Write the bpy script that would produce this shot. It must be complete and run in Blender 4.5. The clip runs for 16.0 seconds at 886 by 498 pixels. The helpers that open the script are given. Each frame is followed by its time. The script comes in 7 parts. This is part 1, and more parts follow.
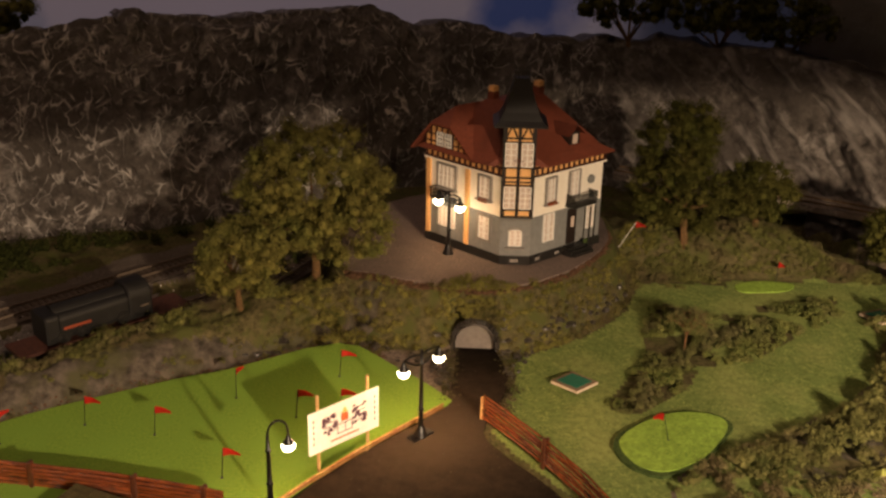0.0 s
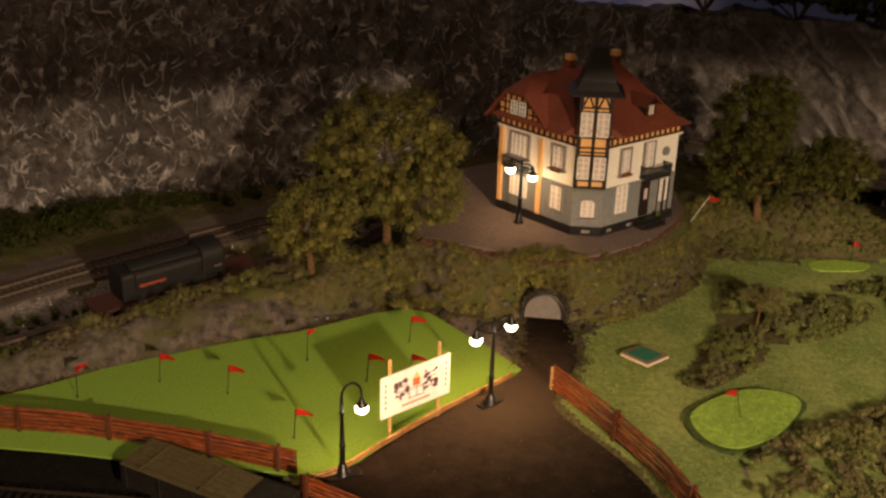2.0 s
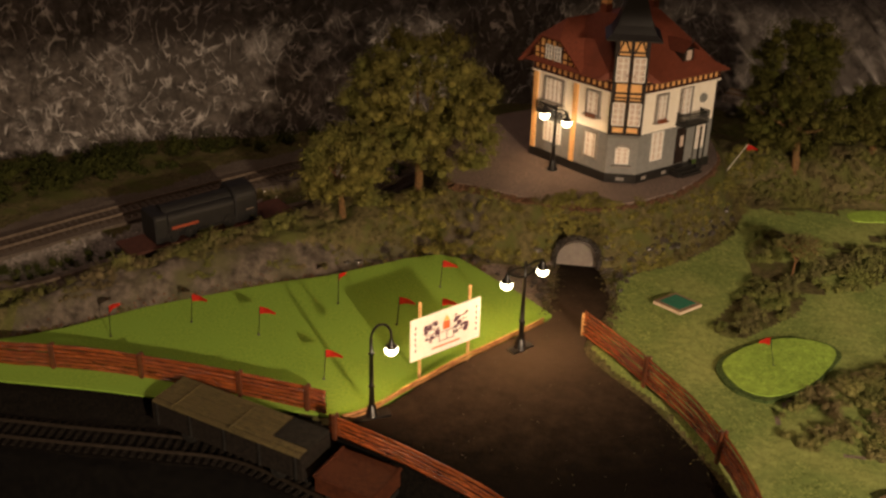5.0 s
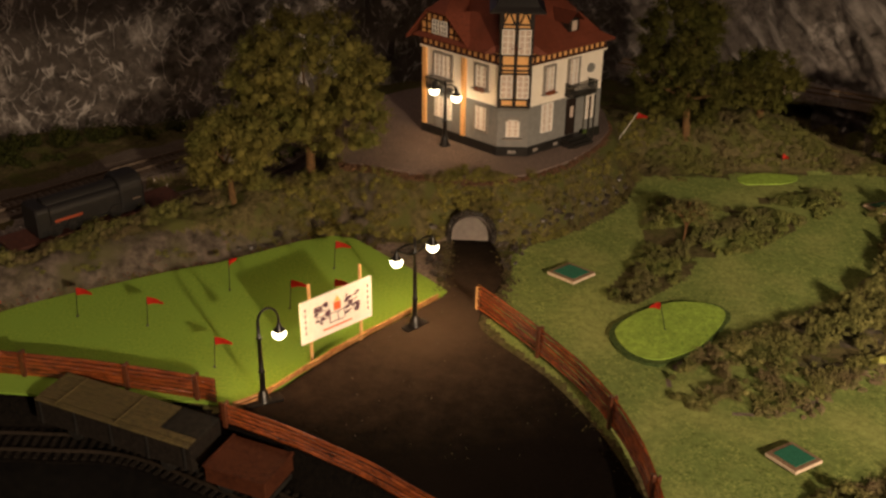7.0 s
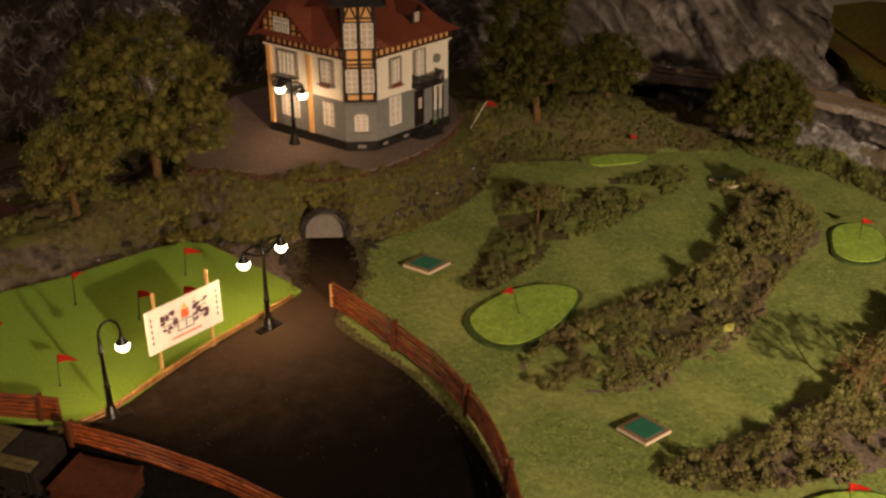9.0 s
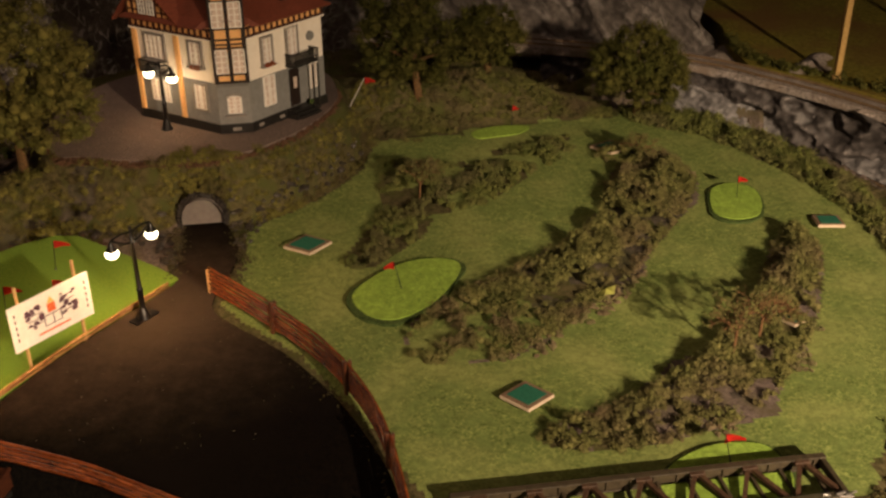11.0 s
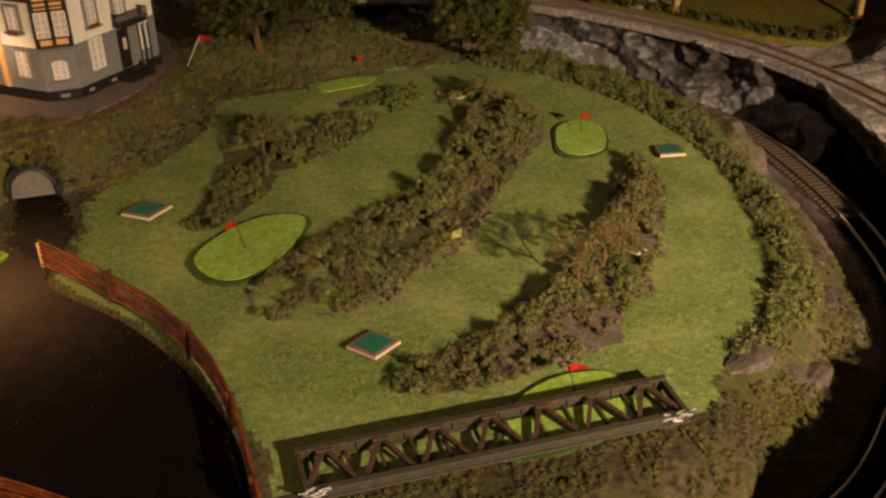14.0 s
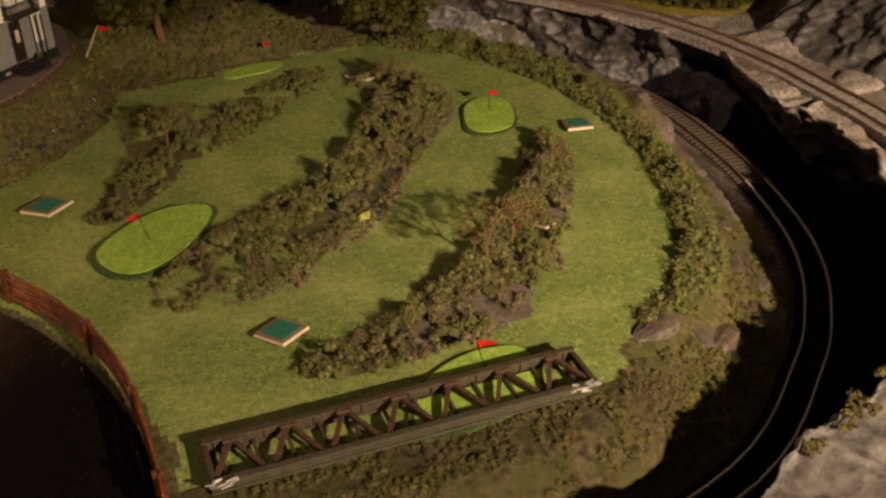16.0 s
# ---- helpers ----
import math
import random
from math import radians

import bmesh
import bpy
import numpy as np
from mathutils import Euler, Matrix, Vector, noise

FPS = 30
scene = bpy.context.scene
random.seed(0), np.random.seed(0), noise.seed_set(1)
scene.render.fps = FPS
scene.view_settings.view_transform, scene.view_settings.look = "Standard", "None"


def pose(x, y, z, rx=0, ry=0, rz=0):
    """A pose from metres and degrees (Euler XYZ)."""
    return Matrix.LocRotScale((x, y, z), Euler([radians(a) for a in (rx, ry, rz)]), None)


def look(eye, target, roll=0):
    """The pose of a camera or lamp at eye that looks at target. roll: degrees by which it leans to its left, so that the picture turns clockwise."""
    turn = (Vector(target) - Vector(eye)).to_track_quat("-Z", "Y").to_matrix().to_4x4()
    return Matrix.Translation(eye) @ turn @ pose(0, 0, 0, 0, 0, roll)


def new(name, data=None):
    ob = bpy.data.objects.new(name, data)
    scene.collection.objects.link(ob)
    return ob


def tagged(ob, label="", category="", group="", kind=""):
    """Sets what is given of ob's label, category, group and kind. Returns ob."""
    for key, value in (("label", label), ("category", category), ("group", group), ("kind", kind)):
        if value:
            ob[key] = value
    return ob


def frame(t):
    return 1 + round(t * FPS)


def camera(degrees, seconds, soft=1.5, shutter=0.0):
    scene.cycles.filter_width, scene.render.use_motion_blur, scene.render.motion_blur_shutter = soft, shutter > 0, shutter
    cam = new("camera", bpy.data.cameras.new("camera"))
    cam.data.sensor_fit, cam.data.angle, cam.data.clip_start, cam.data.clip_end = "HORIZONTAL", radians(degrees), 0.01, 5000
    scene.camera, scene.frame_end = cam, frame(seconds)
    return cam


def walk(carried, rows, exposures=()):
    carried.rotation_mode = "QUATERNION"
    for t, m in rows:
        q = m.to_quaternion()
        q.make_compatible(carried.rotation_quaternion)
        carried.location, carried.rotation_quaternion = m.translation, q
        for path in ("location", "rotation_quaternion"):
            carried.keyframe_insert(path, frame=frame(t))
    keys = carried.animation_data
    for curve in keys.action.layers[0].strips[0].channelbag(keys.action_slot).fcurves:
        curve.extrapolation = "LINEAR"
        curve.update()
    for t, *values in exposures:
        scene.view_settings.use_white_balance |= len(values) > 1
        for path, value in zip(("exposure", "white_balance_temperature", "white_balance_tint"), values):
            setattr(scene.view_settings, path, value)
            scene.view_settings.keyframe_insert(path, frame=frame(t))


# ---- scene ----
cam = camera(45.0, 16.0, soft=2.6)
# seconds, eye (metres), yaw, pitch, roll (degrees)
ROWS = [
    (0.0, 0.05736, 0.16996, 0.42973, 2.89, -22.861, 1.273),
    (0.5, 0.05412, 0.16958, 0.42907, 3.432, -23.391, 1.458),
    (1.0, 0.05071, 0.16959, 0.43074, 4.217, -23.989, 1.559),
    (1.5, 0.04801, 0.16946, 0.42412, 5.136, -23.985, 1.576),
    (2.0, 0.04136, 0.16982, 0.42671, 5.905, -24.529, 1.664),
    (2.5, 0.04244, 0.16961, 0.42483, 7.011, -24.76, 1.562),
    (3.0, 0.04026, 0.16916, 0.42345, 7.72, -25.139, 1.438),
    (5.5, 0.04724, 0.17181, 0.41397, 7.889, -27.212, 1.387),
    (6.0, 0.05516, 0.17421, 0.41235, 6.571, -27.475, 1.167),
    (6.5, 0.06153, 0.17606, 0.41332, 4.981, -27.777, 1.026),
    (7.0, 0.06864, 0.17681, 0.41087, 3.354, -27.738, 0.795),
    (7.5, 0.07483, 0.17762, 0.40991, 1.712, -27.747, 0.719),
    (8.0, 0.08386, 0.17878, 0.40886, 0.054, -27.765, 0.429),
    (8.5, 0.0907, 0.17946, 0.41004, -1.65, -27.905, 0.292),
    (9.0, 0.09667, 0.17992, 0.40834, -3.323, -27.91, 0.204),
    (11.5, 0.12725, 0.18252, 0.39296, -9.856, -29.015, -0.455),
    (12.0, 0.13402, 0.18251, 0.38983, -11.065, -29.467, -0.576),
    (12.5, 0.14021, 0.18181, 0.38751, -12.234, -29.812, -0.911),
    (13.0, 0.14509, 0.18154, 0.386, -13.494, -30.18, -0.943),
    (13.5, 0.14784, 0.18119, 0.38352, -14.54, -30.403, -0.907),
    (14.0, 0.15332, 0.18029, 0.38266, -15.338, -30.719, -1.261),
    (14.5, 0.15882, 0.17977, 0.38053, -16.273, -30.911, -1.593),
    (15.0, 0.16419, 0.17884, 0.37853, -17.26, -31.13, -1.837),
    (15.5, 0.16775, 0.17751, 0.3774, -18.37, -31.325, -2.025),
    (16.0, 0.17124, 0.17709, 0.37667, -19.347, -31.572, -1.874),
]
walk(cam, [(t, pose(x, y, z, 90 + pitch, 0, yaw) @ pose(0, 0, 0, 0, 0, roll)) for t, x, y, z, yaw, pitch, roll in ROWS],
     exposures=((0.0, -0.22), (3.0, -0.30), (5.5, -0.40), (7.0, -0.57), (9.0, -0.64), (12.0, -0.64), (16.0, -0.52)))

# ---- world ----
world = bpy.data.worlds.new("dim_room")
scene.world = world
world.use_nodes = True
world.node_tree.nodes["Background"].inputs[0].default_value = (1.0, 0.72, 0.45, 1)
world.node_tree.nodes["Background"].inputs[1].default_value = 0.012


def lamp(name, kind, m, energy, color, size=0.01):
    d = bpy.data.lights.new(name, kind)
    d.energy, d.color = energy, color
    if kind == "AREA":
        d.size = size
    else:
        d.shadow_soft_size = size
    ob = new(name, d)
    ob.matrix_world = m
    return ob


# the show lamp in the room, hanging to the right behind the visitor, under a flat shade that cuts the light 12.3
# degrees below the level; a second spot is added to shape its falloff
for energy, blend in ((86.0, 0.012), (116.0, 0.25)):
    key = lamp("show_lamp", "SPOT", pose(0.72, -0.47, 0.55), energy, (1.0, 0.72, 0.475), 0.016)
    key.data.spot_size, key.data.spot_blend = radians(155.4), blend
# an added soft spot at the same point brightens the east of the course
beam = lamp("show_lamp", "SPOT", look((0.72, -0.47, 0.55), (0.53, 0.74, 0.0)), 95.0, (1.0, 0.73, 0.475), 0.016)
beam.data.spot_size, beam.data.spot_blend = radians(26), 1.0
# an unseen weak fill lamp added under the ceiling to lift lawn and cliff
hall = lamp("hall_fill", "AREA", look((-0.45, 0.20, 1.65), (-0.28, 0.80, 0.0)), 1.98, (1.0, 0.65, 0.445), 0.5)
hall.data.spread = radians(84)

# ---- materials ----
MATS = {}


def nodes_of(name):
    m = bpy.data.materials.new(name)
    m.use_nodes = True
    MATS[name] = m
    return m, m.node_tree.nodes, m.node_tree.links, m.node_tree.nodes["Principled BSDF"]


def mat(name, c1, c2, scale=250.0, rough=0.8, bump=0.35, depth=0.0006, c3=None, big=25.0, metal=0.0, spec=0.35, detail=6.0, island=0.0):
    """Two colours mixed by fine noise, a third by broad stains, relief by the fine noise."""
    m, n, l, p = nodes_of(name)
    co = n.new("ShaderNodeTexCoord")
    a = n.new("ShaderNodeTexNoise")
    a.inputs["Scale"].default_value, a.inputs["Detail"].default_value, a.inputs["Roughness"].default_value = scale, detail, 0.65
    l.new(co.outputs["Object"], a.inputs["Vector"])
    r = n.new("ShaderNodeValToRGB")
    r.color_ramp.elements[0].position, r.color_ramp.elements[1].position = 0.34, 0.66
    r.color_ramp.elements[0].color, r.color_ramp.elements[1].color = (*c1, 1), (*c2, 1)
    l.new(a.outputs["Fac"], r.inputs["Fac"])
    out = r.outputs["Color"]
    if c3:
        b = n.new("ShaderNodeTexNoise")
        b.inputs["Scale"].default_value, b.inputs["Detail"].default_value = big, 5
        l.new(co.outputs["Object"], b.inputs["Vector"])
        q = n.new("ShaderNodeValToRGB")
        q.color_ramp.elements[0].position, q.color_ramp.elements[1].position = 0.46, 0.64
        l.new(b.outputs["Fac"], q.inputs["Fac"])
        x = n.new("ShaderNodeMix")
        x.data_type = "RGBA"
        l.new(q.outputs["Color"], x.inputs["Factor"])
        l.new(out, x.inputs["A"])
        x.inputs["B"].default_value = (*c3, 1)
        out = x.outputs["Result"]
    if island:
        g = n.new("ShaderNodeNewGeometry")
        h = n.new("ShaderNodeHueSaturation")
        k = n.new("ShaderNodeMapRange")
        k.inputs["To Min"].default_value, k.inputs["To Max"].default_value = 1 - island, 1 + island
        l.new(g.outputs["Random Per Island"], k.inputs["Value"])
        l.new(k.outputs["Result"], h.inputs["Value"])
        l.new(out, h.inputs["Color"])
        out = h.outputs["Color"]
    l.new(out, p.inputs["Base Color"])
    p.inputs["Roughness"].default_value, p.inputs["Metallic"].default_value = rough, metal
    p.inputs["Specular IOR Level"].default_value = spec
    if bump:
        u = n.new("ShaderNodeBump")
        u.inputs["Strength"].default_value, u.inputs["Distance"].default_value = bump, depth
        l.new(a.outputs["Fac"], u.inputs["Height"])
        l.new(u.outputs["Normal"], p.inputs["Normal"])
    return m


def glow(name, color, strength):
    m, n, l, p = nodes_of(name)
    p.inputs["Base Color"].default_value = (0.9, 0.85, 0.75, 1)
    p.inputs["Emission Color"].default_value = (*color, 1)
    p.inputs["Emission Strength"].default_value = strength
    return m


def turf_mat(name, dark, mid, light, dry):
    """Sprinkled turf: fine grains, tufts a few millimetres wide and broad dry patches."""
    m = mat(name, dark, light, 520, 0.95, 0.8, 0.0008, c3=mid, big=85, spec=0.08, detail=5.0)
    n, l = m.node_tree.nodes, m.node_tree.links
    p = n["Principled BSDF"]
    src = p.inputs["Base Color"].links[0].from_socket
    b = n.new("ShaderNodeTexNoise")
    b.inputs["Scale"].default_value, b.inputs["Detail"].default_value = 17, 6
    co = n.new("ShaderNodeTexCoord")
    l.new(co.outputs["Object"], b.inputs["Vector"])
    r = n.new("ShaderNodeMapRange")
    r.inputs["From Min"].default_value, r.inputs["From Max"].default_value = 0.44, 0.66
    r.inputs["To Max"].default_value = 0.65
    l.new(b.outputs["Fac"], r.inputs["Value"])
    x = n.new("ShaderNodeMix")
    x.data_type = "RGBA"
    l.new(r.outputs["Result"], x.inputs["Factor"])
    l.new(src, x.inputs["A"])
    x.inputs["B"].default_value = (*dry, 1)
    t = n.new("ShaderNodeTexNoise")
    t.inputs["Scale"].default_value, t.inputs["Detail"].default_value, t.inputs["Roughness"].default_value = 190, 5, 0.7
    l.new(co.outputs["Object"], t.inputs["Vector"])
    k = n.new("ShaderNodeMapRange")
    k.inputs["From Min"].default_value, k.inputs["From Max"].default_value = 0.36, 0.64
    k.inputs["To Min"].default_value, k.inputs["To Max"].default_value = 0.80, 1.20
    l.new(t.outputs["Fac"], k.inputs["Value"])
    h = n.new("ShaderNodeHueSaturation")
    l.new(k.outputs["Result"], h.inputs["Value"])
    l.new(x.outputs["Result"], h.inputs["Color"])
    l.new(h.outputs["Color"], p.inputs["Base Color"])
    return m


TURF = turf_mat("flocked_turf", (0.060, 0.096, 0.021), (0.136, 0.182, 0.052), (0.240, 0.290, 0.088), (0.250, 0.278, 0.090))
EARTH = mat("scenic_earth", (0.036, 0.032, 0.013), (0.125, 0.106, 0.050), 260, 0.95, 0.8, 0.0015, c3=(0.066, 0.072, 0.021), big=55, spec=0.1)
SOIL = mat("mossy_brown_soil", (0.018, 0.016, 0.008), (0.088, 0.073, 0.036), 180, 0.95, 0.9, 0.0020, c3=(0.050, 0.048, 0.017), big=48, spec=0.1)
# Two ballasts darkened for the shade on the front track and in the cutting.
SHADEBED = mat("shade_black_ballast", (0.0014, 0.0012, 0.0010), (0.0075, 0.0062, 0.0050), 520, 0.95, 0.9, 0.0012, spec=0.05)
DARKBED = mat("shade_dark_ballast", (0.018, 0.015, 0.012), (0.075, 0.062, 0.050), 520, 0.9, 0.9, 0.0012, c3=(0.05, 0.04, 0.03), big=30, spec=0.2)
PINKBED = mat("pinkish_gravel", (0.070, 0.052, 0.044), (0.215, 0.170, 0.148), 420, 0.9, 0.9, 0.0014, c3=(0.10, 0.085, 0.050), big=40, spec=0.2)
PALEBED = mat("pale_speckled_gravel", (0.050, 0.043, 0.037), (0.260, 0.232, 0.205), 330, 0.75, 1.0, 0.0016, c3=(0.105, 0.090, 0.076), big=36, spec=0.5)
# Black stands for the shade in the front well and under the ledge.
VOID = mat("black_shade_ground", (0.0016, 0.0015, 0.0014), (0.0036, 0.0032, 0.0028), 200, 0.95, 0.2, 0.001, spec=0.05)
BALLAST = mat("track_ballast", (0.044, 0.035, 0.028), (0.150, 0.125, 0.105), 520, 0.9, 0.9, 0.0012, c3=(0.085, 0.067, 0.052), big=30, spec=0.2)
STONY = mat("stony_slope", (0.020, 0.016, 0.011), (0.112, 0.093, 0.074), 120, 0.85, 0.9, 0.0026, c3=(0.060, 0.057, 0.026), big=34, spec=0.3)
LAWN = mat("bright_green_felt", (0.122, 0.218, 0.028), (0.200, 0.322, 0.045), 480, 0.95, 0.5, 0.0004, c3=(0.160, 0.275, 0.038), big=40, spec=0.1)
PUTT = turf_mat("putting_green_flock", (0.128, 0.222, 0.031), (0.205, 0.322, 0.050), (0.305, 0.450, 0.076), (0.270, 0.400, 0.064))
FRINGE = mat("dark_fringe_flock", (0.024, 0.046, 0.013), (0.080, 0.112, 0.034), 500, 0.95, 0.8, 0.001, spec=0.1)
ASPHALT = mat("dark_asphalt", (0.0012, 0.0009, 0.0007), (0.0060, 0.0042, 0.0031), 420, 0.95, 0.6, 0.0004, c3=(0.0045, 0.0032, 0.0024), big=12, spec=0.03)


def dust_glow(m, centre, radius, color):
    """Brown dust and painted-in lamp glow over part of a surface, fading out unevenly."""
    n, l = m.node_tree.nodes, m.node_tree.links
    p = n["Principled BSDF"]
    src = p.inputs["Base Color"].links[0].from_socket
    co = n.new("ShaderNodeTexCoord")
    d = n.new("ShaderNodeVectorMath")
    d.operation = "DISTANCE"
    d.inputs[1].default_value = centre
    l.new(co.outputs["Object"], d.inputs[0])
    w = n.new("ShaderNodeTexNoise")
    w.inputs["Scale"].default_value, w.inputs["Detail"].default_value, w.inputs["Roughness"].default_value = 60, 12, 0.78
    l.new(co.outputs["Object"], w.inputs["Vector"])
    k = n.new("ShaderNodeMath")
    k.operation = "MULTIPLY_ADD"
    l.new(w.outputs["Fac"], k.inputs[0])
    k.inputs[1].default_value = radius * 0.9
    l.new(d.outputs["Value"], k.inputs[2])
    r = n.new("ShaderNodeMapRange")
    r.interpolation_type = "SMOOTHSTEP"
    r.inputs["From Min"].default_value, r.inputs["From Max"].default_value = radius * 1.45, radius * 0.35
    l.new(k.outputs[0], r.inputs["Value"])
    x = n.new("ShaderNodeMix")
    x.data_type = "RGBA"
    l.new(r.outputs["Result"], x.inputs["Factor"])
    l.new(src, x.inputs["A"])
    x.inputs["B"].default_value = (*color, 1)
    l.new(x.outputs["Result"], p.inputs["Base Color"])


# Brown centred on the twin lamp paints its light into the asphalt's dust.
dust_glow(ASPHALT, (0.015, 0.835, 0.0), 0.165, (0.056, 0.039, 0.027))
GRAVEL = mat("grey_gravel", (0.078, 0.058, 0.049), (0.250, 0.190, 0.162), 520, 0.9, 0.9, 0.0007, c3=(0.145, 0.110, 0.094), big=60, spec=0.2)
LEAF = mat("olive_foliage", (0.080, 0.076, 0.020), (0.180, 0.160, 0.044), 60, 0.9, 0, c3=(0.106, 0.110, 0.029), big=30, spec=0.1, island=0.20)
LEAF2 = mat("dark_foliage", (0.036, 0.038, 0.008), (0.092, 0.086, 0.021), 60, 0.9, 0, c3=(0.052, 0.057, 0.012), big=30, spec=0.1, island=0.20)
# Leaf colour lowered to carry the shade at cliff foot and tracks.
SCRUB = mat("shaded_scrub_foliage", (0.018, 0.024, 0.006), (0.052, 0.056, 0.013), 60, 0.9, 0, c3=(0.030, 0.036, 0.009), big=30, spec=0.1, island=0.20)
BUSH = mat("hedge_foliage", (0.072, 0.080, 0.024), (0.172, 0.164, 0.056), 95, 0.95, 0, c3=(0.128, 0.100, 0.052), big=20, spec=0.1, island=0.20)
TRUNK = mat("brown_bark", (0.06, 0.032, 0.012), (0.17, 0.095, 0.035), 300, 0.85, 0.6, 0.0008)
RAILM = mat("worn_rail_steel", (0.11, 0.080, 0.058), (0.22, 0.175, 0.135), 300, 0.4, 0.1, 0.0001, metal=0.35)
# Polished steel, its glint painted in as a pale base colour.
GLINTRAIL = mat("glint_pale_rail_steel", (0.66, 0.58, 0.47), (0.84, 0.76, 0.65), 300, 0.35, 0.05, 0.0001, metal=0.15, spec=0.8)
SLEEPER = mat("dark_sleeper", (0.025, 0.018, 0.012), (0.07, 0.05, 0.035), 500, 0.8, 0.4, 0.0003)
FENCEM = mat("stained_wood", (0.055, 0.013, 0.0035), (0.270, 0.068, 0.016), 230, 0.13, 1.0, 0.0014, c3=(0.120, 0.028, 0.007), big=110, spec=1.0)
co = next(q for q in FENCEM.node_tree.nodes if q.type == "TEX_COORD")
sq = FENCEM.node_tree.nodes.new("ShaderNodeMapping")
sq.inputs["Scale"].default_value = (0.42, 0.42, 1.6)
FENCEM.node_tree.links.new(co.outputs["Object"], sq.inputs["Vector"])
for q in [q for q in FENCEM.node_tree.nodes if q.type == "TEX_NOISE"]:
    FENCEM.node_tree.links.new(sq.outputs["Vector"], q.inputs["Vector"])
PALEWOOD = mat("pale_wood", (0.42, 0.24, 0.09), (0.62, 0.40, 0.18), 400, 0.6, 0.3, 0.0002)
BLACK = mat("black_paint", (0.008, 0.008, 0.008), (0.02, 0.019, 0.017), 300, 0.35, 0.15, 0.0001, spec=0.5)
RED = mat("red_flag_paper", (0.50, 0.015, 0.008), (0.62, 0.03, 0.015), 300, 0.6, 0.1, 0.0001)
WHITE = mat("white_card", (0.70, 0.68, 0.64), (0.80, 0.78, 0.74), 200, 0.7, 0.05, 0.0001)


def rock_mat(name, dark, mid, light, streak=1.0):
    """Painted plaster rock: dark wash in the folds, fine dry-brushed ridges."""
    m, n, l, p = nodes_of(name)
    co = n.new("ShaderNodeTexCoord")
    g = n.new("ShaderNodeNewGeometry")
    w = n.new("ShaderNodeTexNoise")
    w.inputs["Scale"].default_value, w.inputs["Detail"].default_value = 34, 3
    l.new(co.outputs["Object"], w.inputs["Vector"])
    ad = n.new("ShaderNodeMixRGB")
    ad.blend_type = "LINEAR_LIGHT"
    ad.inputs["Fac"].default_value = 0.022
    l.new(co.outputs["Object"], ad.inputs["Color1"])
    l.new(w.outputs["Color"], ad.inputs["Color2"])
    sq = n.new("ShaderNodeMapping")
    sq.inputs["Scale"].default_value = (1, 1, 0.55)
    sq.inputs["Rotation"].default_value = (0.3, 0.35, 0)
    l.new(ad.outputs["Color"], sq.inputs["Vector"])
    rg = n.new("ShaderNodeTexNoise")
    rg.noise_type = "RIDGED_MULTIFRACTAL"
    rg.inputs["Scale"].default_value, rg.inputs["Detail"].default_value, rg.inputs["Roughness"].default_value = 46, 4, 0.55
    l.new(sq.outputs["Vector"], rg.inputs["Vector"])
    a = n.new("ShaderNodeTexNoise")
    a.inputs["Scale"].default_value, a.inputs["Detail"].default_value, a.inputs["Roughness"].default_value = 130, 8, 0.7
    l.new(co.outputs["Object"], a.inputs["Vector"])
    s1 = n.new("ShaderNodeMapRange")
    s1.inputs["From Min"].default_value, s1.inputs["From Max"].default_value = 0.9, 2.3
    s1.inputs["To Min"].default_value, s1.inputs["To Max"].default_value = 0.0, 0.22 * streak
    l.new(rg.outputs["Fac"], s1.inputs["Value"])
    mx = n.new("ShaderNodeMath")
    mx.operation = "MULTIPLY_ADD"
    l.new(a.outputs["Fac"], mx.inputs[0])
    mx.inputs[1].default_value = 0.36
    l.new(g.outputs["Pointiness"], mx.inputs[2])
    m2 = n.new("ShaderNodeMath")
    l.new(mx.outputs[0], m2.inputs[0])
    l.new(s1.outputs["Result"], m2.inputs[1])
    r = n.new("ShaderNodeValToRGB")
    e = r.color_ramp.elements
    e[0].position, e[0].color = 0.62, (*dark, 1)
    e[1].position, e[1].color = 0.88, (*light, 1)
    x = e.new(0.74)
    x.color = (*mid, 1)
    l.new(m2.outputs[0], r.inputs["Fac"])
    l.new(r.outputs["Color"], p.inputs["Base Color"])
    p.inputs["Roughness"].default_value, p.inputs["Specular IOR Level"].default_value = 0.5, 0.4
    u = n.new("ShaderNodeBump")
    u.inputs["Strength"].default_value, u.inputs["Distance"].default_value = 0.6, 0.0035
    l.new(m2.outputs[0], u.inputs["Height"])
    l.new(u.outputs["Normal"], p.inputs["Normal"])
    return m


ROCK2 = rock_mat("grey_plaster_rock", (0.026, 0.023, 0.022), (0.085, 0.077, 0.073), (0.50, 0.47, 0.44))
ROCK3 = rock_mat("pale_plaster_rock", (0.062, 0.056, 0.052), (0.19, 0.175, 0.165), (0.54, 0.52, 0.49))


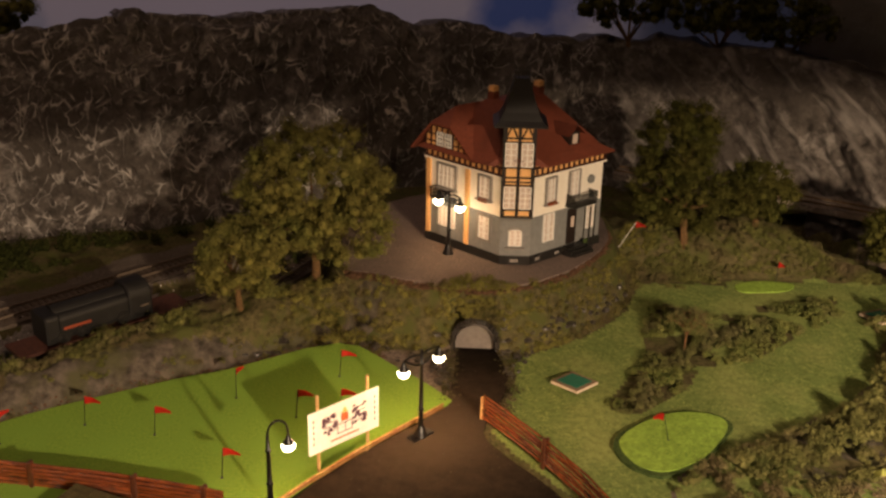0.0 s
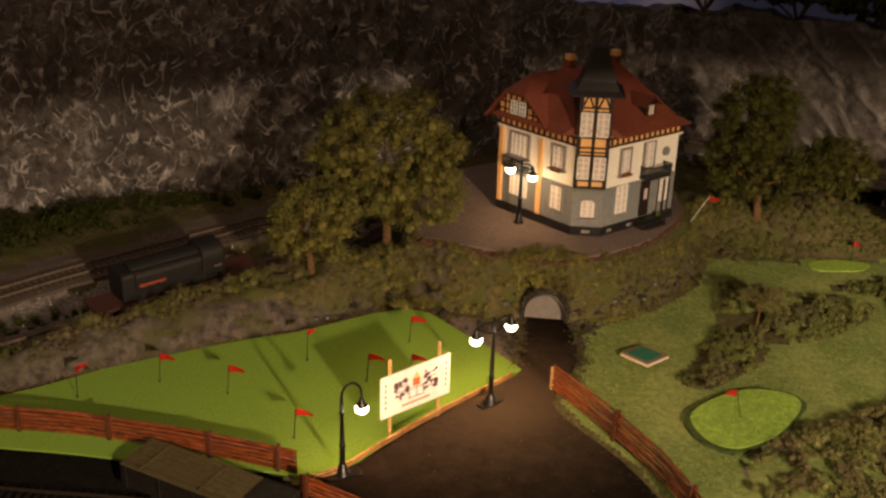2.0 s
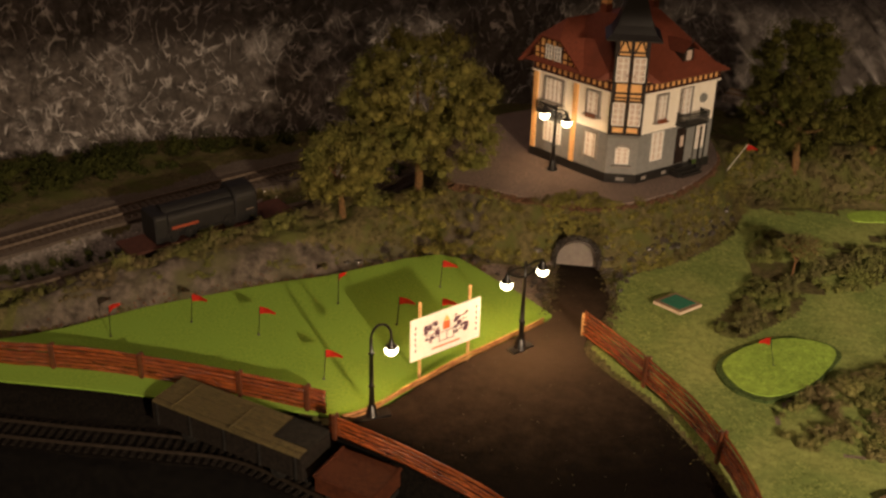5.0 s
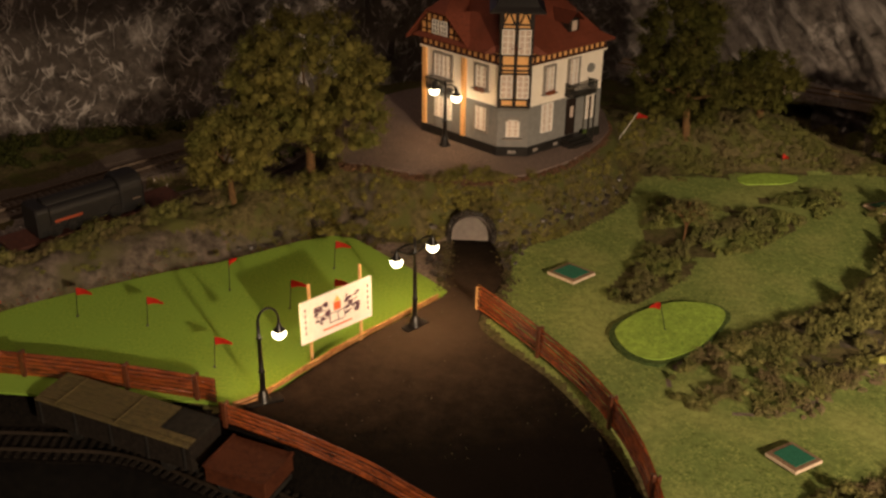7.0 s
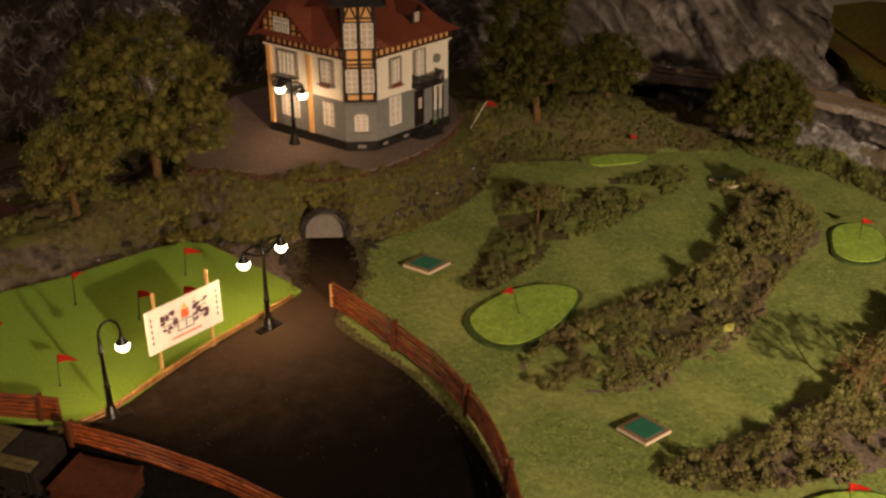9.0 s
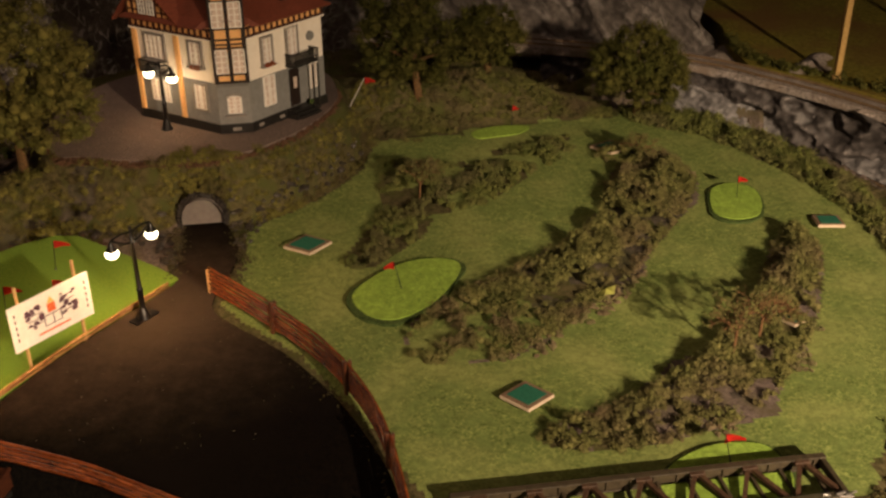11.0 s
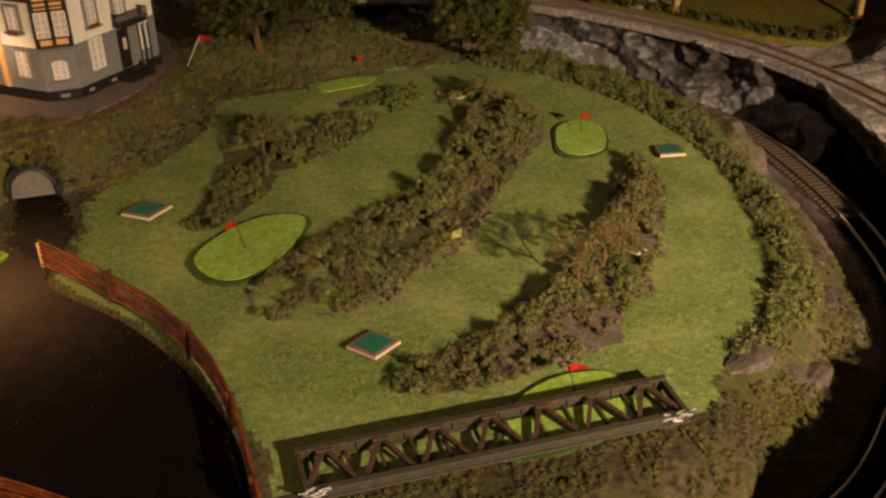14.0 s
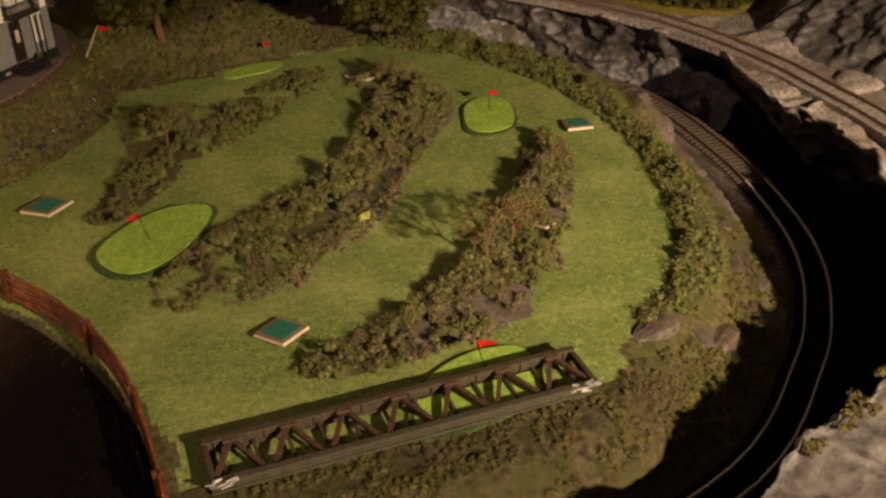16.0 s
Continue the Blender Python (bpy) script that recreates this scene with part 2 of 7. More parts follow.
def cliff_mat(name):
    """Dark painted plaster with thin pale curls of dried glue and chalky patches."""
    m = mat(name, (0.038, 0.033, 0.029), (0.155, 0.135, 0.120), 110, 0.5, 1.0, 0.007, c3=(0.072, 0.062, 0.054), big=9, spec=0.3, detail=9)
    n, l = m.node_tree.nodes, m.node_tree.links
    p = n["Principled BSDF"]
    src = p.inputs["Base Color"].links[0].from_socket
    co = n.new("ShaderNodeTexCoord")
    def lines(scale, width, seed, turn):
        sq = n.new("ShaderNodeMapping")
        sq.vector_type = "TEXTURE"
        sq.inputs["Scale"].default_value = (1, 1, 2.8)
        sq.inputs["Rotation"].default_value = (0, turn, 0)
        l.new(co.outputs["Object"], sq.inputs["Vector"])
        w = n.new("ShaderNodeTexNoise")
        w.noise_dimensions = "4D"
        w.inputs["Scale"].default_value, w.inputs["Detail"].default_value, w.inputs["W"].default_value = scale, 2.0, seed
        w.inputs["Distortion"].default_value = 0.5
        l.new(sq.outputs["Vector"], w.inputs["Vector"])
        d = n.new("ShaderNodeMath")
        d.operation = "SUBTRACT"
        l.new(w.outputs["Fac"], d.inputs[0])
        d.inputs[1].default_value = 0.5
        b = n.new("ShaderNodeMath")
        b.operation = "ABSOLUTE"
        l.new(d.outputs[0], b.inputs[0])
        r = n.new("ShaderNodeMapRange")
        r.inputs["From Min"].default_value, r.inputs["From Max"].default_value = width, width * 0.15
        l.new(b.outputs[0], r.inputs["Value"])
        k = n.new("ShaderNodeTexNoise")
        k.noise_dimensions = "4D"
        k.inputs["Scale"].default_value, k.inputs["Detail"].default_value, k.inputs["W"].default_value = 52, 3, seed + 5
        l.new(co.outputs["Object"], k.inputs["Vector"])
        q = n.new("ShaderNodeMapRange")
        q.inputs["From Min"].default_value, q.inputs["From Max"].default_value = 0.48, 0.60
        l.new(k.outputs["Fac"], q.inputs["Value"])
        x = n.new("ShaderNodeMath")
        x.operation = "MULTIPLY"
        l.new(r.outputs["Result"], x.inputs[0])
        l.new(q.outputs["Result"], x.inputs[1])
        return x.outputs[0]

    s = n.new("ShaderNodeMath")
    s.operation = "MAXIMUM"
    t = n.new("ShaderNodeMath")
    t.operation = "MAXIMUM"
    l.new(lines(46, 0.026, 1.0, 0.22), t.inputs[0])
    l.new(lines(58, 0.030, 7.0, -0.50), t.inputs[1])
    l.new(t.outputs[0], s.inputs[0])
    l.new(lines(52, 0.028, 11.0, 0.95), s.inputs[1])
    c = n.new("ShaderNodeTexNoise")
    c.inputs["Scale"].default_value, c.inputs["Detail"].default_value, c.inputs["Roughness"].default_value = 17, 10, 0.80
    l.new(co.outputs["Object"], c.inputs["Vector"])
    h = n.new("ShaderNodeMapRange")
    h.inputs["From Min"].default_value, h.inputs["From Max"].default_value, h.inputs["To Max"].default_value = 0.54, 0.70, 0.75
    l.new(c.outputs["Fac"], h.inputs["Value"])
    sx = n.new("ShaderNodeSeparateXYZ")
    l.new(co.outputs["Object"], sx.inputs[0])
    we = n.new("ShaderNodeMapRange")
    we.inputs["From Min"].default_value, we.inputs["From Max"].default_value = 0.10, 0.26
    l.new(sx.outputs["X"], we.inputs["Value"])
    dots = []
    for vec, f in (((0.62, -0.31, 0.78), 62.0), ((0.78, -0.39, -0.62), 10.0)):
        d = n.new("ShaderNodeVectorMath")
        d.operation = "DOT_PRODUCT"
        d.inputs[1].default_value = [q * f for q in vec]
        l.new(co.outputs["Object"], d.inputs[0])
        dots.append(d.outputs["Value"])
    cx = n.new("ShaderNodeCombineXYZ")
    l.new(dots[0], cx.inputs[0])
    l.new(dots[1], cx.inputs[1])
    br = n.new("ShaderNodeTexNoise")
    br.inputs["Scale"].default_value, br.inputs["Detail"].default_value, br.inputs["Distortion"].default_value = 1.0, 7, 0.8
    l.new(cx.outputs[0], br.inputs["Vector"])
    bm_ = n.new("ShaderNodeMapRange")
    bm_.inputs["From Min"].default_value, bm_.inputs["From Max"].default_value, bm_.inputs["To Max"].default_value = 0.54, 0.78, 0.60
    l.new(br.outputs["Fac"], bm_.inputs["Value"])
    sel = n.new("ShaderNodeMix")
    l.new(we.outputs["Result"], sel.inputs["Factor"])
    l.new(s.outputs[0], sel.inputs["A"])
    l.new(bm_.outputs["Result"], sel.inputs["B"])
    y = n.new("ShaderNodeMath")
    y.operation = "MAXIMUM"
    l.new(sel.outputs["Result"], y.inputs[0])
    l.new(h.outputs["Result"], y.inputs[1])
    f = n.new("ShaderNodeMath")
    f.operation = "MULTIPLY"
    l.new(y.outputs[0], f.inputs[0])
    f.inputs[1].default_value = 0.90
    x = n.new("ShaderNodeMix")
    x.data_type = "RGBA"
    l.new(f.outputs[0], x.inputs["Factor"])
    l.new(src, x.inputs["A"])
    x.inputs["B"].default_value = (0.60, 0.565, 0.53, 1)
    l.new(x.outputs["Result"], p.inputs["Base Color"])
    u = n.new("ShaderNodeBump")
    u.inputs["Strength"].default_value, u.inputs["Distance"].default_value = 0.9, 0.0026
    l.new(sel.outputs["Result"], u.inputs["Height"])
    l.new(p.inputs["Normal"].links[0].from_socket, u.inputs["Normal"])
    l.new(u.outputs["Normal"], p.inputs["Normal"])
    return m


ROCK = cliff_mat("painted_plaster_cliff")


# ---- mesh helpers ----
def finish(name, bm, material, parent=None, label="", smooth=False):
    me = bpy.data.meshes.new(name)
    bm.to_mesh(me)
    bm.free()
    if smooth:
        me.shade_smooth()
    for m in material if isinstance(material, (list, tuple)) else [material]:
        me.materials.append(m)
    ob = new(name, me)
    ob.parent = parent
    if label:
        tagged(ob, label)
    return ob


def part(name, bm, material, parent, label="", smooth=False):
    return finish(name, bm, material, parent, label, smooth)


def raw(name, verts, faces, material, parent=None, smooth=False):
    me = bpy.data.meshes.new(name)
    me.from_pydata(verts, [], faces)
    for m in material if isinstance(material, (list, tuple)) else [material]:
        me.materials.append(m)
    if smooth:
        me.shade_smooth()
    ob = new(name, me)
    ob.parent = parent
    return ob


def thing(name, label, category, m=None, group="", kind=""):
    ob = new(name)
    ob.empty_display_size = 0.02
    if m is not None:
        ob.matrix_world = m
    return tagged(ob, label, category, group, kind)


def box(bm, c, s, rz=0.0, m=None, bevel=0.0):
    r = bmesh.ops.create_cube(bm, size=1)
    t = Matrix.Translation(c) @ Matrix.Rotation(radians(rz), 4, "Z") @ Matrix.Diagonal((*s, 1))
    if m is not None:
        t = m @ t
    bmesh.ops.transform(bm, matrix=t, verts=r["verts"])
    if bevel:
        es = list({e for v in r["verts"] for e in v.link_edges})
        bmesh.ops.bevel(bm, geom=es, offset=bevel, segments=1, affect="EDGES")
    return bm


def rod(bm, p, q, r0, r1=None, seg=8):
    p, q = Vector(p), Vector(q)
    d = q - p
    c = bmesh.ops.create_cone(bm, cap_ends=True, segments=seg, radius1=r0, radius2=r0 if r1 is None else r1, depth=d.length)
    bmesh.ops.transform(bm, matrix=Matrix.Translation((p + q) / 2) @ d.to_track_quat("Z", "Y").to_matrix().to_4x4(), verts=c["verts"])
    return bm


def tube(bm, pts, r, seg=8):
    for a, b in zip(pts, pts[1:]):
        rod(bm, a, b, r, r, seg)
    return bm


def ball(bm, c, r, s=(1, 1, 1), sub=2):
    k = bmesh.ops.create_icosphere(bm, subdivisions=sub, radius=r)
    bmesh.ops.transform(bm, matrix=Matrix.Translation(c) @ Matrix.Diagonal((*s, 1)), verts=k["verts"])
    return bm


def lathe(bm, prof, seg=12, c=(0, 0, 0)):
    rings = [[bm.verts.new((c[0] + r * math.cos(2 * math.pi * k / seg), c[1] + r * math.sin(2 * math.pi * k / seg), c[2] + z)) for k in range(seg)] for r, z in prof]
    for a, b in zip(rings, rings[1:]):
        for k in range(seg):
            bm.faces.new((a[k], a[(k + 1) % seg], b[(k + 1) % seg], b[k]))
    bm.faces.new(rings[-1])
    bm.faces.new(rings[0][::-1])
    return bm


def prism(bm, pts, z0, z1):
    """An upright prism over a plan outline."""
    lo = [bm.verts.new((x, y, z0)) for x, y in pts]
    hi = [bm.verts.new((x, y, z1)) for x, y in pts]
    bm.faces.new(hi)
    bm.faces.new(lo[::-1])
    for k in range(len(pts)):
        j = (k + 1) % len(pts)
        bm.faces.new((lo[k], lo[j], hi[j], hi[k]))
    bmesh.ops.recalc_face_normals(bm, faces=bm.faces)
    return bm


def smooth_line(pts, n=8, closed=False):
    """Catmull-Rom through plan points."""
    P = [np.array(p, float) for p in pts]
    out = []
    N = len(P)
    for i in range(N if closed else N - 1):
        p1, p2 = P[i], P[(i + 1) % N]
        p0 = P[i - 1] if closed or i else 2 * p1 - p2
        p3 = P[(i + 2) % N] if closed or i + 2 < N else 2 * p2 - p1
        for k in range(n):
            t = k / n
            out.append(0.5 * (2 * p1 + (p2 - p0) * t + (2 * p0 - 5 * p1 + 4 * p2 - p3) * t * t + (3 * p1 - p0 - 3 * p2 + p3) * t**3))
    if not closed:
        out.append(P[-1])
    return [tuple(float(v) for v in p) for p in out]


def step(a, b, v):
    t = min(1.0, max(0.0, (v - a) / (b - a)))
    return t * t * (3 - 2 * t)


def inside(poly, x, y):
    hit = False
    for (x1, y1), (x2, y2) in zip(poly, poly[1:] + poly[:1]):
        if (y1 > y) != (y2 > y) and x < (x2 - x1) * (y - y1) / (y2 - y1) + x1:
            hit = not hit
    return hit


def away(line, x, y):
    """Distance from a polyline."""
    best = 9.0
    for (x1, y1), (x2, y2) in zip(line, line[1:]):
        dx, dy = x2 - x1, y2 - y1
        t = min(1, max(0, ((x - x1) * dx + (y - y1) * dy) / (dx * dx + dy * dy + 1e-12)))
        best = min(best, math.hypot(x - x1 - t * dx, y - y1 - t * dy))
    return best


# ---- the plan, in metres ----
CURVE = smooth_line([(0.15, 0.470), (0.30, 0.482), (0.46, 0.523), (0.55, 0.590), (0.592, 0.637), (0.622, 0.685), (0.643, 0.740), (0.659, 0.816), (0.664, 0.888), (0.663, 0.953), (0.650, 1.009), (0.622, 1.062), (0.54, 1.165), (0.40, 1.26), (0.25, 1.31)], 6)
UPPER = smooth_line([(0.20, 1.38), (0.45, 1.275), (0.557, 1.205), (0.605, 1.150), (0.648, 1.090), (0.680, 1.034), (0.695, 0.998), (0.709, 0.950), (0.718, 0.906), (0.7235, 0.865), (0.725, 0.822), (0.727, 0.784), (0.726, 0.74), (0.717, 0.65), (0.70, 0.56)], 6)
# The ledge's unseen south end juts out to shade the lower track.
LEDGE = smooth_line([(0.40, 1.29), (0.50, 1.245), (0.557, 1.193), (0.611, 1.135), (0.645, 1.085), (0.669, 1.040), (0.684, 1.000), (0.698, 0.962), (0.696, 0.920), (0.685, 0.880), (0.678, 0.838), (0.678, 0.796), (0.692, 0.772), (0.689, 0.738), (0.680, 0.704), (0.667, 0.686), (0.665, 0.668), (0.69, 0.64), (0.73, 0.60)], 5)
FARTRACK = smooth_line([(-0.60, 0.72), (-0.50, 0.825), (-0.426, 0.907), (-0.38, 0.962), (-0.324, 1.022), (-0.228, 1.122), (-0.10, 1.235), (0.05, 1.30)], 6)
NEARTRACK = smooth_line([(-0.60, 0.665), (-0.48, 0.750), (-0.375, 0.826), (-0.323, 0.880), (-0.278, 0.935), (-0.22, 1.000), (-0.16, 1.06), (-0.11, 1.15), (-0.02, 1.23)], 6)
FRONT = smooth_line([(-0.62, 0.698), (-0.50, 0.704), (-0.40, 0.706), (-0.341, 0.7055), (-0.28, 0.706), (-0.2165, 0.708), (-0.16, 0.707), (-0.101, 0.684), (-0.05, 0.658), (0.0, 0.630), (0.05, 0.595), (0.10, 0.552), (0.15, 0.505)], 6)
WALL = [(-0.72, 0.96), (-0.55, 1.06), (-0.47, 1.10), (-0.409, 1.150), (-0.30, 1.19), (-0.205, 1.255), (-0.10, 1.32), (-0.016, 1.365), (0.15, 1.41), (0.30, 1.405), (0.39, 1.360), (0.456, 1.322), (0.515, 1.290), (0.560, 1.274), (0.588, 1.272), (0.60, 1.30)]
LAWN_EDGE = [(-0.46, 0.728), (-0.345, 0.785), (-0.296, 0.823), (-0.27, 0.844), (-0.191, 0.895), (-0.152, 0.915), (-0.07, 0.969), (-0.02, 0.935), (0.026, 0.890), (0.024, 0.874), (-0.026, 0.814), (-0.054, 0.776), (-0.080, 0.738), (-0.105, 0.728), (-0.124, 0.729), (-0.160, 0.728), (-0.19, 0.726), (-0.256, 0.729), (-0.318, 0.728), (-0.40, 0.726)]
ROAD = [(0.030, 0.984), (0.030, 0.975), (0.030, 0.93), (0.027, 0.885), (0.024, 0.871), (-0.025, 0.811), (-0.053, 0.773), (-0.078, 0.734), (-0.103, 0.712), (-0.05, 0.690), (-0.005, 0.664), (0.035, 0.635), (0.07, 0.607), (0.11, 0.56), (0.158, 0.545), (0.163, 0.624), (0.152, 0.675), (0.133, 0.725), (0.104, 0.776), (0.071, 0.815), (0.056, 0.842), (0.066, 0.880), (0.074, 0.915), (0.070, 0.945), (0.062, 0.975), (0.062, 0.984)]
PLATEAU = smooth_line([(-0.075, 1.020), (-0.046, 1.008), (0.005, 0.993), (0.067, 0.990), (0.121, 1.026), (0.156, 1.076), (0.170, 1.128), (0.15, 1.20), (0.05, 1.24), (-0.05, 1.19), (-0.09, 1.09)], 5, True)
GOLF = smooth_line([(0.08, 0.99), (0.13, 1.05), (0.17, 1.12), (0.20, 1.19), (0.28, 1.22), (0.38, 1.21), (0.45, 1.16), (0.51, 1.09), (0.55, 1.01), (0.575, 0.92), (0.57, 0.84), (0.55, 0.76), (0.52, 0.69), (0.475, 0.645), (0.43, 0.60), (0.40, 0.565), (0.30, 0.558), (0.18, 0.560), (0.06, 0.58), (-0.10, 0.70), (-0.40, 0.74), (-0.40, 0.76), (-0.27, 0.85), (-0.07, 0.975)], 5, True)


def away_grid(line, X, Y):
    best = np.full(X.shape, 9.0)
    for (x1, y1), (x2, y2) in zip(line, line[1:]):
        dx, dy = x2 - x1, y2 - y1
        t = np.clip(((X - x1) * dx + (Y - y1) * dy) / (dx * dx + dy * dy + 1e-12), 0, 1)
        best = np.minimum(best, np.hypot(X - x1 - t * dx, Y - y1 - t * dy))
    return best


def inside_grid(poly, X, Y):
    hit = np.zeros(X.shape, bool)
    for (x1, y1), (x2, y2) in zip(poly, poly[1:] + poly[:1]):
        if y1 != y2:
            hit ^= ((y1 > Y) != (y2 > Y)) & (X < (x2 - x1) * (Y - y1) / (y2 - y1) + x1)
    return hit


def steps(a, b, v):
    t = np.clip((v - a) / (b - a), 0, 1)
    return t * t * (3 - 2 * t)


def noise_grid(X, Y, f, seed):
    return np.array([noise.noise((x * f, y * f, seed)) for x, y in zip(X.ravel(), Y.ravel())]).reshape(X.shape)


X0, X1, Y0, Y1, CELL = -0.75, 0.80, 0.34, 1.46, 0.0035
NX, NY = round((X1 - X0) / CELL), round((Y1 - Y0) / CELL)
GX, GY = np.meshgrid(X0 + CELL * np.arange(NX + 1), Y0 + CELL * np.arange(NY + 1))
N1, N2 = noise_grid(GX, GY, 14, 0.3), noise_grid(GX, GY, 60, 1.7)
IN_GOLF = inside_grid(GOLF, GX, GY)
D_GOLF = np.where(IN_GOLF, 0, away_grid(GOLF + GOLF[:1], GX, GY))
D_FAR, D_NEAR, D_FRONT, D_CURVE = (away_grid(q, GX, GY) for q in (FARTRACK, NEARTRACK, FRONT, CURVE))
# the course, falling away at its edge
STEEP = steps(0.28, 0.38, GX) * (1 - steps(0.84, 0.94, GY))
Z = -0.001 - 0.030 * ((1 - STEEP) * steps(0.006, 0.050, D_GOLF) + STEEP * steps(0.000, 0.066, D_GOLF))
Z = np.where((GY > 0.85) & (GX < 0.2), np.maximum(Z, -0.004), Z)
# hill of the house
D_YARD = np.where(inside_grid(PLATEAU, GX, GY), 0, away_grid(PLATEAU + PLATEAU[:1], GX, GY))
Z = np.maximum(Z, 0.0478 - (0.052 + 0.04 * STEEP) * steps(0.0, 0.026, D_YARD) + np.where(D_YARD > 0, 0.004 * N2, 0))
# hill running on beside the lawn towards the tracks
D_RIDGE = away_grid([(-0.44, 0.79), (-0.316, 0.845), (-0.26, 0.895), (-0.19, 0.950), (-0.115, 1.005), (-0.07, 1.04)], GX, GY)
SIDE = (GY - 0.969) - 0.66 * (GX + 0.07)
hill = (0.020 + 0.012 * steps(-0.32, -0.10, GX)) * (1 - steps(0.010, 0.045, D_RIDGE)) * steps(0, 0.022, SIDE) + 0.004 * N2 * steps(0, 0.01, SIDE)
Z = np.where((GX < -0.02) & (SIDE > 0), np.maximum(Z, hill), Z)
# bank behind the course
back = steps(1.145, 1.185, GY + 0.25 * np.clip(0.22 - GX, 0, 0.1)) * steps(0.10, 0.17, GX) * (1 - steps(0.33, 0.42, GX)) * (1 - steps(1.21, 1.26, GY))
Z = np.maximum(Z, (0.034 + 0.003 * N2) * back - 0.04 * (back == 0))
# beds of the hedges
BED_1 = [(0.150, 0.890), (0.170, 0.935), (0.188, 0.975), (0.192, 1.02), (0.200, 1.060), (0.222, 1.076), (0.262, 1.060), (0.300, 1.082), (0.341, 1.098), (0.383, 1.106), (0.381, 1.078), (0.348, 1.038), (0.316, 1.012), (0.274, 0.972), (0.235, 0.958), (0.217, 0.926), (0.191, 0.898), (0.172, 0.880)]
BED_2 = [(0.186, 0.758), (0.230, 0.746), (0.270, 0.760), (0.335, 0.812), (0.388, 0.872), (0.445, 0.945), (0.470, 1.005), (0.450, 1.050), (0.400, 1.020), (0.362, 0.935), (0.306, 0.880), (0.240, 0.840), (0.195, 0.800)]
BED_3 = [(0.254, 0.655), (0.310, 0.646), (0.390, 0.672), (0.452, 0.737), (0.500, 0.815), (0.520, 0.870), (0.500, 0.885), (0.455, 0.820), (0.385, 0.740), (0.310, 0.690), (0.260, 0.675)]
# beds of the tracks
for d, level in ((D_FAR, 0.0078), (D_NEAR, 0.0078)):
    w = 1 - steps(0.016, 0.028, d)
    Z = Z * (1 - w) + level * w
between = (GX < 0) & (GY > 0.70) & ((GY - 1.02) - 0.95 * (GX + 0.324) > -0.03)
Z = np.where(between, np.maximum(Z, 0.006), Z)
for d, level in ((D_FRONT, -0.0225), (D_CURVE, -0.0328)):
    w = 1 - steps(0.020, 0.027, d)
    Z = Z * (1 - w) + level * w
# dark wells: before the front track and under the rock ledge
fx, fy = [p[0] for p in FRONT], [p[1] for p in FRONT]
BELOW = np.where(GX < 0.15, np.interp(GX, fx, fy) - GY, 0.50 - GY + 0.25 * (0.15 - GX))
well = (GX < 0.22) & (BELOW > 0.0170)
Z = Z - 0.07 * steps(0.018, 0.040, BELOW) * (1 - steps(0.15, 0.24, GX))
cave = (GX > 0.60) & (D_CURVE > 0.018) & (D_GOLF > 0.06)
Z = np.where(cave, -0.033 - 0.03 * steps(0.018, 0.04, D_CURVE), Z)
Z = np.where((D_GOLF > 0) & (Z > -0.028) & (D_FAR > 0.025) & (D_NEAR > 0.025), Z + 0.0035 * N1 + 0.0015 * N2, Z) + 0.0005 * N2
Z = np.where(inside_grid(smooth_line(LAWN_EDGE, 3, True), GX, GY) | inside_grid(smooth_line(ROAD, 3, True), GX, GY), np.minimum(Z, -0.0006), Z)
Z = np.where((np.abs(GX - 0.0455) < 0.017) & (GY > 0.955) & (GY < 0.984), -0.0006, Z)
Z = np.where((D_YARD < 0.004) & (GY < 1.16), np.minimum(Z, 0.0478), Z)
KIND = np.ones(GX.shape, int)
SIDE_TURF = np.where(GY > 0.885, GX - 0.077 - 0.25 * np.clip(GY - 0.96, 0, 1) - 0.010 * N1 - 0.005 * N2, 1)
turf = IN_GOLF & (GX > 0.05) & (D_YARD > 0.025 + 0.010 * N1 + 0.007 * N2) & (GY < np.where(GX < 0.285, 1.126, np.where(GX < 0.36, 1.137, 1.146)) + 0.008 * N2) & (back < 0.02) & (SIDE_TURF > 0)
KIND[turf & (away_grid(GOLF + GOLF[:1], GX, GY) > 0.004 + 0.006 * N2)] = 0
KIND[between & (GX < -0.16) & (np.minimum(D_FAR, D_NEAR) < 0.042 + 0.02 * N1) & (D_NEAR < 0.2) & (SIDE > 0.02) & ((GY - 0.925) - 0.95 * (GX + 0.278) > -0.004)] = 2
KIND[inside_grid(FARTRACK + NEARTRACK[::-1], GX, GY) & (GX < -0.08) & (N1 + 0.5 * N2 < 0.30)] = 9
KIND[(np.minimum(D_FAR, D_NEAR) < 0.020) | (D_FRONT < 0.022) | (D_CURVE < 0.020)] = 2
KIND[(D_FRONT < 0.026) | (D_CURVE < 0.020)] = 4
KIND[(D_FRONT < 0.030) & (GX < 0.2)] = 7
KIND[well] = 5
KIND[(GX < -0.03) & (SIDE > 0.0) & (SIDE < 0.034 + 0.02 * N1) & (GX > -0.36) & (KIND == 1)] = 3
KIND[(KIND == 3) & (SIDE < 0.006 + 0.010 * N1 + 0.004 * N2)] = 8
KIND[(GX > 0.45) & (D_CURVE < 0.030 + 0.008 * N2 + 0.014 * steps(0.70, 0.80, GY) + 0.006 * N1) & (GY > 0.62) & (KIND == 1)] = 6
KIND[(GX > 0.30) & (GY < 0.60) & (KIND == 1) & (D_GOLF > 0.002)] = 8
KIND[(GX > 0.12) & (GX <= 0.45) & (GY < 0.575) & (KIND == 1)] = 8
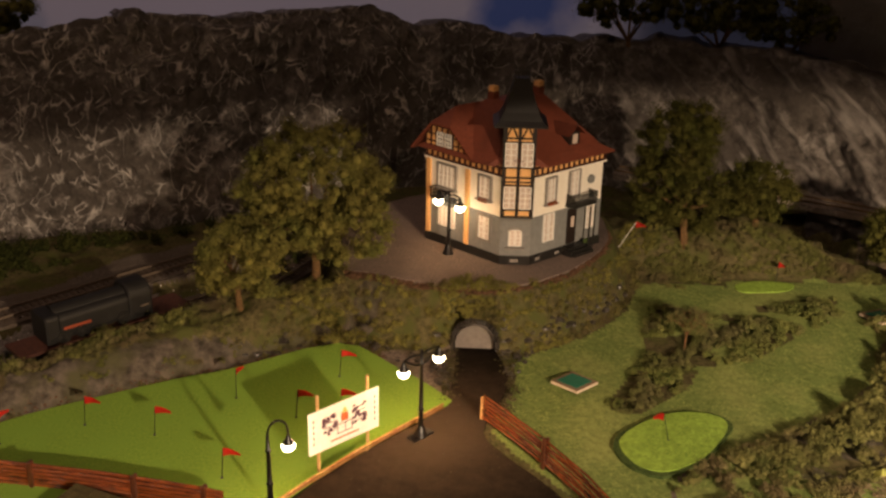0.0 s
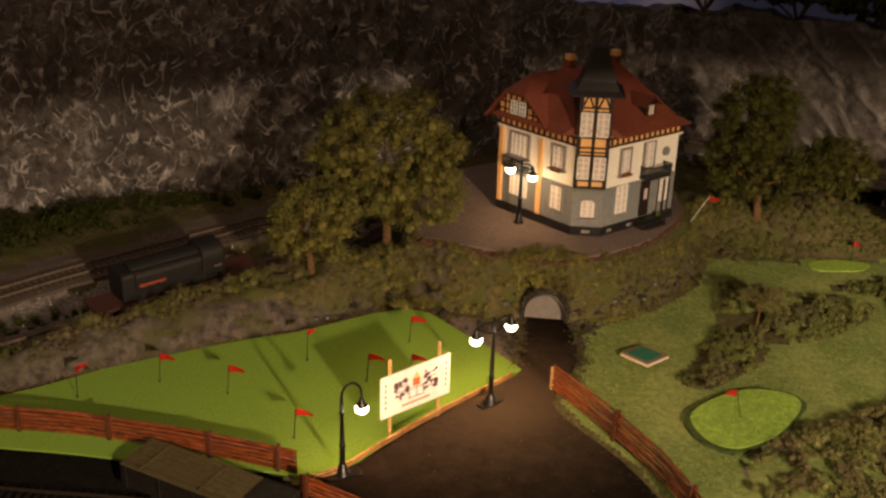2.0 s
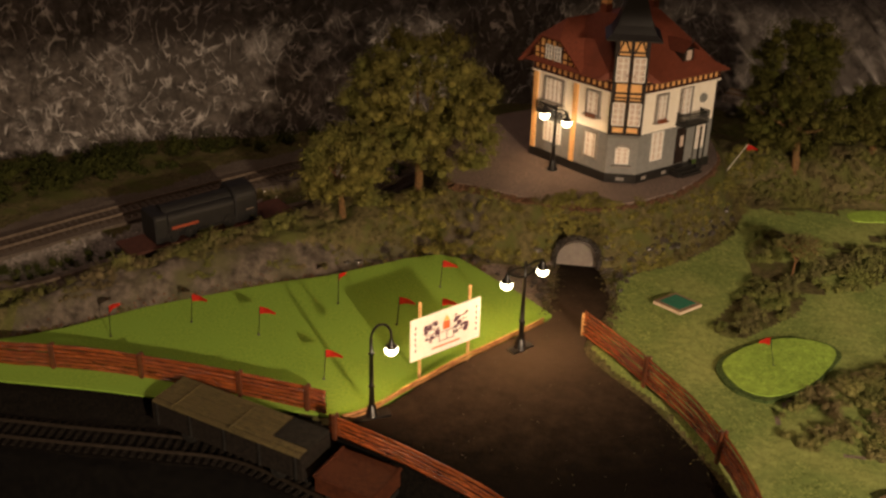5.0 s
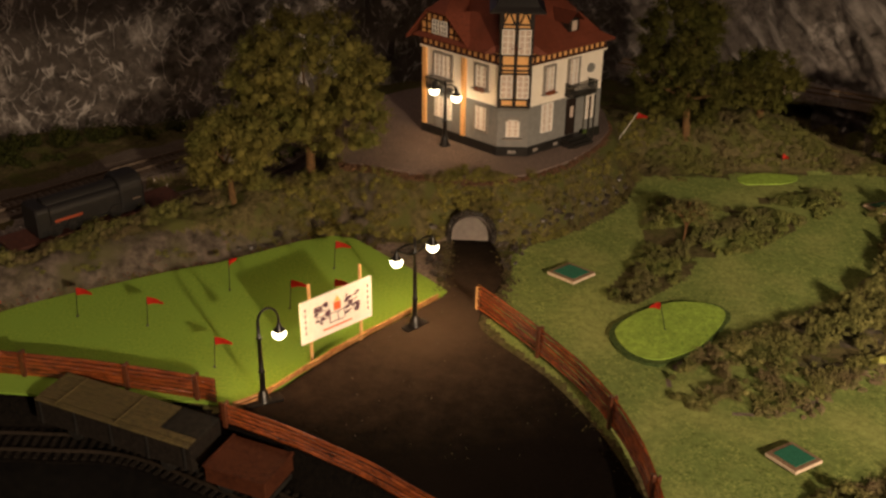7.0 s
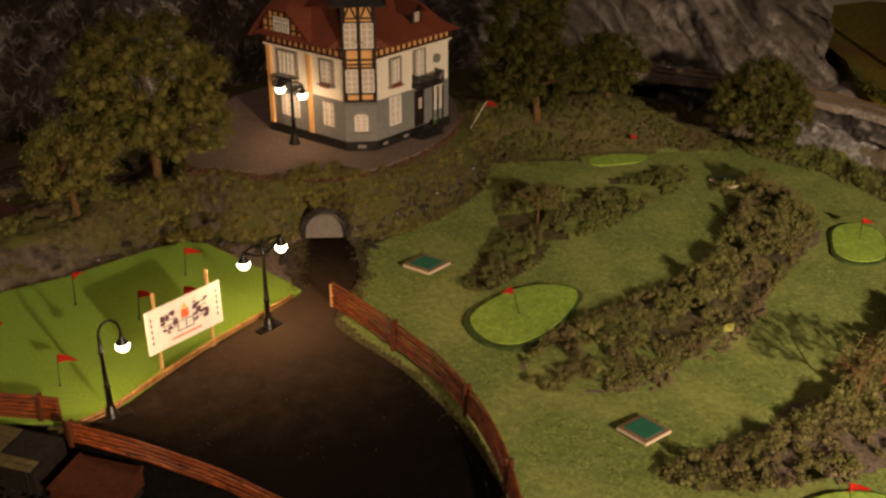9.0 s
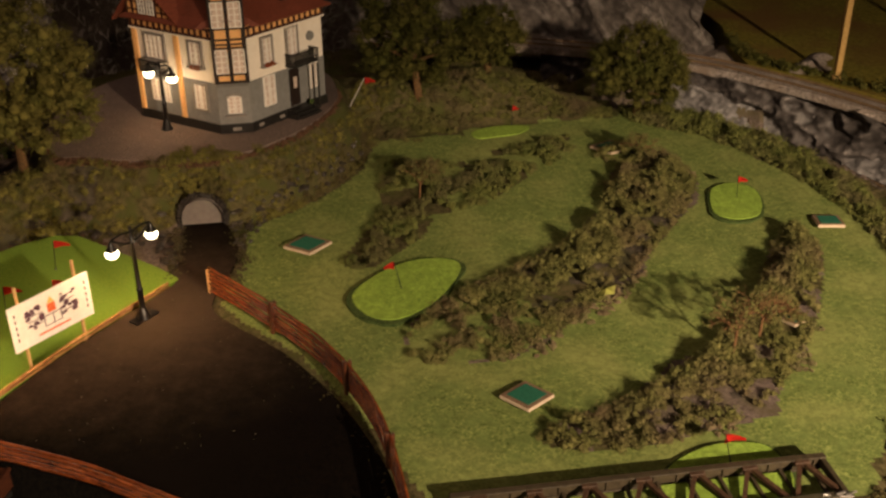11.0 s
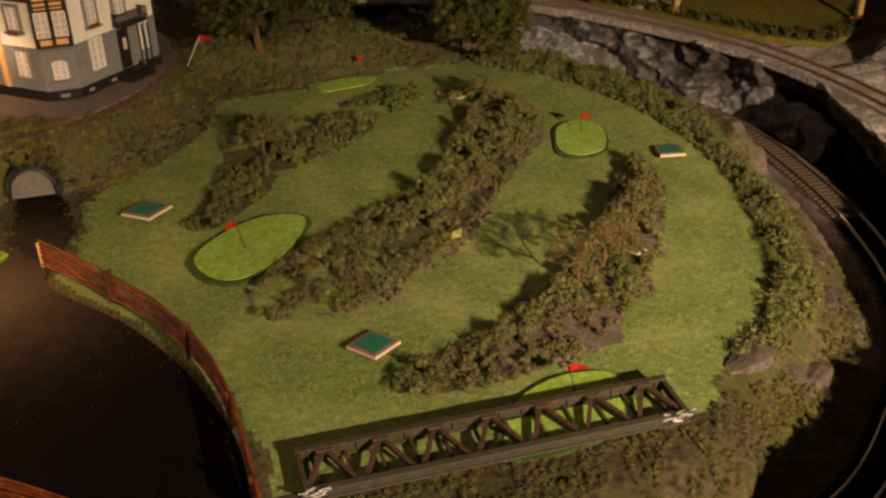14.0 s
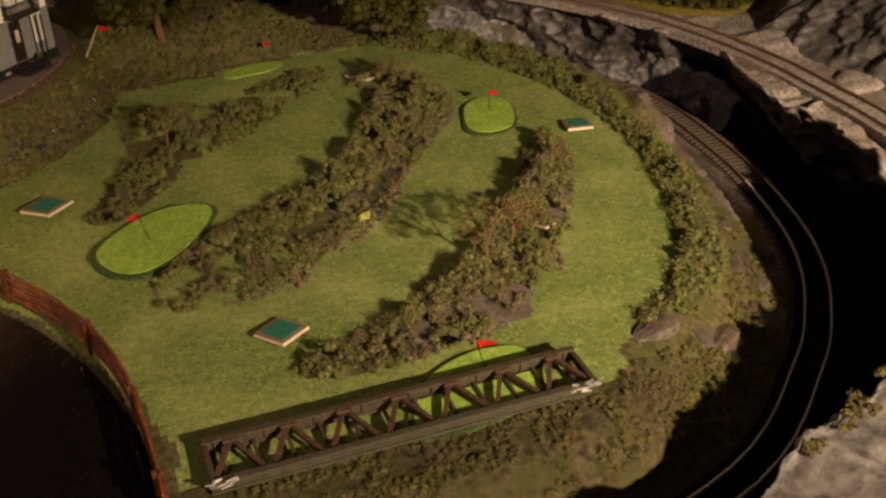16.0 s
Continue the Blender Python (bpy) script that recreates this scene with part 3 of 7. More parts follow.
KIND[(GX > 0.13) & (GY < 0.588 + 0.006 * N2 + 0.006 * N1) & np.isin(KIND, (0, 1))] = 8
KIND[(KIND == 0) & (away_grid(ROAD, GX, GY) < 0.006 + 0.010 * N1 + 0.003 * N2) & (GX > 0.05)] = 1
KIND[(GX > -0.035) & (GX < 0.034) & (GY > 0.875) & (GY < 0.962 + 0.010 * N1) & (KIND != 0)] = 6
INNER = inside_grid(CURVE + [(-0.6, 1.31), (-0.6, 0.40), (0.15, 0.40)], GX, GY)
# Ground beyond the curve is coloured black for the ledge's shade.
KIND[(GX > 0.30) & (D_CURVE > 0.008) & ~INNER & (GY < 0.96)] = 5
KIND[(GX > 0.40) & (D_GOLF > 0.004) & (N1 > 0.42) & (KIND == 1)] = 3
for bare in (BED_1, BED_2, BED_3):
    q = smooth_line(bare, 4, True)
    if bare is not BED_1:
        KIND[(away_grid(q + q[:1], GX, GY) < 0.016 * N1 + 0.005 * N2 - 0.001)] = 6
    KIND[inside_grid(q, GX, GY)] = 1
    KIND[inside_grid(q, GX, GY) & (N1 + 0.6 * N2 > 0.08)] = 0 if bare is BED_1 else 3
    if bare is not BED_1:
        KIND[inside_grid(q, GX, GY) & (0.66 * (GX - 0.36) - 0.75 * (GY - 0.81) > -0.02) & (N2 + 0.5 * N1 > -0.10)] = 6
    if bare is BED_2:
        KIND[inside_grid(q, GX, GY) & (GX < 0.275 + 0.03 * N1)] = 0
verts = np.stack([GX, GY, Z], -1).reshape(-1, 3).tolist()
faces = [(j * (NX + 1) + i, j * (NX + 1) + i + 1, (j + 1) * (NX + 1) + i + 1, (j + 1) * (NX + 1) + i) for j in range(NY) for i in range(NX)]
ground = raw("ground", verts, faces, [TURF, EARTH, BALLAST, STONY, DARKBED, VOID, PINKBED, SHADEBED, SOIL, PALEBED], smooth=True)
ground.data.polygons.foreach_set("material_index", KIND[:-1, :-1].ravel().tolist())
tagged(ground, "flocked green and earthy modelled ground of the layout", "ground", kind="structure")


def gz(x, y):
    """Height of the built ground."""
    i, j = min(NX - 1, max(0, int((x - X0) / CELL))), min(NY - 1, max(0, int((y - Y0) / CELL)))
    u, v = (x - X0) / CELL - i, (y - Y0) / CELL - j
    return float((Z[j, i] * (1 - u) + Z[j, i + 1] * u) * (1 - v) + (Z[j + 1, i] * (1 - u) + Z[j + 1, i + 1] * u) * v)


def sheet(name, outline, z, material, label, category, kind="structure", thick=0.0015):
    bm = bmesh.new()
    prism(bm, outline, z - thick, z)
    return tagged(finish(name, bm, material), label, category, kind=kind)


sheet("lawn", smooth_line(LAWN_EDGE, 3, True), 0.0020, LAWN, "bright green felt practice lawn with shadows across it", "lawn")
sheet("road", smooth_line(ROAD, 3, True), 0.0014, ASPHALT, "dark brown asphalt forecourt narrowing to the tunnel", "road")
sheet("forecourt", [(x * 0.97 + 0.0015, y * 0.985 + 0.017) for x, y in PLATEAU], 0.0500, GRAVEL, "grey gravel yard round the villa", "yard", thick=0.003)


LEDGEM = mat("ledge_gravel", (0.145, 0.124, 0.108), (0.44, 0.390, 0.350), 260, 0.9, 1.0, 0.0030, c3=(0.23, 0.185, 0.148), big=25, spec=0.2)


# ---- rock faces ----
def crag(v, s):
    """Crumpled folds of plaster: ridged noise at three sizes."""
    p = Vector(v)
    a = 1 - abs(noise.noise(p * 11 * s + Vector((3, 1, 7))))
    b = 1 - abs(noise.noise(Vector((p.x * 30, p.y * 30, p.z * 16)) * s))
    c = 1 - abs(noise.noise(Vector((p.x * 75, p.y * 75, p.z * 45)) * s))
    e = 1 - abs(noise.noise(Vector((p.x * 150 + 9, p.y * 150, p.z * 110)) * s))
    return 0.016 * a * a + 0.012 * b * b + 0.008 * c * c * c + 0.0035 * e * e * e


def folds(v, s):
    """Sagging sheets of plaster: broad dents, towards the east long slanting folds."""
    p = Vector(v)
    w = step(0.10, 0.30, p.x)
    a = noise.noise(p * 8 * s + Vector((3, 1, 7)))
    b = 1 - abs(noise.noise(Vector((p.x * 24, p.y * 24, p.z * 13)) * s))
    e = noise.noise(Vector((p.x * 70 + 9, p.y * 70, p.z * 45)) * s)
    f = noise.noise(p * 170)
    k = (p.x - 0.5 * p.y) * 0.62 + p.z * 0.78
    o = (p.x - 0.5 * p.y) * 0.78 - p.z * 0.62
    bend = 0.5 * noise.noise(Vector((k * 9, o * 9, 5)))
    g = 1 - abs(noise.noise(Vector((k * 30 + bend, o * 7, 3))))
    h = 1 - abs(noise.noise(Vector((k * 70 + bend, o * 13, 8))))
    return 0.014 + 0.013 * a + (1 - w) * 0.010 * b * b + 0.0034 * e + 0.0011 * f + w * (0.022 * g * g + 0.007 * h * h * h)


def boulders(v, s):
    """Broken, roughly layered rock, crumbling into small sharp lumps."""
    p = Vector(v)
    a = 1 - abs(noise.noise(Vector((p.x * 13, p.y * 13, p.z * 19)) * s + Vector((2, 5, 1))))
    b = 1 - abs(noise.noise(Vector((p.x * 38, p.y * 38, p.z * 60)) * s))
    c = 1 - abs(noise.noise(Vector((p.x * 85 + 4, p.y * 85, p.z * 120)) * s))
    e = noise.noise(p * 190 * s)
    f = noise.fractal(p * 42 * s, 0.8, 2.1, 5)
    return 0.014 * a * a + 0.006 * b * b * b + 0.0025 * c * c * c + 0.0012 * e + 0.0055 * f


def crag_steep(v, s):
    """Steep broken rock, rough at every size."""
    p = Vector(v)
    f = noise.fractal(Vector((p.x * 26, p.y * 26, p.z * 13)) + Vector((3, 1, 5)), 0.75, 2.1, 6)
    b = 1 - abs(noise.noise(Vector((p.x * 40, p.y * 40, p.z * 16))))
    return 0.012 + 0.011 * f + 0.006 * b * b


def plaster(v, s):
    """Trowelled plaster: rounded lumps with fine grit."""
    p = Vector(v)
    a = 1 - abs(noise.noise(p * 16 + Vector((5, 2, 1))))
    b = noise.noise(p * 48)
    c = 1 - abs(noise.noise(p * 95))
    return 0.009 * a * a + 0.004 * b + 0.003 * c * c * c + 0.005 * noise.fractal(p * 40, 0.75, 2.1, 5)


def runnels(v, s):
    """A worn slope of small stones with shallow channels running down it."""
    p = Vector(v)
    k, o = p.x * 0.80 + p.y * 0.60, p.y * 0.80 - p.x * 0.60
    a = 1 - abs(noise.noise(Vector((k * 20, o * 9, p.z * 30 + 4))))
    b = 1 - abs(noise.noise(Vector((k * 60, o * 34, p.z * 50))))
    c = 1 - abs(noise.noise(p * 130))
    e = noise.noise(Vector((k * 26, o * 26, p.z * 40 + 9)))
    f = noise.fractal(p * 36, 0.8, 2.1, 5)
    return 0.010 * a * a + 0.003 * b * b + 0.003 * e + 0.0008 * c * c * c + 0.005 * f


def rock_face(name, foot, top, material, label, rows=46, step_len=0.006, lean=0.05, s=1.0, base=None, flat=0.0, drop=0.0, rough=0.42, crag=crag, hang=None, bed=None):
    """A cliff over a foot line: foot and top give z along it, lean how far it falls back, hang how far its foot is hollowed out, bed a line and height kept free for a track."""
    line, acc = [], [0.0]
    pts = smooth_line(foot, 12)
    for a, b in zip(pts, pts[1:]):
        acc.append(acc[-1] + math.dist(a, b))
    n = max(2, int(acc[-1] / step_len))
    for k in range(n + 1):
        d = acc[-1] * k / n
        i = min(len(pts) - 2, max(0, next((q for q in range(len(acc)) if acc[q] > d), len(acc)) - 1))
        u = (d - acc[i]) / max(1e-9, acc[i + 1] - acc[i])
        a, b = pts[i], pts[i + 1]
        tx, ty = b[0] - a[0], b[1] - a[1]
        L = math.hypot(tx, ty) or 1
        line.append((a[0] + u * tx, a[1] + u * ty, -ty / L, tx / L, d / acc[-1]))
    vs, fs = [], []
    deep = int(flat / 0.004)
    for x, y, nx, ny, q in line:
        lo = np.interp(q, *zip(*base)) if base else -0.01
        hi = np.interp(q, *zip(*top)) + 0.010 * noise.noise((x * 22, y * 22, 4)) + 0.006 * noise.noise((x * 60, y * 60, 2))
        hollow = np.interp(q, *zip(*hang)) if hang else 0.0
        for r in range(rows + 1):
            f = r / rows
            z = lo + (hi - lo) * f
            back = lean * f + hollow * (1 - f) ** 0.6
            k = crag((x + nx * back, y + ny * back, z), s)
            off = back + 0.018 - k * (1 - 0.4 * (f > 0.97))
            vs.append((x + nx * off, y + ny * off, z + 0.3 * k * f))
        if flat:
            for w in range(1, deep + 1):
                q2 = lean + 0.012 + w * flat / deep
                k = crag((x + nx * q2, y + ny * q2, hi), s)
                vs.append((x + nx * q2, y + ny * q2, hi - 0.004 - drop * w / deep + rough * k))
    if bed:
        for k, (x, y, z) in enumerate(vs):
            if z > bed[1]:
                vs[k] = (x, y, bed[1] + (z - bed[1]) * step(0.012, 0.030, away(bed[0], x, y)))
    per = rows + 1 + deep
    for i in range(len(line) - 1):
        for r in range(per - 1):
            a = i * per + r
            fs.append((a, a + per, a + per + 1, a + 1))
    ob = raw(name, vs, fs, material, smooth=True)
    if isinstance(material, list):
        ob.data.polygons.foreach_set("material_index", [int(k % (per - 1) > rows - 4) for k in range(len(fs))])
    return tagged(ob, label, "rock wall", kind="structure")


rock_face("wall_north", WALL, [(0, 0.200), (0.252, 0.203), (0.295, 0.210), (0.337, 0.219), (0.392, 0.203), (0.468, 0.205), (0.515, 0.202), (0.552, 0.184), (0.629, 0.166), (0.718, 0.158), (0.806, 0.158), (0.863, 0.148), (0.917, 0.128), (0.961, 0.112), (1, 0.080)], ROCK, "dark brown plaster cliff with thin pale curls and folds", 76, 0.0036, 0.045, flat=0.10, drop=0.02, crag=folds)
rock_face("wall_east", LEDGE, [(0, 0.024), (0.35, 0.027), (0.55, 0.0275), (1, 0.0275)], [ROCK2, LEDGEM], "grey plaster rock ledge above the lower track", 44, 0.0022, -0.012, s=0.8, base=[(0, -0.05), (0.3, -0.06), (1, -0.08)], flat=0.10, rough=0.22, crag=boulders, hang=[(0, 0), (0.40, 0), (0.58, 0.05), (1, 0.06)], bed=(UPPER, 0.0276))
# The pale ridge colour paints in this cliff's glints.
rock_face("wall_east_cliff", [(0.90, 1.04), (0.82, 1.015), (0.770, 0.995), (0.748, 0.965), (0.748, 0.92), (0.754, 0.888), (0.759, 0.85), (0.763, 0.80), (0.762, 0.72), (0.755, 0.60)], [(0, 0.05), (0.3, 0.085), (1, 0.10)], rock_mat("grey_rock_painted_glints", (0.040, 0.037, 0.035), (0.120, 0.112, 0.107), (0.56, 0.54, 0.51), 1.6), "grey plaster cliff behind the ledge track", 56, 0.0026, 0.085, base=[(0, 0.02), (1, 0.02)], flat=0.10, crag=crag_steep)
rock_face("wall_river_rocks", [(0.50, 1.205), (0.600, 1.120), (0.640, 1.067), (0.664, 1.014), (0.675, 0.965), (0.682, 0.922), (0.684, 0.905)], [(0, 0.006), (0.5, 0.002), (0.85, -0.006), (1, -0.016)], rock_mat("pale_washed_rock", (0.066, 0.063, 0.062), (0.195, 0.190, 0.190), (0.70, 0.69, 0.67), 2.3), "pale stony slope at the foot of the ledge", 34, 0.002, 0.016, base=[(0, -0.034), (1, -0.040)], crag=runnels)

# rock at the front beside the curve; unseen east end raised to shade it
rock_face("wall_front_rock", [(0.80, 0.590), (0.66, 0.573), (0.572, 0.539), (0.527, 0.520), (0.489, 0.504), (0.454, 0.493), (0.414, 0.476), (0.374, 0.459), (0.33, 0.435), (0.31, 0.40)], [(0, 0.090), (0.25, 0.078), (0.33, 0.055), (0.40, 0.040), (0.43, 0.034), (0.52, 0.0265), (0.60, 0.0250), (0.74, 0.0245), (1, 0.022)], ROCK3, "pale grey plaster rock beside the lower curve", 34, 0.0022, -0.004, base=[(0, -0.07), (1, -0.06)], flat=0.16, drop=-0.006, rough=0.45, crag=plaster)

# ---- tracks ----

def along(line, d):
    for a, b in zip(line, line[1:]):
        L = math.dist(a, b)
        if d <= L:
            return a[0] + (b[0] - a[0]) * d / L, a[1] + (b[1] - a[1]) * d / L, math.atan2(b[1] - a[1], b[0] - a[0])
        d -= L
    a, b = line[-2], line[-1]
    return b[0], b[1], math.atan2(b[1] - a[1], b[0] - a[0])


def length(line):
    return sum(math.dist(a, b) for a, b in zip(line, line[1:]))


def offset(line, w):
    out = []
    for i, p in enumerate(line):
        a, b = line[max(0, i - 1)], line[min(len(line) - 1, i + 1)]
        L = math.dist(a, b)
        out.append((p[0] - (b[1] - a[1]) / L * w, p[1] + (b[0] - a[0]) / L * w))
    return out


def ribbon(bm, line, z0, z1, w):
    """A strip of rectangular section along a plan line."""
    l, r = offset(line, w / 2), offset(line, -w / 2)
    z0s = z0 if isinstance(z0, list) else [z0] * len(line)
    z1s = z1 if isinstance(z1, list) else [z1] * len(line)
    rows = [[bm.verts.new((*l[i], z0s[i])), bm.verts.new((*l[i], z1s[i])), bm.verts.new((*r[i], z1s[i])), bm.verts.new((*r[i], z0s[i]))] for i in range(len(line))]
    for a, b in zip(rows, rows[1:]):
        for k in range(4):
            bm.faces.new((a[k], a[(k + 1) % 4], b[(k + 1) % 4], b[k]))
    bm.faces.new(rows[0])
    bm.faces.new(rows[-1][::-1])
    bmesh.ops.recalc_face_normals(bm, faces=bm.faces)
    return bm


def strand(bm, line, zs, ry, rz, seg=6):
    """A rounded bar along a plan line, its middle height given point by point."""
    rows = []
    for i, (l, r) in enumerate(zip(offset(line, 1.0), line)):
        nx, ny = l[0] - r[0], l[1] - r[1]
        rows.append([bm.verts.new((r[0] + nx * ry * math.cos(a), r[1] + ny * ry * math.cos(a), zs[i] + rz * math.sin(a))) for a in (2 * math.pi * k / seg for k in range(seg))])
    for a, b in zip(rows, rows[1:]):
        for k in range(seg):
            bm.faces.new((a[k], a[(k + 1) % seg], b[(k + 1) % seg], b[k]))
    bm.faces.new(rows[0])
    bm.faces.new(rows[-1][::-1])
    bmesh.ops.recalc_face_normals(bm, faces=bm.faces)
    return bm


def track(line, z, label, steel=RAILM, bed_mat=BALLAST, sleeper_mat=SLEEPER, wide=0.042, sunk=0.0, lit_run=None):
    """Last argument: start point, then rail, sleeper and bed materials of the lit stretch."""
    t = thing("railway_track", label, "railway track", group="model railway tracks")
    cut = lit_run[0] if lit_run else len(line)
    for some, metal, earth in ((line[:cut + 1], steel, bed_mat), (line[cut:], lit_run and lit_run[1], lit_run and lit_run[3])):
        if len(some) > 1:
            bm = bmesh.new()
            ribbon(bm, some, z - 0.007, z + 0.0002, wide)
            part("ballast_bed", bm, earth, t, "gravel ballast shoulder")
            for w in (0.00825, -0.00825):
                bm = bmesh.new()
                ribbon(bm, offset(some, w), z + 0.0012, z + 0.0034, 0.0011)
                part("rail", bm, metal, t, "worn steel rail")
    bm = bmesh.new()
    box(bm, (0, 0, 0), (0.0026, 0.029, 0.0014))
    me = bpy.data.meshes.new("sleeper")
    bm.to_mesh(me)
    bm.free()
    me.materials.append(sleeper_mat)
    lit_sleeper = me.copy()
    if lit_run:
        lit_sleeper.materials[0] = lit_run[2]
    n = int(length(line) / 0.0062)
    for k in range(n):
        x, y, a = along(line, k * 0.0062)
        o = new("sleeper", lit_sleeper if k * 0.0062 > length(line[:cut + 1]) else me)
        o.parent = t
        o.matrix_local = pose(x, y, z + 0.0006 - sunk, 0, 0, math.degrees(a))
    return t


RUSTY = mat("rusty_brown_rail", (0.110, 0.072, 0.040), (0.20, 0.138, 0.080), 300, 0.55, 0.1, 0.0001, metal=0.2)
# Sleeper and front rail colours darkened for the shade they lie in.
SHADEWOOD = mat("shade_black_wood", (0.004, 0.0032, 0.0026), (0.015, 0.012, 0.0095), 400, 0.9, 0.4, 0.0003, spec=0.1)
SHADERAIL = mat("shade_dark_rail", (0.011, 0.008, 0.0055), (0.026, 0.019, 0.013), 300, 0.6, 0.1, 0.0001, metal=0.2)
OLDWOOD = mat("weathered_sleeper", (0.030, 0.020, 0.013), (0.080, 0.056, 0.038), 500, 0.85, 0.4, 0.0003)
# Black bed and sleepers paint the cutting's shade, the browns beyond its lit stretch.
track(CURVE, -0.0325, "curved model track with dark sleepers in a cutting", GLINTRAIL, SHADEBED, SHADEWOOD, wide=0.030, lit_run=(next(k for k, p in enumerate(CURVE) if p[1] > 0.80), RUSTY, OLDWOOD, BALLAST))
track(UPPER, 0.0294, "rusty model track along the rock ledge", RUSTY, LEDGEM, LEDGEM, wide=0.030, sunk=0.0014)
track(FARTRACK, 0.0078, "straight model track at the foot of the cliff", RAILM, BALLAST, OLDWOOD)
track(NEARTRACK, 0.0078, "model track carrying the black tank wagon", RAILM, BALLAST, OLDWOOD)
track(FRONT, -0.0225, "curved model track below the rail fence", SHADERAIL, SHADEBED, SHADEWOOD, wide=0.034)


# ---- the villa ----
def villa():
    CREAM = mat("cream_render", (0.80, 0.74, 0.64), (0.86, 0.81, 0.72), 200, 0.75, 0.1, 0.0001)
    GREY = mat("grey_render", (0.17, 0.175, 0.17), (0.21, 0.215, 0.21), 250, 0.75, 0.15, 0.0001)
    OCHRE = mat("ochre_panel", (0.70, 0.38, 0.14), (0.78, 0.46, 0.19), 300, 0.7, 0.1, 0.0001)
    REDTIMBER = mat("red_brown_timber", (0.035, 0.010, 0.006), (0.060, 0.018, 0.010), 400, 0.55, 0.2, 0.0001)
    TIMBER = mat("black_timber", (0.010, 0.006, 0.005), (0.022, 0.013, 0.010), 400, 0.55, 0.2, 0.0001)
    TILE = mat("red_roof_tile", (0.125, 0.034, 0.019), (0.215, 0.058, 0.031), 500, 0.6, 0.4, 0.0003, c3=(0.135, 0.037, 0.020), big=40)
    SLATE = mat("black_slate", (0.005, 0.0045, 0.004), (0.012, 0.011, 0.010), 500, 0.4, 0.4, 0.0002, spec=0.5)
    FRAME = mat("grey_window_trim", (0.20, 0.18, 0.16), (0.27, 0.25, 0.23), 200, 0.7, 0.05, 0.0001)
    CURTAIN = mat("pale_curtained_pane", (0.48, 0.39, 0.34), (0.66, 0.55, 0.48), 700, 0.5, 0.05, 0.0001)
    glaze = CURTAIN.node_tree.nodes["Principled BSDF"]
    glaze.inputs["Coat Weight"].default_value, glaze.inputs["Coat Roughness"].default_value = 1.0, 0.06
    h = thing("villa", "cream and grey half-timbered villa with red roof on gravel", "house", pose(0.0768, 1.0306, 0.0502, 0, 0, 46.9))
    S, C = 0.1045, 0.0171
    plan = [(C, 0), (S, 0), (S, S), (0, S), (0, C)]

    def grown(d):
        k = C - 0.41 * d
        return [(k, -d), (S + d, -d), (S + d, S + d), (-d, S + d), (-d, k)]

    part("plinth", prism(bmesh.new(), grown(0.0010), -0.004, 0.008), BLACK, h, "black base course")
    part("ground_floor_wall", prism(bmesh.new(), plan, 0.008, 0.0440), GREY, h, "grey rendered lower wall")
    part("upper_wall", prism(bmesh.new(), grown(-0.0003), 0.0440, 0.0800), CREAM, h, "cream rendered upper wall")
    part("cornice", prism(bmesh.new(), grown(0.0018), 0.0796, 0.0812), CREAM, h)
    part("frieze", prism(bmesh.new(), grown(0.0006), 0.0812, 0.0905), OCHRE, h, "ochre frieze between timbers")
    bm = bmesh.new()
    for z in (0.0820, 0.0893):
        prism(bm, grown(0.0016), z - 0.0011, z + 0.0011)
    for k in range(14):
        s = C + 0.003 + k * (S - C - 0.004) / 13
        box(bm, (s, -0.001, 0.0857), (0.0019, 0.0014, 0.0076))
        box(bm, (-0.001, s, 0.0857), (0.0014, 0.0019, 0.0076))
    part("frieze_timber", bm, REDTIMBER, h, "red-brown timber framing")
    # yellow corner strips on the lamp side
    for y in (0.0555, S - 0.003):
        part("pilaster", box(bmesh.new(), (-0.0006, y, 0.044), (0.0024, 0.0045, 0.072), bevel=0.0003), OCHRE, h, "ochre corner strip")

    def window(side, at, z, w, hh, leaves=2, sill=True, trim=True):
        """side 'x': on the wall y=0, 'y': on the wall x=0, 'c': on the cut corner."""
        if side == "x":
            m = pose(at, 0, z)
        elif side == "y":
            m = pose(0, at, z, 0, 0, -90)
        else:
            m = pose(C / 2, C / 2, z, 0, 0, -45)
        f = part("window", box(bmesh.new(), (0, 0.0006, 0), (w, 0.0022, hh), m=m), CURTAIN, h, "pale curtained window")
        bm = bmesh.new()
        if trim:
            t = 0.0017
            for sx in (-1, 1):
                box(bm, (sx * (w / 2 + t / 2), -0.0006, 0), (t, 0.0022, hh + 2 * t), m=m)
            for sz in (-1, 1):
                box(bm, (0, -0.0006, sz * (hh / 2 + t / 2)), (w, 0.0022, t), m=m)
            part("window_frame", bm, FRAME, f)
        bm = bmesh.new()
        for k in range(leaves + 1):
            box(bm, (-w / 2 + k * w / leaves, -0.0006, 0), (0.0011, 0.0009, hh), m=m)
        for k in range(2 * leaves):
            box(bm, (-w / 2 + (k + 0.5) * w / (2 * leaves), -0.0006, 0), (0.0006, 0.0006, hh), m=m)
        for k in range(5):
            box(bm, (0, -0.00065, -hh / 2 + k * hh / 4), (w, 0.0006, 0.0008), m=m)
        part("glazing_bar", bm, WHITE, f)
        if sill:
            part("window_sill", box(bmesh.new(), (0, -0.0016, -hh / 2 - 0.0022), (w + 0.006, 0.0040, 0.0012), m=m, bevel=0.0002), FRAME, f)
        return f

    window("x", 0.0385, 0.0305, 0.0125, 0.0255, sill=False, trim=False)
    window("x", 0.0388, 0.0655, 0.0100, 0.0215)
    window("x", 0.0675, 0.0665, 0.0108, 0.0235, sill=False)
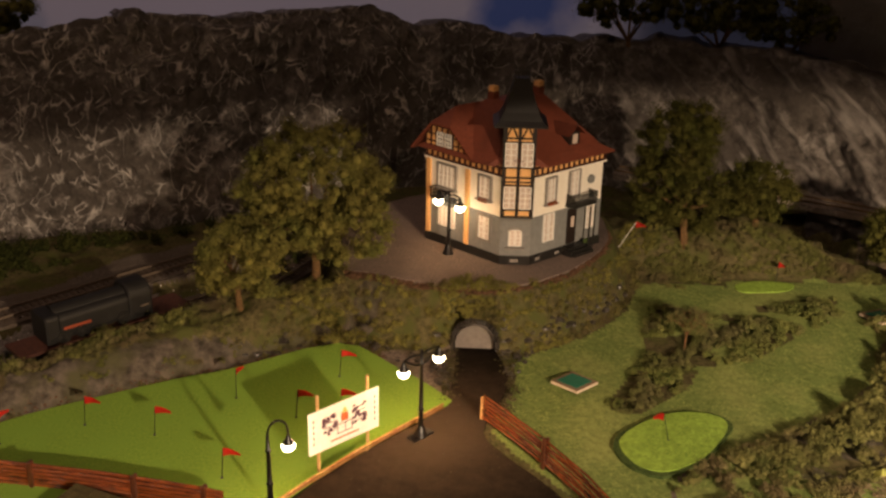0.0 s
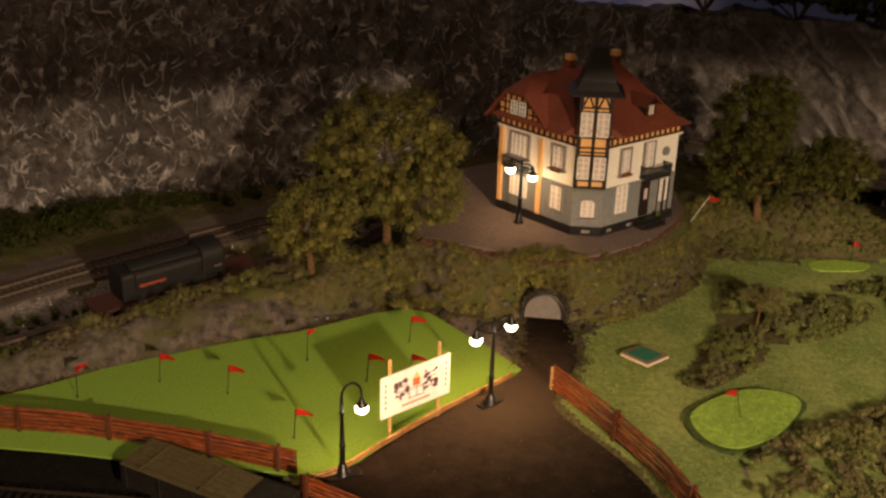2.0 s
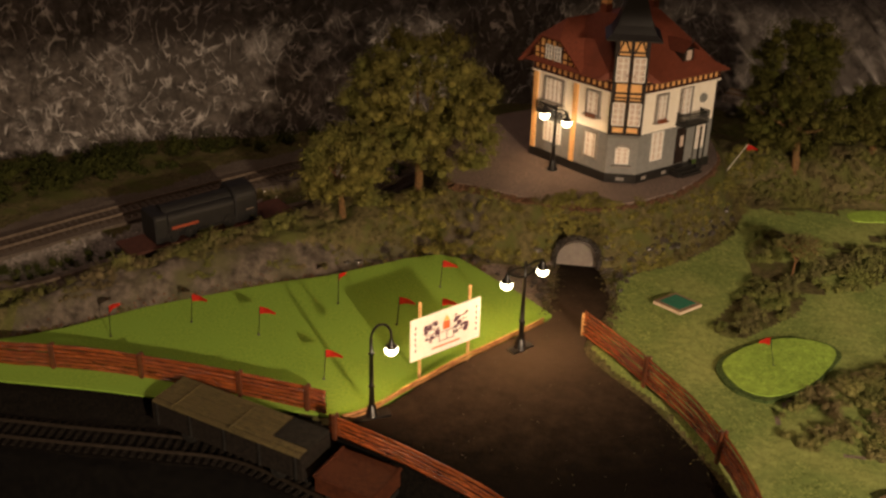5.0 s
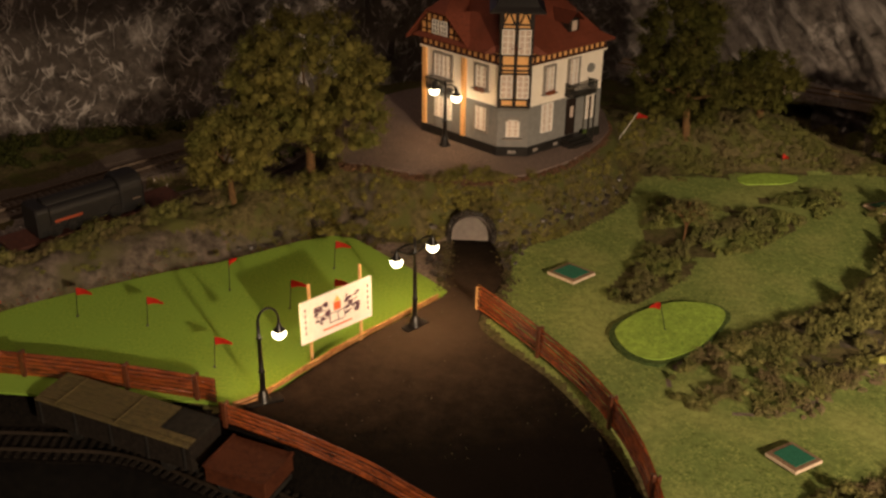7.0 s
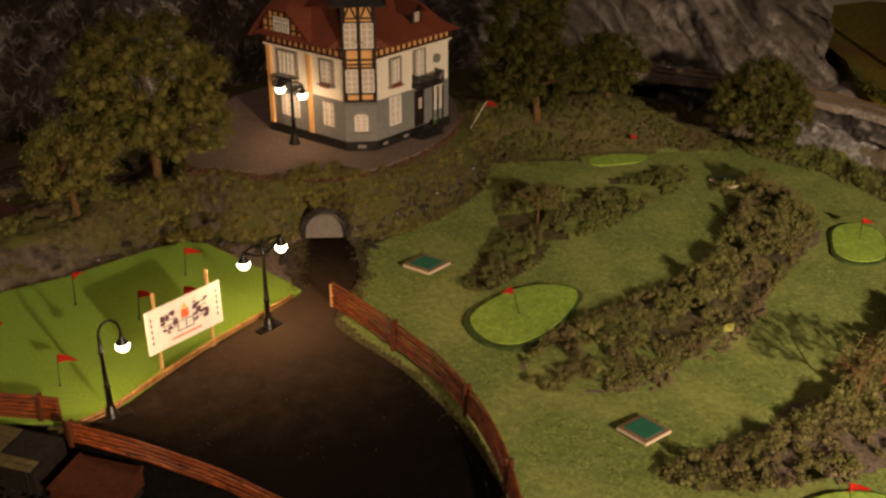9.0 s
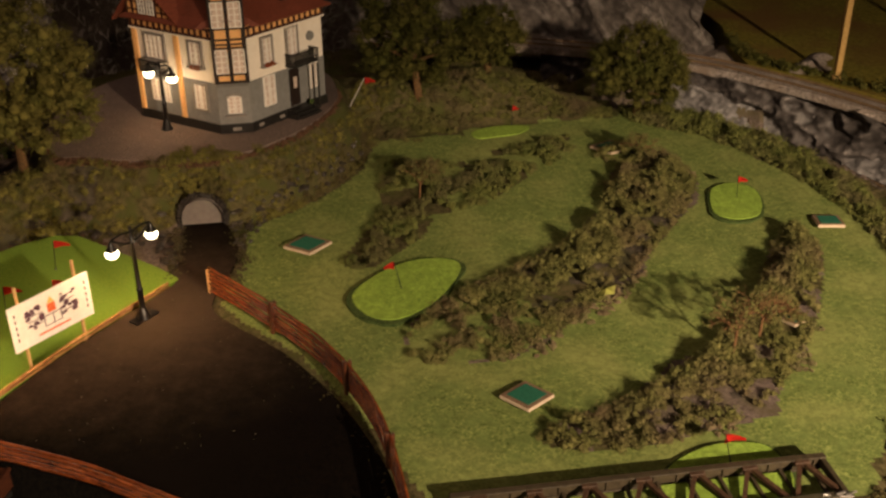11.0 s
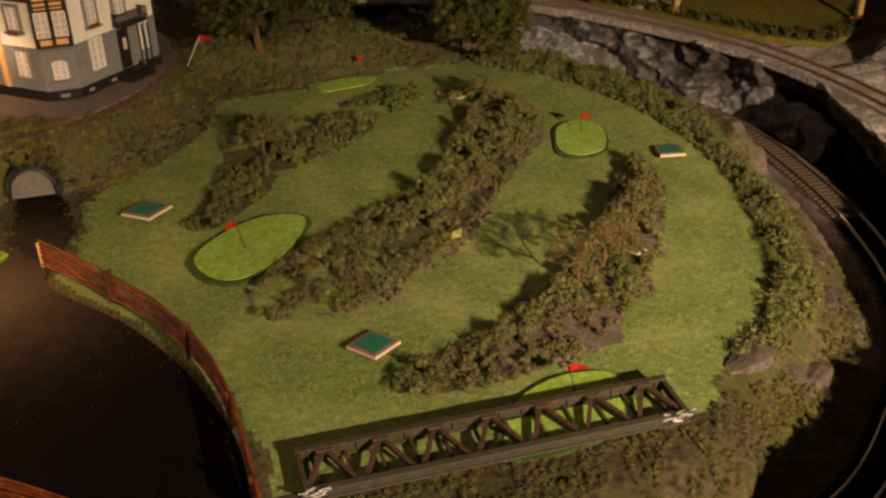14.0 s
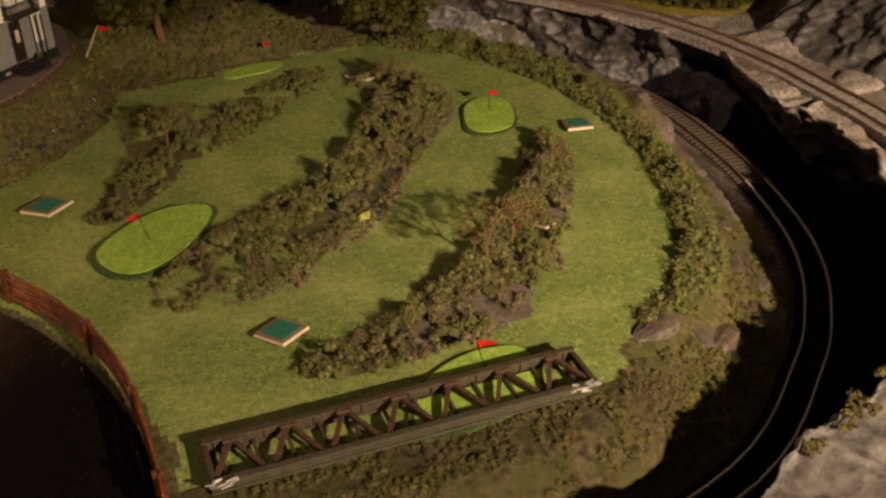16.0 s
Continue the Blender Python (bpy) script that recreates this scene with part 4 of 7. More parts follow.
    window("x", 0.0905, 0.0300, 0.0090, 0.0225, sill=False, trim=False)
    window("y", 0.0350, 0.0297, 0.0125, 0.0215, sill=False)
    window("y", 0.0357, 0.0672, 0.0118, 0.0190)
    window("y", 0.0793, 0.0280, 0.0195, 0.0190, 4, False, False)
    window("y", 0.0797, 0.0665, 0.0195, 0.0200, 4)
    window("c", 0, 0.0250, 0.0098, 0.0145, sill=True, trim=False)
    # arched head and lintel of the corner window
    bm = bmesh.new()
    mc = pose(C / 2, C / 2, 0.0322, 0, 0, -45)
    for k in range(7):
        a = radians(180 * k / 6)
        box(bm, (0.0050 * math.cos(a), -0.0004, 0.0022 * math.sin(a)), (0.0022, 0.0016, 0.0012), m=mc)
    part("window_arch", bm, FRAME, h)
    # flower boxes
    FLOWER = mat("red_geranium", (0.30, 0.02, 0.02), (0.10, 0.10, 0.02), 900, 0.8, 0.5, 0.0004)
    for side, at in (("x", 0.0388), ("y", 0.0357)):
        m = pose(at, 0, 0.0540) if side == "x" else pose(0, at, 0.0560, 0, 0, -90)
        bm = box(bmesh.new(), (0, -0.0030, -0.0010), (0.0100, 0.0022, 0.0018), m=m)
        for k in range(7):
            b = bmesh.ops.create_icosphere(bm, subdivisions=1, radius=0.0009)
            bmesh.ops.transform(bm, matrix=m @ pose(-0.0044 + k * 0.00146, -0.0030 + 0.0004 * (k % 2), 0.0003 + 0.0005 * (k % 3)), verts=b["verts"])
        part("flower_box", bm, FLOWER, h, "flower box with red blooms")
    # door, steps, porch posts, balcony, medallion
    part("door", box(bmesh.new(), (0.0670, -0.0004, 0.0255), (0.0105, 0.0020, 0.0330)), TIMBER, h, "dark panelled entrance door")
    part("door_pane", box(bmesh.new(), (0.0670, -0.0018, 0.0300), (0.0035, 0.0006, 0.0100)), CURTAIN, h)
    bm = bmesh.new()
    for k in range(3):
        box(bm, (0.070, -0.006 + 0.0035 - 0.0035 * k, 0.0062 - 0.0022 * k), (0.026 - 0.001 * k, 0.010, 0.0024))
    box(bm, (0.070, -0.006, 0.0), (0.027, 0.011, 0.009))
    part("steps", bm, BLACK, h, "black entrance steps")
    bm = bmesh.new()
    for x in (0.0790, 0.0850):
        rod(bm, (x, -0.0105, 0.003), (x, -0.0105, 0.044), 0.0008)
    part("porch_post", bm, BLACK, h, "thin black porch posts")
    bm = bmesh.new()
    for k in range(9):
        ball(bm, (0.0765 + 0.0012 * (k % 3), -0.008 - 0.001 * (k % 2), 0.0095 + 0.0011 * (k // 3)), 0.0012, sub=1)
    part("planter", bm, FRINGE, h, "planted tub at the door")
    b = part("balcony", box(bmesh.new(), (0.0730, -0.0050, 0.0465), (0.0290, 0.0105, 0.0022), bevel=0.0004), BLACK, h, "black balcony with scrolled railing")
    bm = bmesh.new()
    for z in (0.0490, 0.0570):
        box(bm, (0.0730, -0.0100, z), (0.0290, 0.0008, 0.0008))
        for x in (0.0590, 0.0870):
            box(bm, (x, -0.0052, z), (0.0008, 0.0100, 0.0008))
    for k in range(13):
        box(bm, (0.0592 + k * 0.0023, -0.0100, 0.0530), (0.0006, 0.0008, 0.0085))
    for k in range(5):
        for x in (0.0590, 0.0870):
            box(bm, (x, -0.0015 - 0.002 * k, 0.0530), (0.0008, 0.0006, 0.0085))
    for k in range(6):
        tube(bm, [(0.0616 + k * 0.0046 + 0.0015 * math.cos(a), -0.0104, 0.0530 + 0.0022 * math.sin(a)) for a in np.linspace(0, 6.2, 9)], 0.0003, 4)
    part("railing", bm, BLACK, b)
    bm = bmesh.new()
    rod(bm, (0.0892, 0.001, 0.0658), (0.0892, -0.0012, 0.0658), 0.0044, 0.0040, 14)
    part("medallion", bm, GREY, h, "round grey wall medallion")
    b = part("small_balcony", box(bmesh.new(), (-0.0050, 0.0797, 0.0470), (0.0095, 0.0230, 0.0020), bevel=0.0004), BLACK, h, "black balcony above the gravel")
    bm = bmesh.new()
    for z in (0.0490, 0.0560):
        box(bm, (-0.0095, 0.0797, z), (0.0008, 0.0230, 0.0008))
        for y in (0.0685, 0.0909):
            box(bm, (-0.0050, y, z), (0.0095, 0.0008, 0.0008))
    for k in range(12):
        box(bm, (-0.0095, 0.0689 + k * 0.00196, 0.0525), (0.0008, 0.0006, 0.0080))
    part("railing", bm, BLACK, b)
    for x in (0.026, 0.050):
        part("cellar_window", box(bmesh.new(), (x, -0.0012, 0.0038), (0.0050, 0.0006, 0.0026)), FRAME, h)
    part("cellar_window", box(bmesh.new(), (0, 0, 0), (0.0065, 0.0006, 0.0028), m=pose(C / 2 - 0.0009, C / 2 - 0.0009, 0.0036, 0, 0, -45)), FRAME, h)

    # main roof: steep hips with a short ridge, eaves kicked out
    def loft(bm, rings, cap=True):
        rr = [[bm.verts.new(p) for p in r] for r in rings]
        for a, b2 in zip(rr, rr[1:]):
            for k in range(len(a)):
                j = (k + 1) % len(a)
                bm.faces.new((a[k], a[j], b2[j], b2[k]))
        if cap:
            bm.faces.new(rr[-1])
        bm.faces.new(rr[0][::-1])
        bmesh.ops.remove_doubles(bm, verts=bm.verts, dist=1e-6)
        bmesh.ops.recalc_face_normals(bm, faces=bm.faces)
        return bm

    def sq(x0, x1, y0, y1, z, cut=0.0):
        c = max(cut, 0.0001)
        return [(x0 + c, y0, z), (x1, y0, z), (x1, y1, z), (x0, y1, z), (x0, y0 + c, z)]

    o = 0.0060
    bm = loft(bmesh.new(), [sq(-o, S + o, -o, S + o, 0.0892, 0.034), sq(-o, S + o, -o, S + o, 0.0904, 0.034), sq(0.003, S - 0.003, 0.003, S - 0.003, 0.0962, 0.022), sq(0.0355, S - 0.0175, 0.0530, S - 0.0300, 0.1330), sq(0.0375, S - 0.0200, 0.0560, S - 0.0330, 0.1345)])
    part("roof", bm, TILE, h, "dark red tiled hipped roof", False)
    bm = bmesh.new()
    for k in range(26):
        f = k / 26
        z, i, j, e = 0.0969 + 0.0361 * f, 0.003 + 0.0325 * f, 0.003 + 0.050 * f, 0.003 + 0.0145 * f
        for a, b2 in (((i, j), (S - e, j)), ((i, j), (i, S - 0.003 - 0.027 * f))):
            rod(bm, (*a, z), (*b2, z), 0.00028, seg=4)
    part("tile_course", bm, TILE, h)
    # gable on the lamp side: ochre panels, black timber, half hip
    g0, g1, gm, gt = 0.0475, S + 0.0005, 0.0840, 0.0115
    bm = bmesh.new()
    f = [(-0.0015, g0 + 0.001, 0.0885), (-0.0015, g1, 0.0885), (-0.0015, g1, 0.1000), (-0.0015, gm + gt, 0.1120), (-0.0015, gm - gt, 0.1120)]
    bk = [(0.040, y, z) for _, y, z in f]
    vv = [bm.verts.new(p) for p in f + bk]
    for q in ((0, 1, 2, 3, 4), (5, 9, 8, 7, 6), (0, 5, 6, 1), (1, 6, 7, 2), (2, 7, 8, 3), (3, 8, 9, 4), (4, 9, 5, 0)):
        bm.faces.new([vv[k] for k in q])
    bmesh.ops.recalc_face_normals(bm, faces=bm.faces)
    gable = part("gable_wall", bm, OCHRE, h, "ochre half-timbered gable")
    bm = bmesh.new()
    for z, y0, y1 in ((0.0905, g0 + 0.004, g1), (0.0968, 0.0580, g1), (0.1035, 0.0660, g1 - 0.002), (0.1112, gm - gt, gm + gt)):
        box(bm, (-0.0020, (y0 + y1) / 2, z), (0.0012, y1 - y0, 0.0012))
    for k in range(9):
        y = g1 - 0.0008 - k * 0.0064
        zt = min(0.1112, 0.0905 + max(0.0, (y - g0)) * 0.88, 0.1010 + (g1 - y) * 1.2)
        if zt > 0.094:
            box(bm, (-0.0020, y, (0.0905 + zt) / 2), (0.0012, 0.0011, zt - 0.0905))
    part("gable_timber", bm, REDTIMBER, gable)
    m = pose(-0.0026, 0.0815, 0.1005, 0, 0, -90)
    for sx in (-1, 1):
        w = part("gable_window", box(bmesh.new(), (sx * 0.0048, 0, 0), (0.0074, 0.0012, 0.0125), m=m), TIMBER, gable, "dark double window with white bars")
        bm = bmesh.new()
        for k in (-1, 0, 1):
            box(bm, (sx * 0.0048 + k * 0.0032, -0.0008, 0), (0.0012, 0.0006, 0.0125), m=m)
        for k in range(4):
            box(bm, (sx * 0.0048, -0.0008, -0.0058 + k * 0.0039), (0.0074, 0.0006, 0.0009), m=m)
        part("glazing_bar", bm, WHITE, w)
    bm = bmesh.new()
    e = -0.0060

    def slab(pts, t=0.0016):
        a = [bm.verts.new(p) for p in pts]
        b2 = [bm.verts.new((x, y, z - t)) for x, y, z in pts]
        bm.faces.new(a)
        bm.faces.new(b2[::-1])
        for k in range(len(pts)):
            j = (k + 1) % len(pts)
            bm.faces.new((a[k], b2[k], b2[j], a[j]))

    slab([(e, g0 - 0.002, 0.0895), (e, gm - gt, 0.1145), (0.012, gm, 0.1290), (0.045, gm, 0.1290), (0.030, g0 - 0.002, 0.0895)])
    slab([(e, 0.1190, 0.0870), (e, gm + gt, 0.1145), (0.012, gm, 0.1290), (0.045, gm, 0.1290), (0.030, 0.1190, 0.0870)])
    slab([(e, gm - gt, 0.1145), (e, gm + gt, 0.1145), (0.012, gm, 0.1290)])
    bmesh.ops.recalc_face_normals(bm, faces=bm.faces)
    part("gable_roof", bm, TILE, h, "red half-hipped gable roof")
    # chimneys
    for x, y in ((0.0400, 0.0690), (0.0850, 0.0600)):
        c = part("chimney", box(bmesh.new(), (x, y, 0.1300), (0.0070, 0.0070, 0.022), bevel=0.0003), TILE, h, "short brick chimney")
        part("chimney_cap", box(bmesh.new(), (x, y, 0.1435), (0.0064, 0.0064, 0.0050), bevel=0.0004), OCHRE, c, "ochre chimney pot")
    # dormer on the entrance side
    d = part("dormer", box(bmesh.new(), (0.073, 0.0170, 0.1038), (0.0120, 0.020, 0.0135)), TIMBER, h, "small dark dormer with a pale window")
    bm = bmesh.new()
    for sx in (-1, 1):
        for a, b2 in (((0.073 + sx * 0.0100, 0.004, 0.1083), (0.073, 0.004, 0.1173)),):
            vv = [bm.verts.new(p) for p in (a, b2, (b2[0], 0.030, b2[2]), (a[0], 0.026, a[2]))]
            bm.faces.new(vv)
    bmesh.ops.solidify(bm, geom=bm.faces[:], thickness=0.0010)
    part("dormer_roof", bm, TILE, d)
    part("dormer_window", box(bmesh.new(), (0.073, 0.0068, 0.1048), (0.0054, 0.0012, 0.0085)), CURTAIN, d)
    bm = bmesh.new()
    rod(bm, (0.073, 0.005, 0.1158), (0.073, 0.005, 0.1228), 0.0007, 0.0002, 6)
    part("dormer_finial", bm, BLACK, d)

    # corner turret
    W = 0.0244
    mt = pose(C / 2 - 0.0010, C / 2 - 0.0010, 0, 0, 0, -45)
    t = part("turret", box(bmesh.new(), (0, W / 2 - 0.0012, 0.0865), (W, W, 0.0840), m=mt), OCHRE, h, "ochre half-timbered corner turret")
    bm = bmesh.new()
    for z, th in ((0.0455, 0.0022), (0.0520, 0.0016), (0.0745, 0.0016), (0.0775, 0.0014), (0.0815, 0.0016), (0.0905, 0.0016), (0.1130, 0.0016), (0.1165, 0.0014), (0.1280, 0.0018)):
        box(bm, (0, W / 2 - 0.0012, z), (W + 0.0014, W + 0.0014, th), m=mt)
    for sx in (-1, 0, 1):
        box(bm, (sx * (W / 2 - 0.0009), -0.0014, 0.0865), (0.0030 if sx else 0.0026, 0.0014, 0.0830), m=mt)
    for sy in (0, 1):
        for sx in (-1, 1):
            box(bm, (sx * (W / 2 + 0.0002), 0.0005 + sy * (W - 0.004), 0.0865), (0.0014, 0.0030, 0.0830), m=mt)
    for sx in (-1, 1):
        for k in (-1, 1):
            x0 = sx * 0.0062
            rod(bm, mt @ Vector((x0 + k * 0.0042, -0.0014, 0.1172)), mt @ Vector((x0, -0.0014, 0.1275)), 0.0007, seg=4)
    part("turret_timber", bm, TIMBER, t, "black timber framing")
    for sx in (-1, 1):
        for z, hh in ((0.0632, 0.0195), (0.1020, 0.0205)):
            m = mt @ pose(sx * 0.0064, -0.0012, z)
            w = part("turret_window", box(bmesh.new(), (0, 0, 0), (0.0090, 0.0014, hh), m=m), CURTAIN, t, "pale curtained window")
            bm = bmesh.new()
            for k in (-1, 0, 1):
                box(bm, (k * 0.0042, -0.0009, 0), (0.0010, 0.0006, hh), m=m)
            for k in range(5):
                box(bm, (0, -0.0009, -hh / 2 + k * hh / 4), (0.0090, 0.0006, 0.0008), m=m)
            part("glazing_bar", bm, WHITE, w)
    part("turret_corbel", loft(bmesh.new(), [[mt @ Vector((sx * a, y, z)) for sx, y in ((-1, yy0), (1, yy0), (1, 0.02), (-1, 0.02))] for a, yy0, z in ((W / 2 - 0.001, -0.0002, 0.0415), (W / 2 + 0.0008, -0.0026, 0.0445))]), GREY, t)
    # black flared spire with ridge, rail and finials
    def ring(a, z):
        cy = W / 2 - 0.0012
        return [mt @ Vector((sx * a, cy + sy * a, z)) for sx, sy in ((-1, -1), (1, -1), (1, 1), (-1, 1))]

    part("spire", loft(bmesh.new(), [ring(0.0212, 0.1275), ring(0.0212, 0.1286), ring(0.0168, 0.1325), ring(0.0135, 0.1390), ring(0.0058, 0.1655), ring(0.0061, 0.1665)]), SLATE, t, "black slate flared spire")
    bm = bmesh.new()
    cy, q = W / 2 - 0.0012, 0.0054
    corners = [(-q, -q), (q, -q), (q, q), (-q, q)]
    for (ax, ay), (bx, by) in zip(corners, corners[1:] + corners[:1]):
        rod(bm, mt @ Vector((ax, cy + ay, 0.1660)), mt @ Vector((ax, cy + ay, 0.1760)), 0.0005, 0.0003, 5)
        for z in (0.1690, 0.1722):
            rod(bm, mt @ Vector((ax, cy + ay, z)), mt @ Vector((bx, cy + by, z)), 0.0003, seg=4)
        for k in (0.25, 0.5, 0.75):
            px, py = ax + (bx - ax) * k, ay + (by - ay) * k
            rod(bm, mt @ Vector((px, cy + py, 0.1660)), mt @ Vector((px, cy + py, 0.1738)), 0.0003, 0.0002, 4)
    for sx in (-1, 1):
        rod(bm, mt @ Vector((sx * 0.0030, cy, 0.1660)), mt @ Vector((sx * 0.0030, cy, 0.1815)), 0.0005, 0.0002, 5)
        ball(bm, mt @ Vector((sx * 0.0030, cy, 0.1800)), 0.0008, sub=1)
    part("spire_cresting", bm, BLACK, t, "black iron cresting")
    # the two street walls meet at 99.8 degrees
    u, v = math.radians(-4.9), math.radians(94.9)
    skew = Matrix(((math.cos(u), math.cos(v), 0, 0), (math.sin(u), math.sin(v), 0, 0), (0, 0, 1, 0), (0, 0, 0, 1)))
    for o in h.children_recursive:
        o.data.transform(skew)
    return h


villa()

# ---- street lamps ----
IRON = mat("black_cast_iron", (0.003, 0.0026, 0.0022), (0.007, 0.006, 0.005), 500, 0.34, 0.3, 0.0002, spec=0.5)
BULB = glow("lit_globe", (1.0, 0.86, 0.58), 14.0)
WARM = (1.0, 0.57, 0.25)
H_LAMP, W_LAMP = 0.044, 0.23


def post_mesh(parent, height):
    bm = bmesh.new()
    lathe(bm, [(0.0050, 0), (0.0050, 0.0012), (0.0036, 0.0020), (0.0031, 0.0070), (0.0022, 0.0080), (0.0020, 0.0090), (0.0018, 0.022), (0.0025, 0.0228), (0.0016, 0.0240), (0.0013, height - 0.012), (0.0022, height - 0.0115), (0.0013, height - 0.0105), (0.0011, height)], 10)
    return part("post", bm, IRON, parent, "black fluted lamp post", True)


def globe(parent, at, watts):
    cap = bmesh.new()
    lathe(cap, [(0.0040, 0.0016), (0.0037, 0.0030), (0.0018, 0.0048), (0.0013, 0.0072), (0.0004, 0.0090)], 12, at)
    part("lamp_hood", cap, IRON, parent, "black lamp hood", True)
    g = part("globe", ball(bmesh.new(), at, 0.0044, (1, 1, 0.92), 3), BULB, parent, "glowing warm white globe", True)
    g.visible_shadow = False
    w = parent.matrix_world @ Vector(at)
    lamp("street_light", "POINT", Matrix.Translation(w), watts, WARM, 0.003)


def twin_lamp(at, rz, height, arm, watts, label):
    t = thing("street_lamp", label, "street lamp", pose(*at, 0, 0, rz), group="street lamps of the layout")
    post_mesh(t, height)
    bm = bmesh.new()
    for s in (-1, 1):
        tube(bm, [(0, 0, height - 0.012), (s * arm * 0.36, 0, height - 0.0105), (s * arm * 0.76, 0, height - 0.0060), (s * arm, 0, height - 0.0035)], 0.0009, 6)
        tube(bm, [(0, 0, height - 0.004), (s * arm * 0.54, 0, height - 0.0022), (s * arm, 0, height - 0.0035)], 0.0008, 6)
        tube(bm, [(s * 0.0045 + 0.0018 * math.cos(a), 0, height - 0.0068 + 0.0018 * math.sin(a)) for a in np.linspace(0, 6.2, 9)], 0.0004, 5)
    part("lamp_arm", bm, IRON, t, "scrolled black twin arm")
    for s in (-1, 1):
        globe(t, (s * arm, 0, height - 0.0125), watts)
    if arm > 0.015:
        part("foot", box(bmesh.new(), (0, 0, 0.0006), (0.020, 0.008, 0.0012), bevel=0.0002), IRON, t)
    return t


bpy.context.view_layer.update()
twin_lamp((0.0170, 1.0600, 0.0500), -39, 0.0600, 0.0130, H_LAMP, "black twin-globe street lamp lit on the gravel yard")
twin_lamp((0.0105, 0.8335, 0.0014), 47, 0.0710, 0.0170, W_LAMP, "black twin-globe street lamp lit beside the road")
t = thing("street_lamp", "black crook-armed street lamp lit beside the low rail", "street lamp", pose(-0.0785, 0.7340, 0.0014, 0, 0, 28), group="street lamps of the layout")
bpy.context.view_layer.update()
post_mesh(t, 0.0590)
bm = bmesh.new()
tube(bm, [(0.0066 - 0.0066 * math.cos(a), 0, 0.0590 + 0.0090 * math.sin(a)) for a in np.linspace(0, math.pi, 11)] + [(0.0132, 0, 0.0540)], 0.0008, 7)
part("lamp_arm", bm, IRON, t, "black curved crook arm")
part("foot", box(bmesh.new(), (0, 0, 0.0006), (0.024, 0.010, 0.0012), bevel=0.0002), IRON, t)
globe(t, (0.0132, 0, 0.0480), W_LAMP)


# ---- the billboard ----
def billboard():
    b = thing("billboard", "white billboard with purple emblem on two pale wooden posts", "sign", pose(-0.0395, 0.7960, 0.0, 0, 0, 45.5))
    for x in (-0.0210, 0.0215):
        part("post", box(bmesh.new(), (x, 0.0016, 0.0300), (0.0018, 0.0018, 0.0640), bevel=0.0002), PALEWOOD, b, "pale wooden post")
    p = part("panel", box(bmesh.new(), (0.0, 0, 0.0345), (0.0600, 0.0012, 0.0325), bevel=0.0002), WHITE, b, "white printed panel")
    INK = mat("purple_ink", (0.07, 0.03, 0.05), (0.13, 0.06, 0.08), 400, 0.7, 0)
    ORANGE = mat("orange_ink", (0.62, 0.10, 0.03), (0.70, 0.16, 0.05), 400, 0.7, 0)
    YELLOW = mat("yellow_ink", (0.68, 0.45, 0.12), (0.72, 0.5, 0.18), 400, 0.7, 0)
    rnd = random.Random(5)
    bm = bmesh.new()
    for s in (-1, 1):
        for k in range(16):
            x, z = s * (0.0075 + 0.0105 * rnd.random()), 0.0375 + 0.0150 * (rnd.random() - 0.55)
            q = bmesh.ops.create_circle(bm, cap_ends=True, segments=8, radius=0.0010 + 0.0010 * rnd.random())
            bmesh.ops.transform(bm, matrix=pose(x, -0.00078, z, 90, 0, 0) @ Matrix.Diagonal((1.25, 0.8, 1, 1)), verts=q["verts"])
        for k in range(4):
            box(bm, (s * (0.012), -0.00072, 0.0315 + 0.0035 * k), (0.0130 - 0.001 * k, 0.0002, 0.0005), m=None)
    part("emblem_flower", bm, INK, p, "purple printed flowers")
    bm = bmesh.new()
    box(bm, (0.0, -0.00075, 0.0385), (0.0058, 0.0003, 0.0060))
    part("emblem_block", bm, ORANGE, p, "orange printed block")
    bm = bmesh.new()
    v = [bm.verts.new(q) for q in ((-0.0029, -0.0008, 0.0418), (0.0029, -0.0008, 0.0418), (0.0, -0.0008, 0.0468))]
    bm.faces.new(v)
    part("emblem_peak", bm, YELLOW, p)
    bm = bmesh.new()
    for x in (-0.0062, 0.0005, 0.0062):
        box(bm, (x, -0.00072, 0.0305), (0.0005, 0.0002, 0.0080))
    for z in (0.0270, 0.0340):
        box(bm, (0.0, -0.00072, z), (0.0130, 0.0002, 0.0005))
    part("emblem_outline", bm, INK, p)
    bm = bmesh.new()
    box(bm, (0.0, -0.00072, 0.0232), (0.0240, 0.0002, 0.0012))
    part("caption_bar", bm, ORANGE, p, "unreadable red caption bar")
    for x in (-0.0262, 0.0262):
        bm = bmesh.new()
        for k in range(5):
            box(bm, (x, -0.00072, 0.0265 + 0.0044 * k), (0.0010, 0.0002, 0.0024))
        part("side_mark", bm, INK, p)
    return b


billboard()


# ---- fences ----
RAILWOOD = mat("light_stained_wood", (0.30, 0.135, 0.045), (0.52, 0.28, 0.11), 400, 0.5, 0.4, 0.0003, c3=(0.24, 0.10, 0.03), big=70)
DARKPOST = mat("dark_stained_post", (0.030, 0.010, 0.005), (0.11, 0.034, 0.013), 380, 0.35, 0.6, 0.0005, spec=0.6)


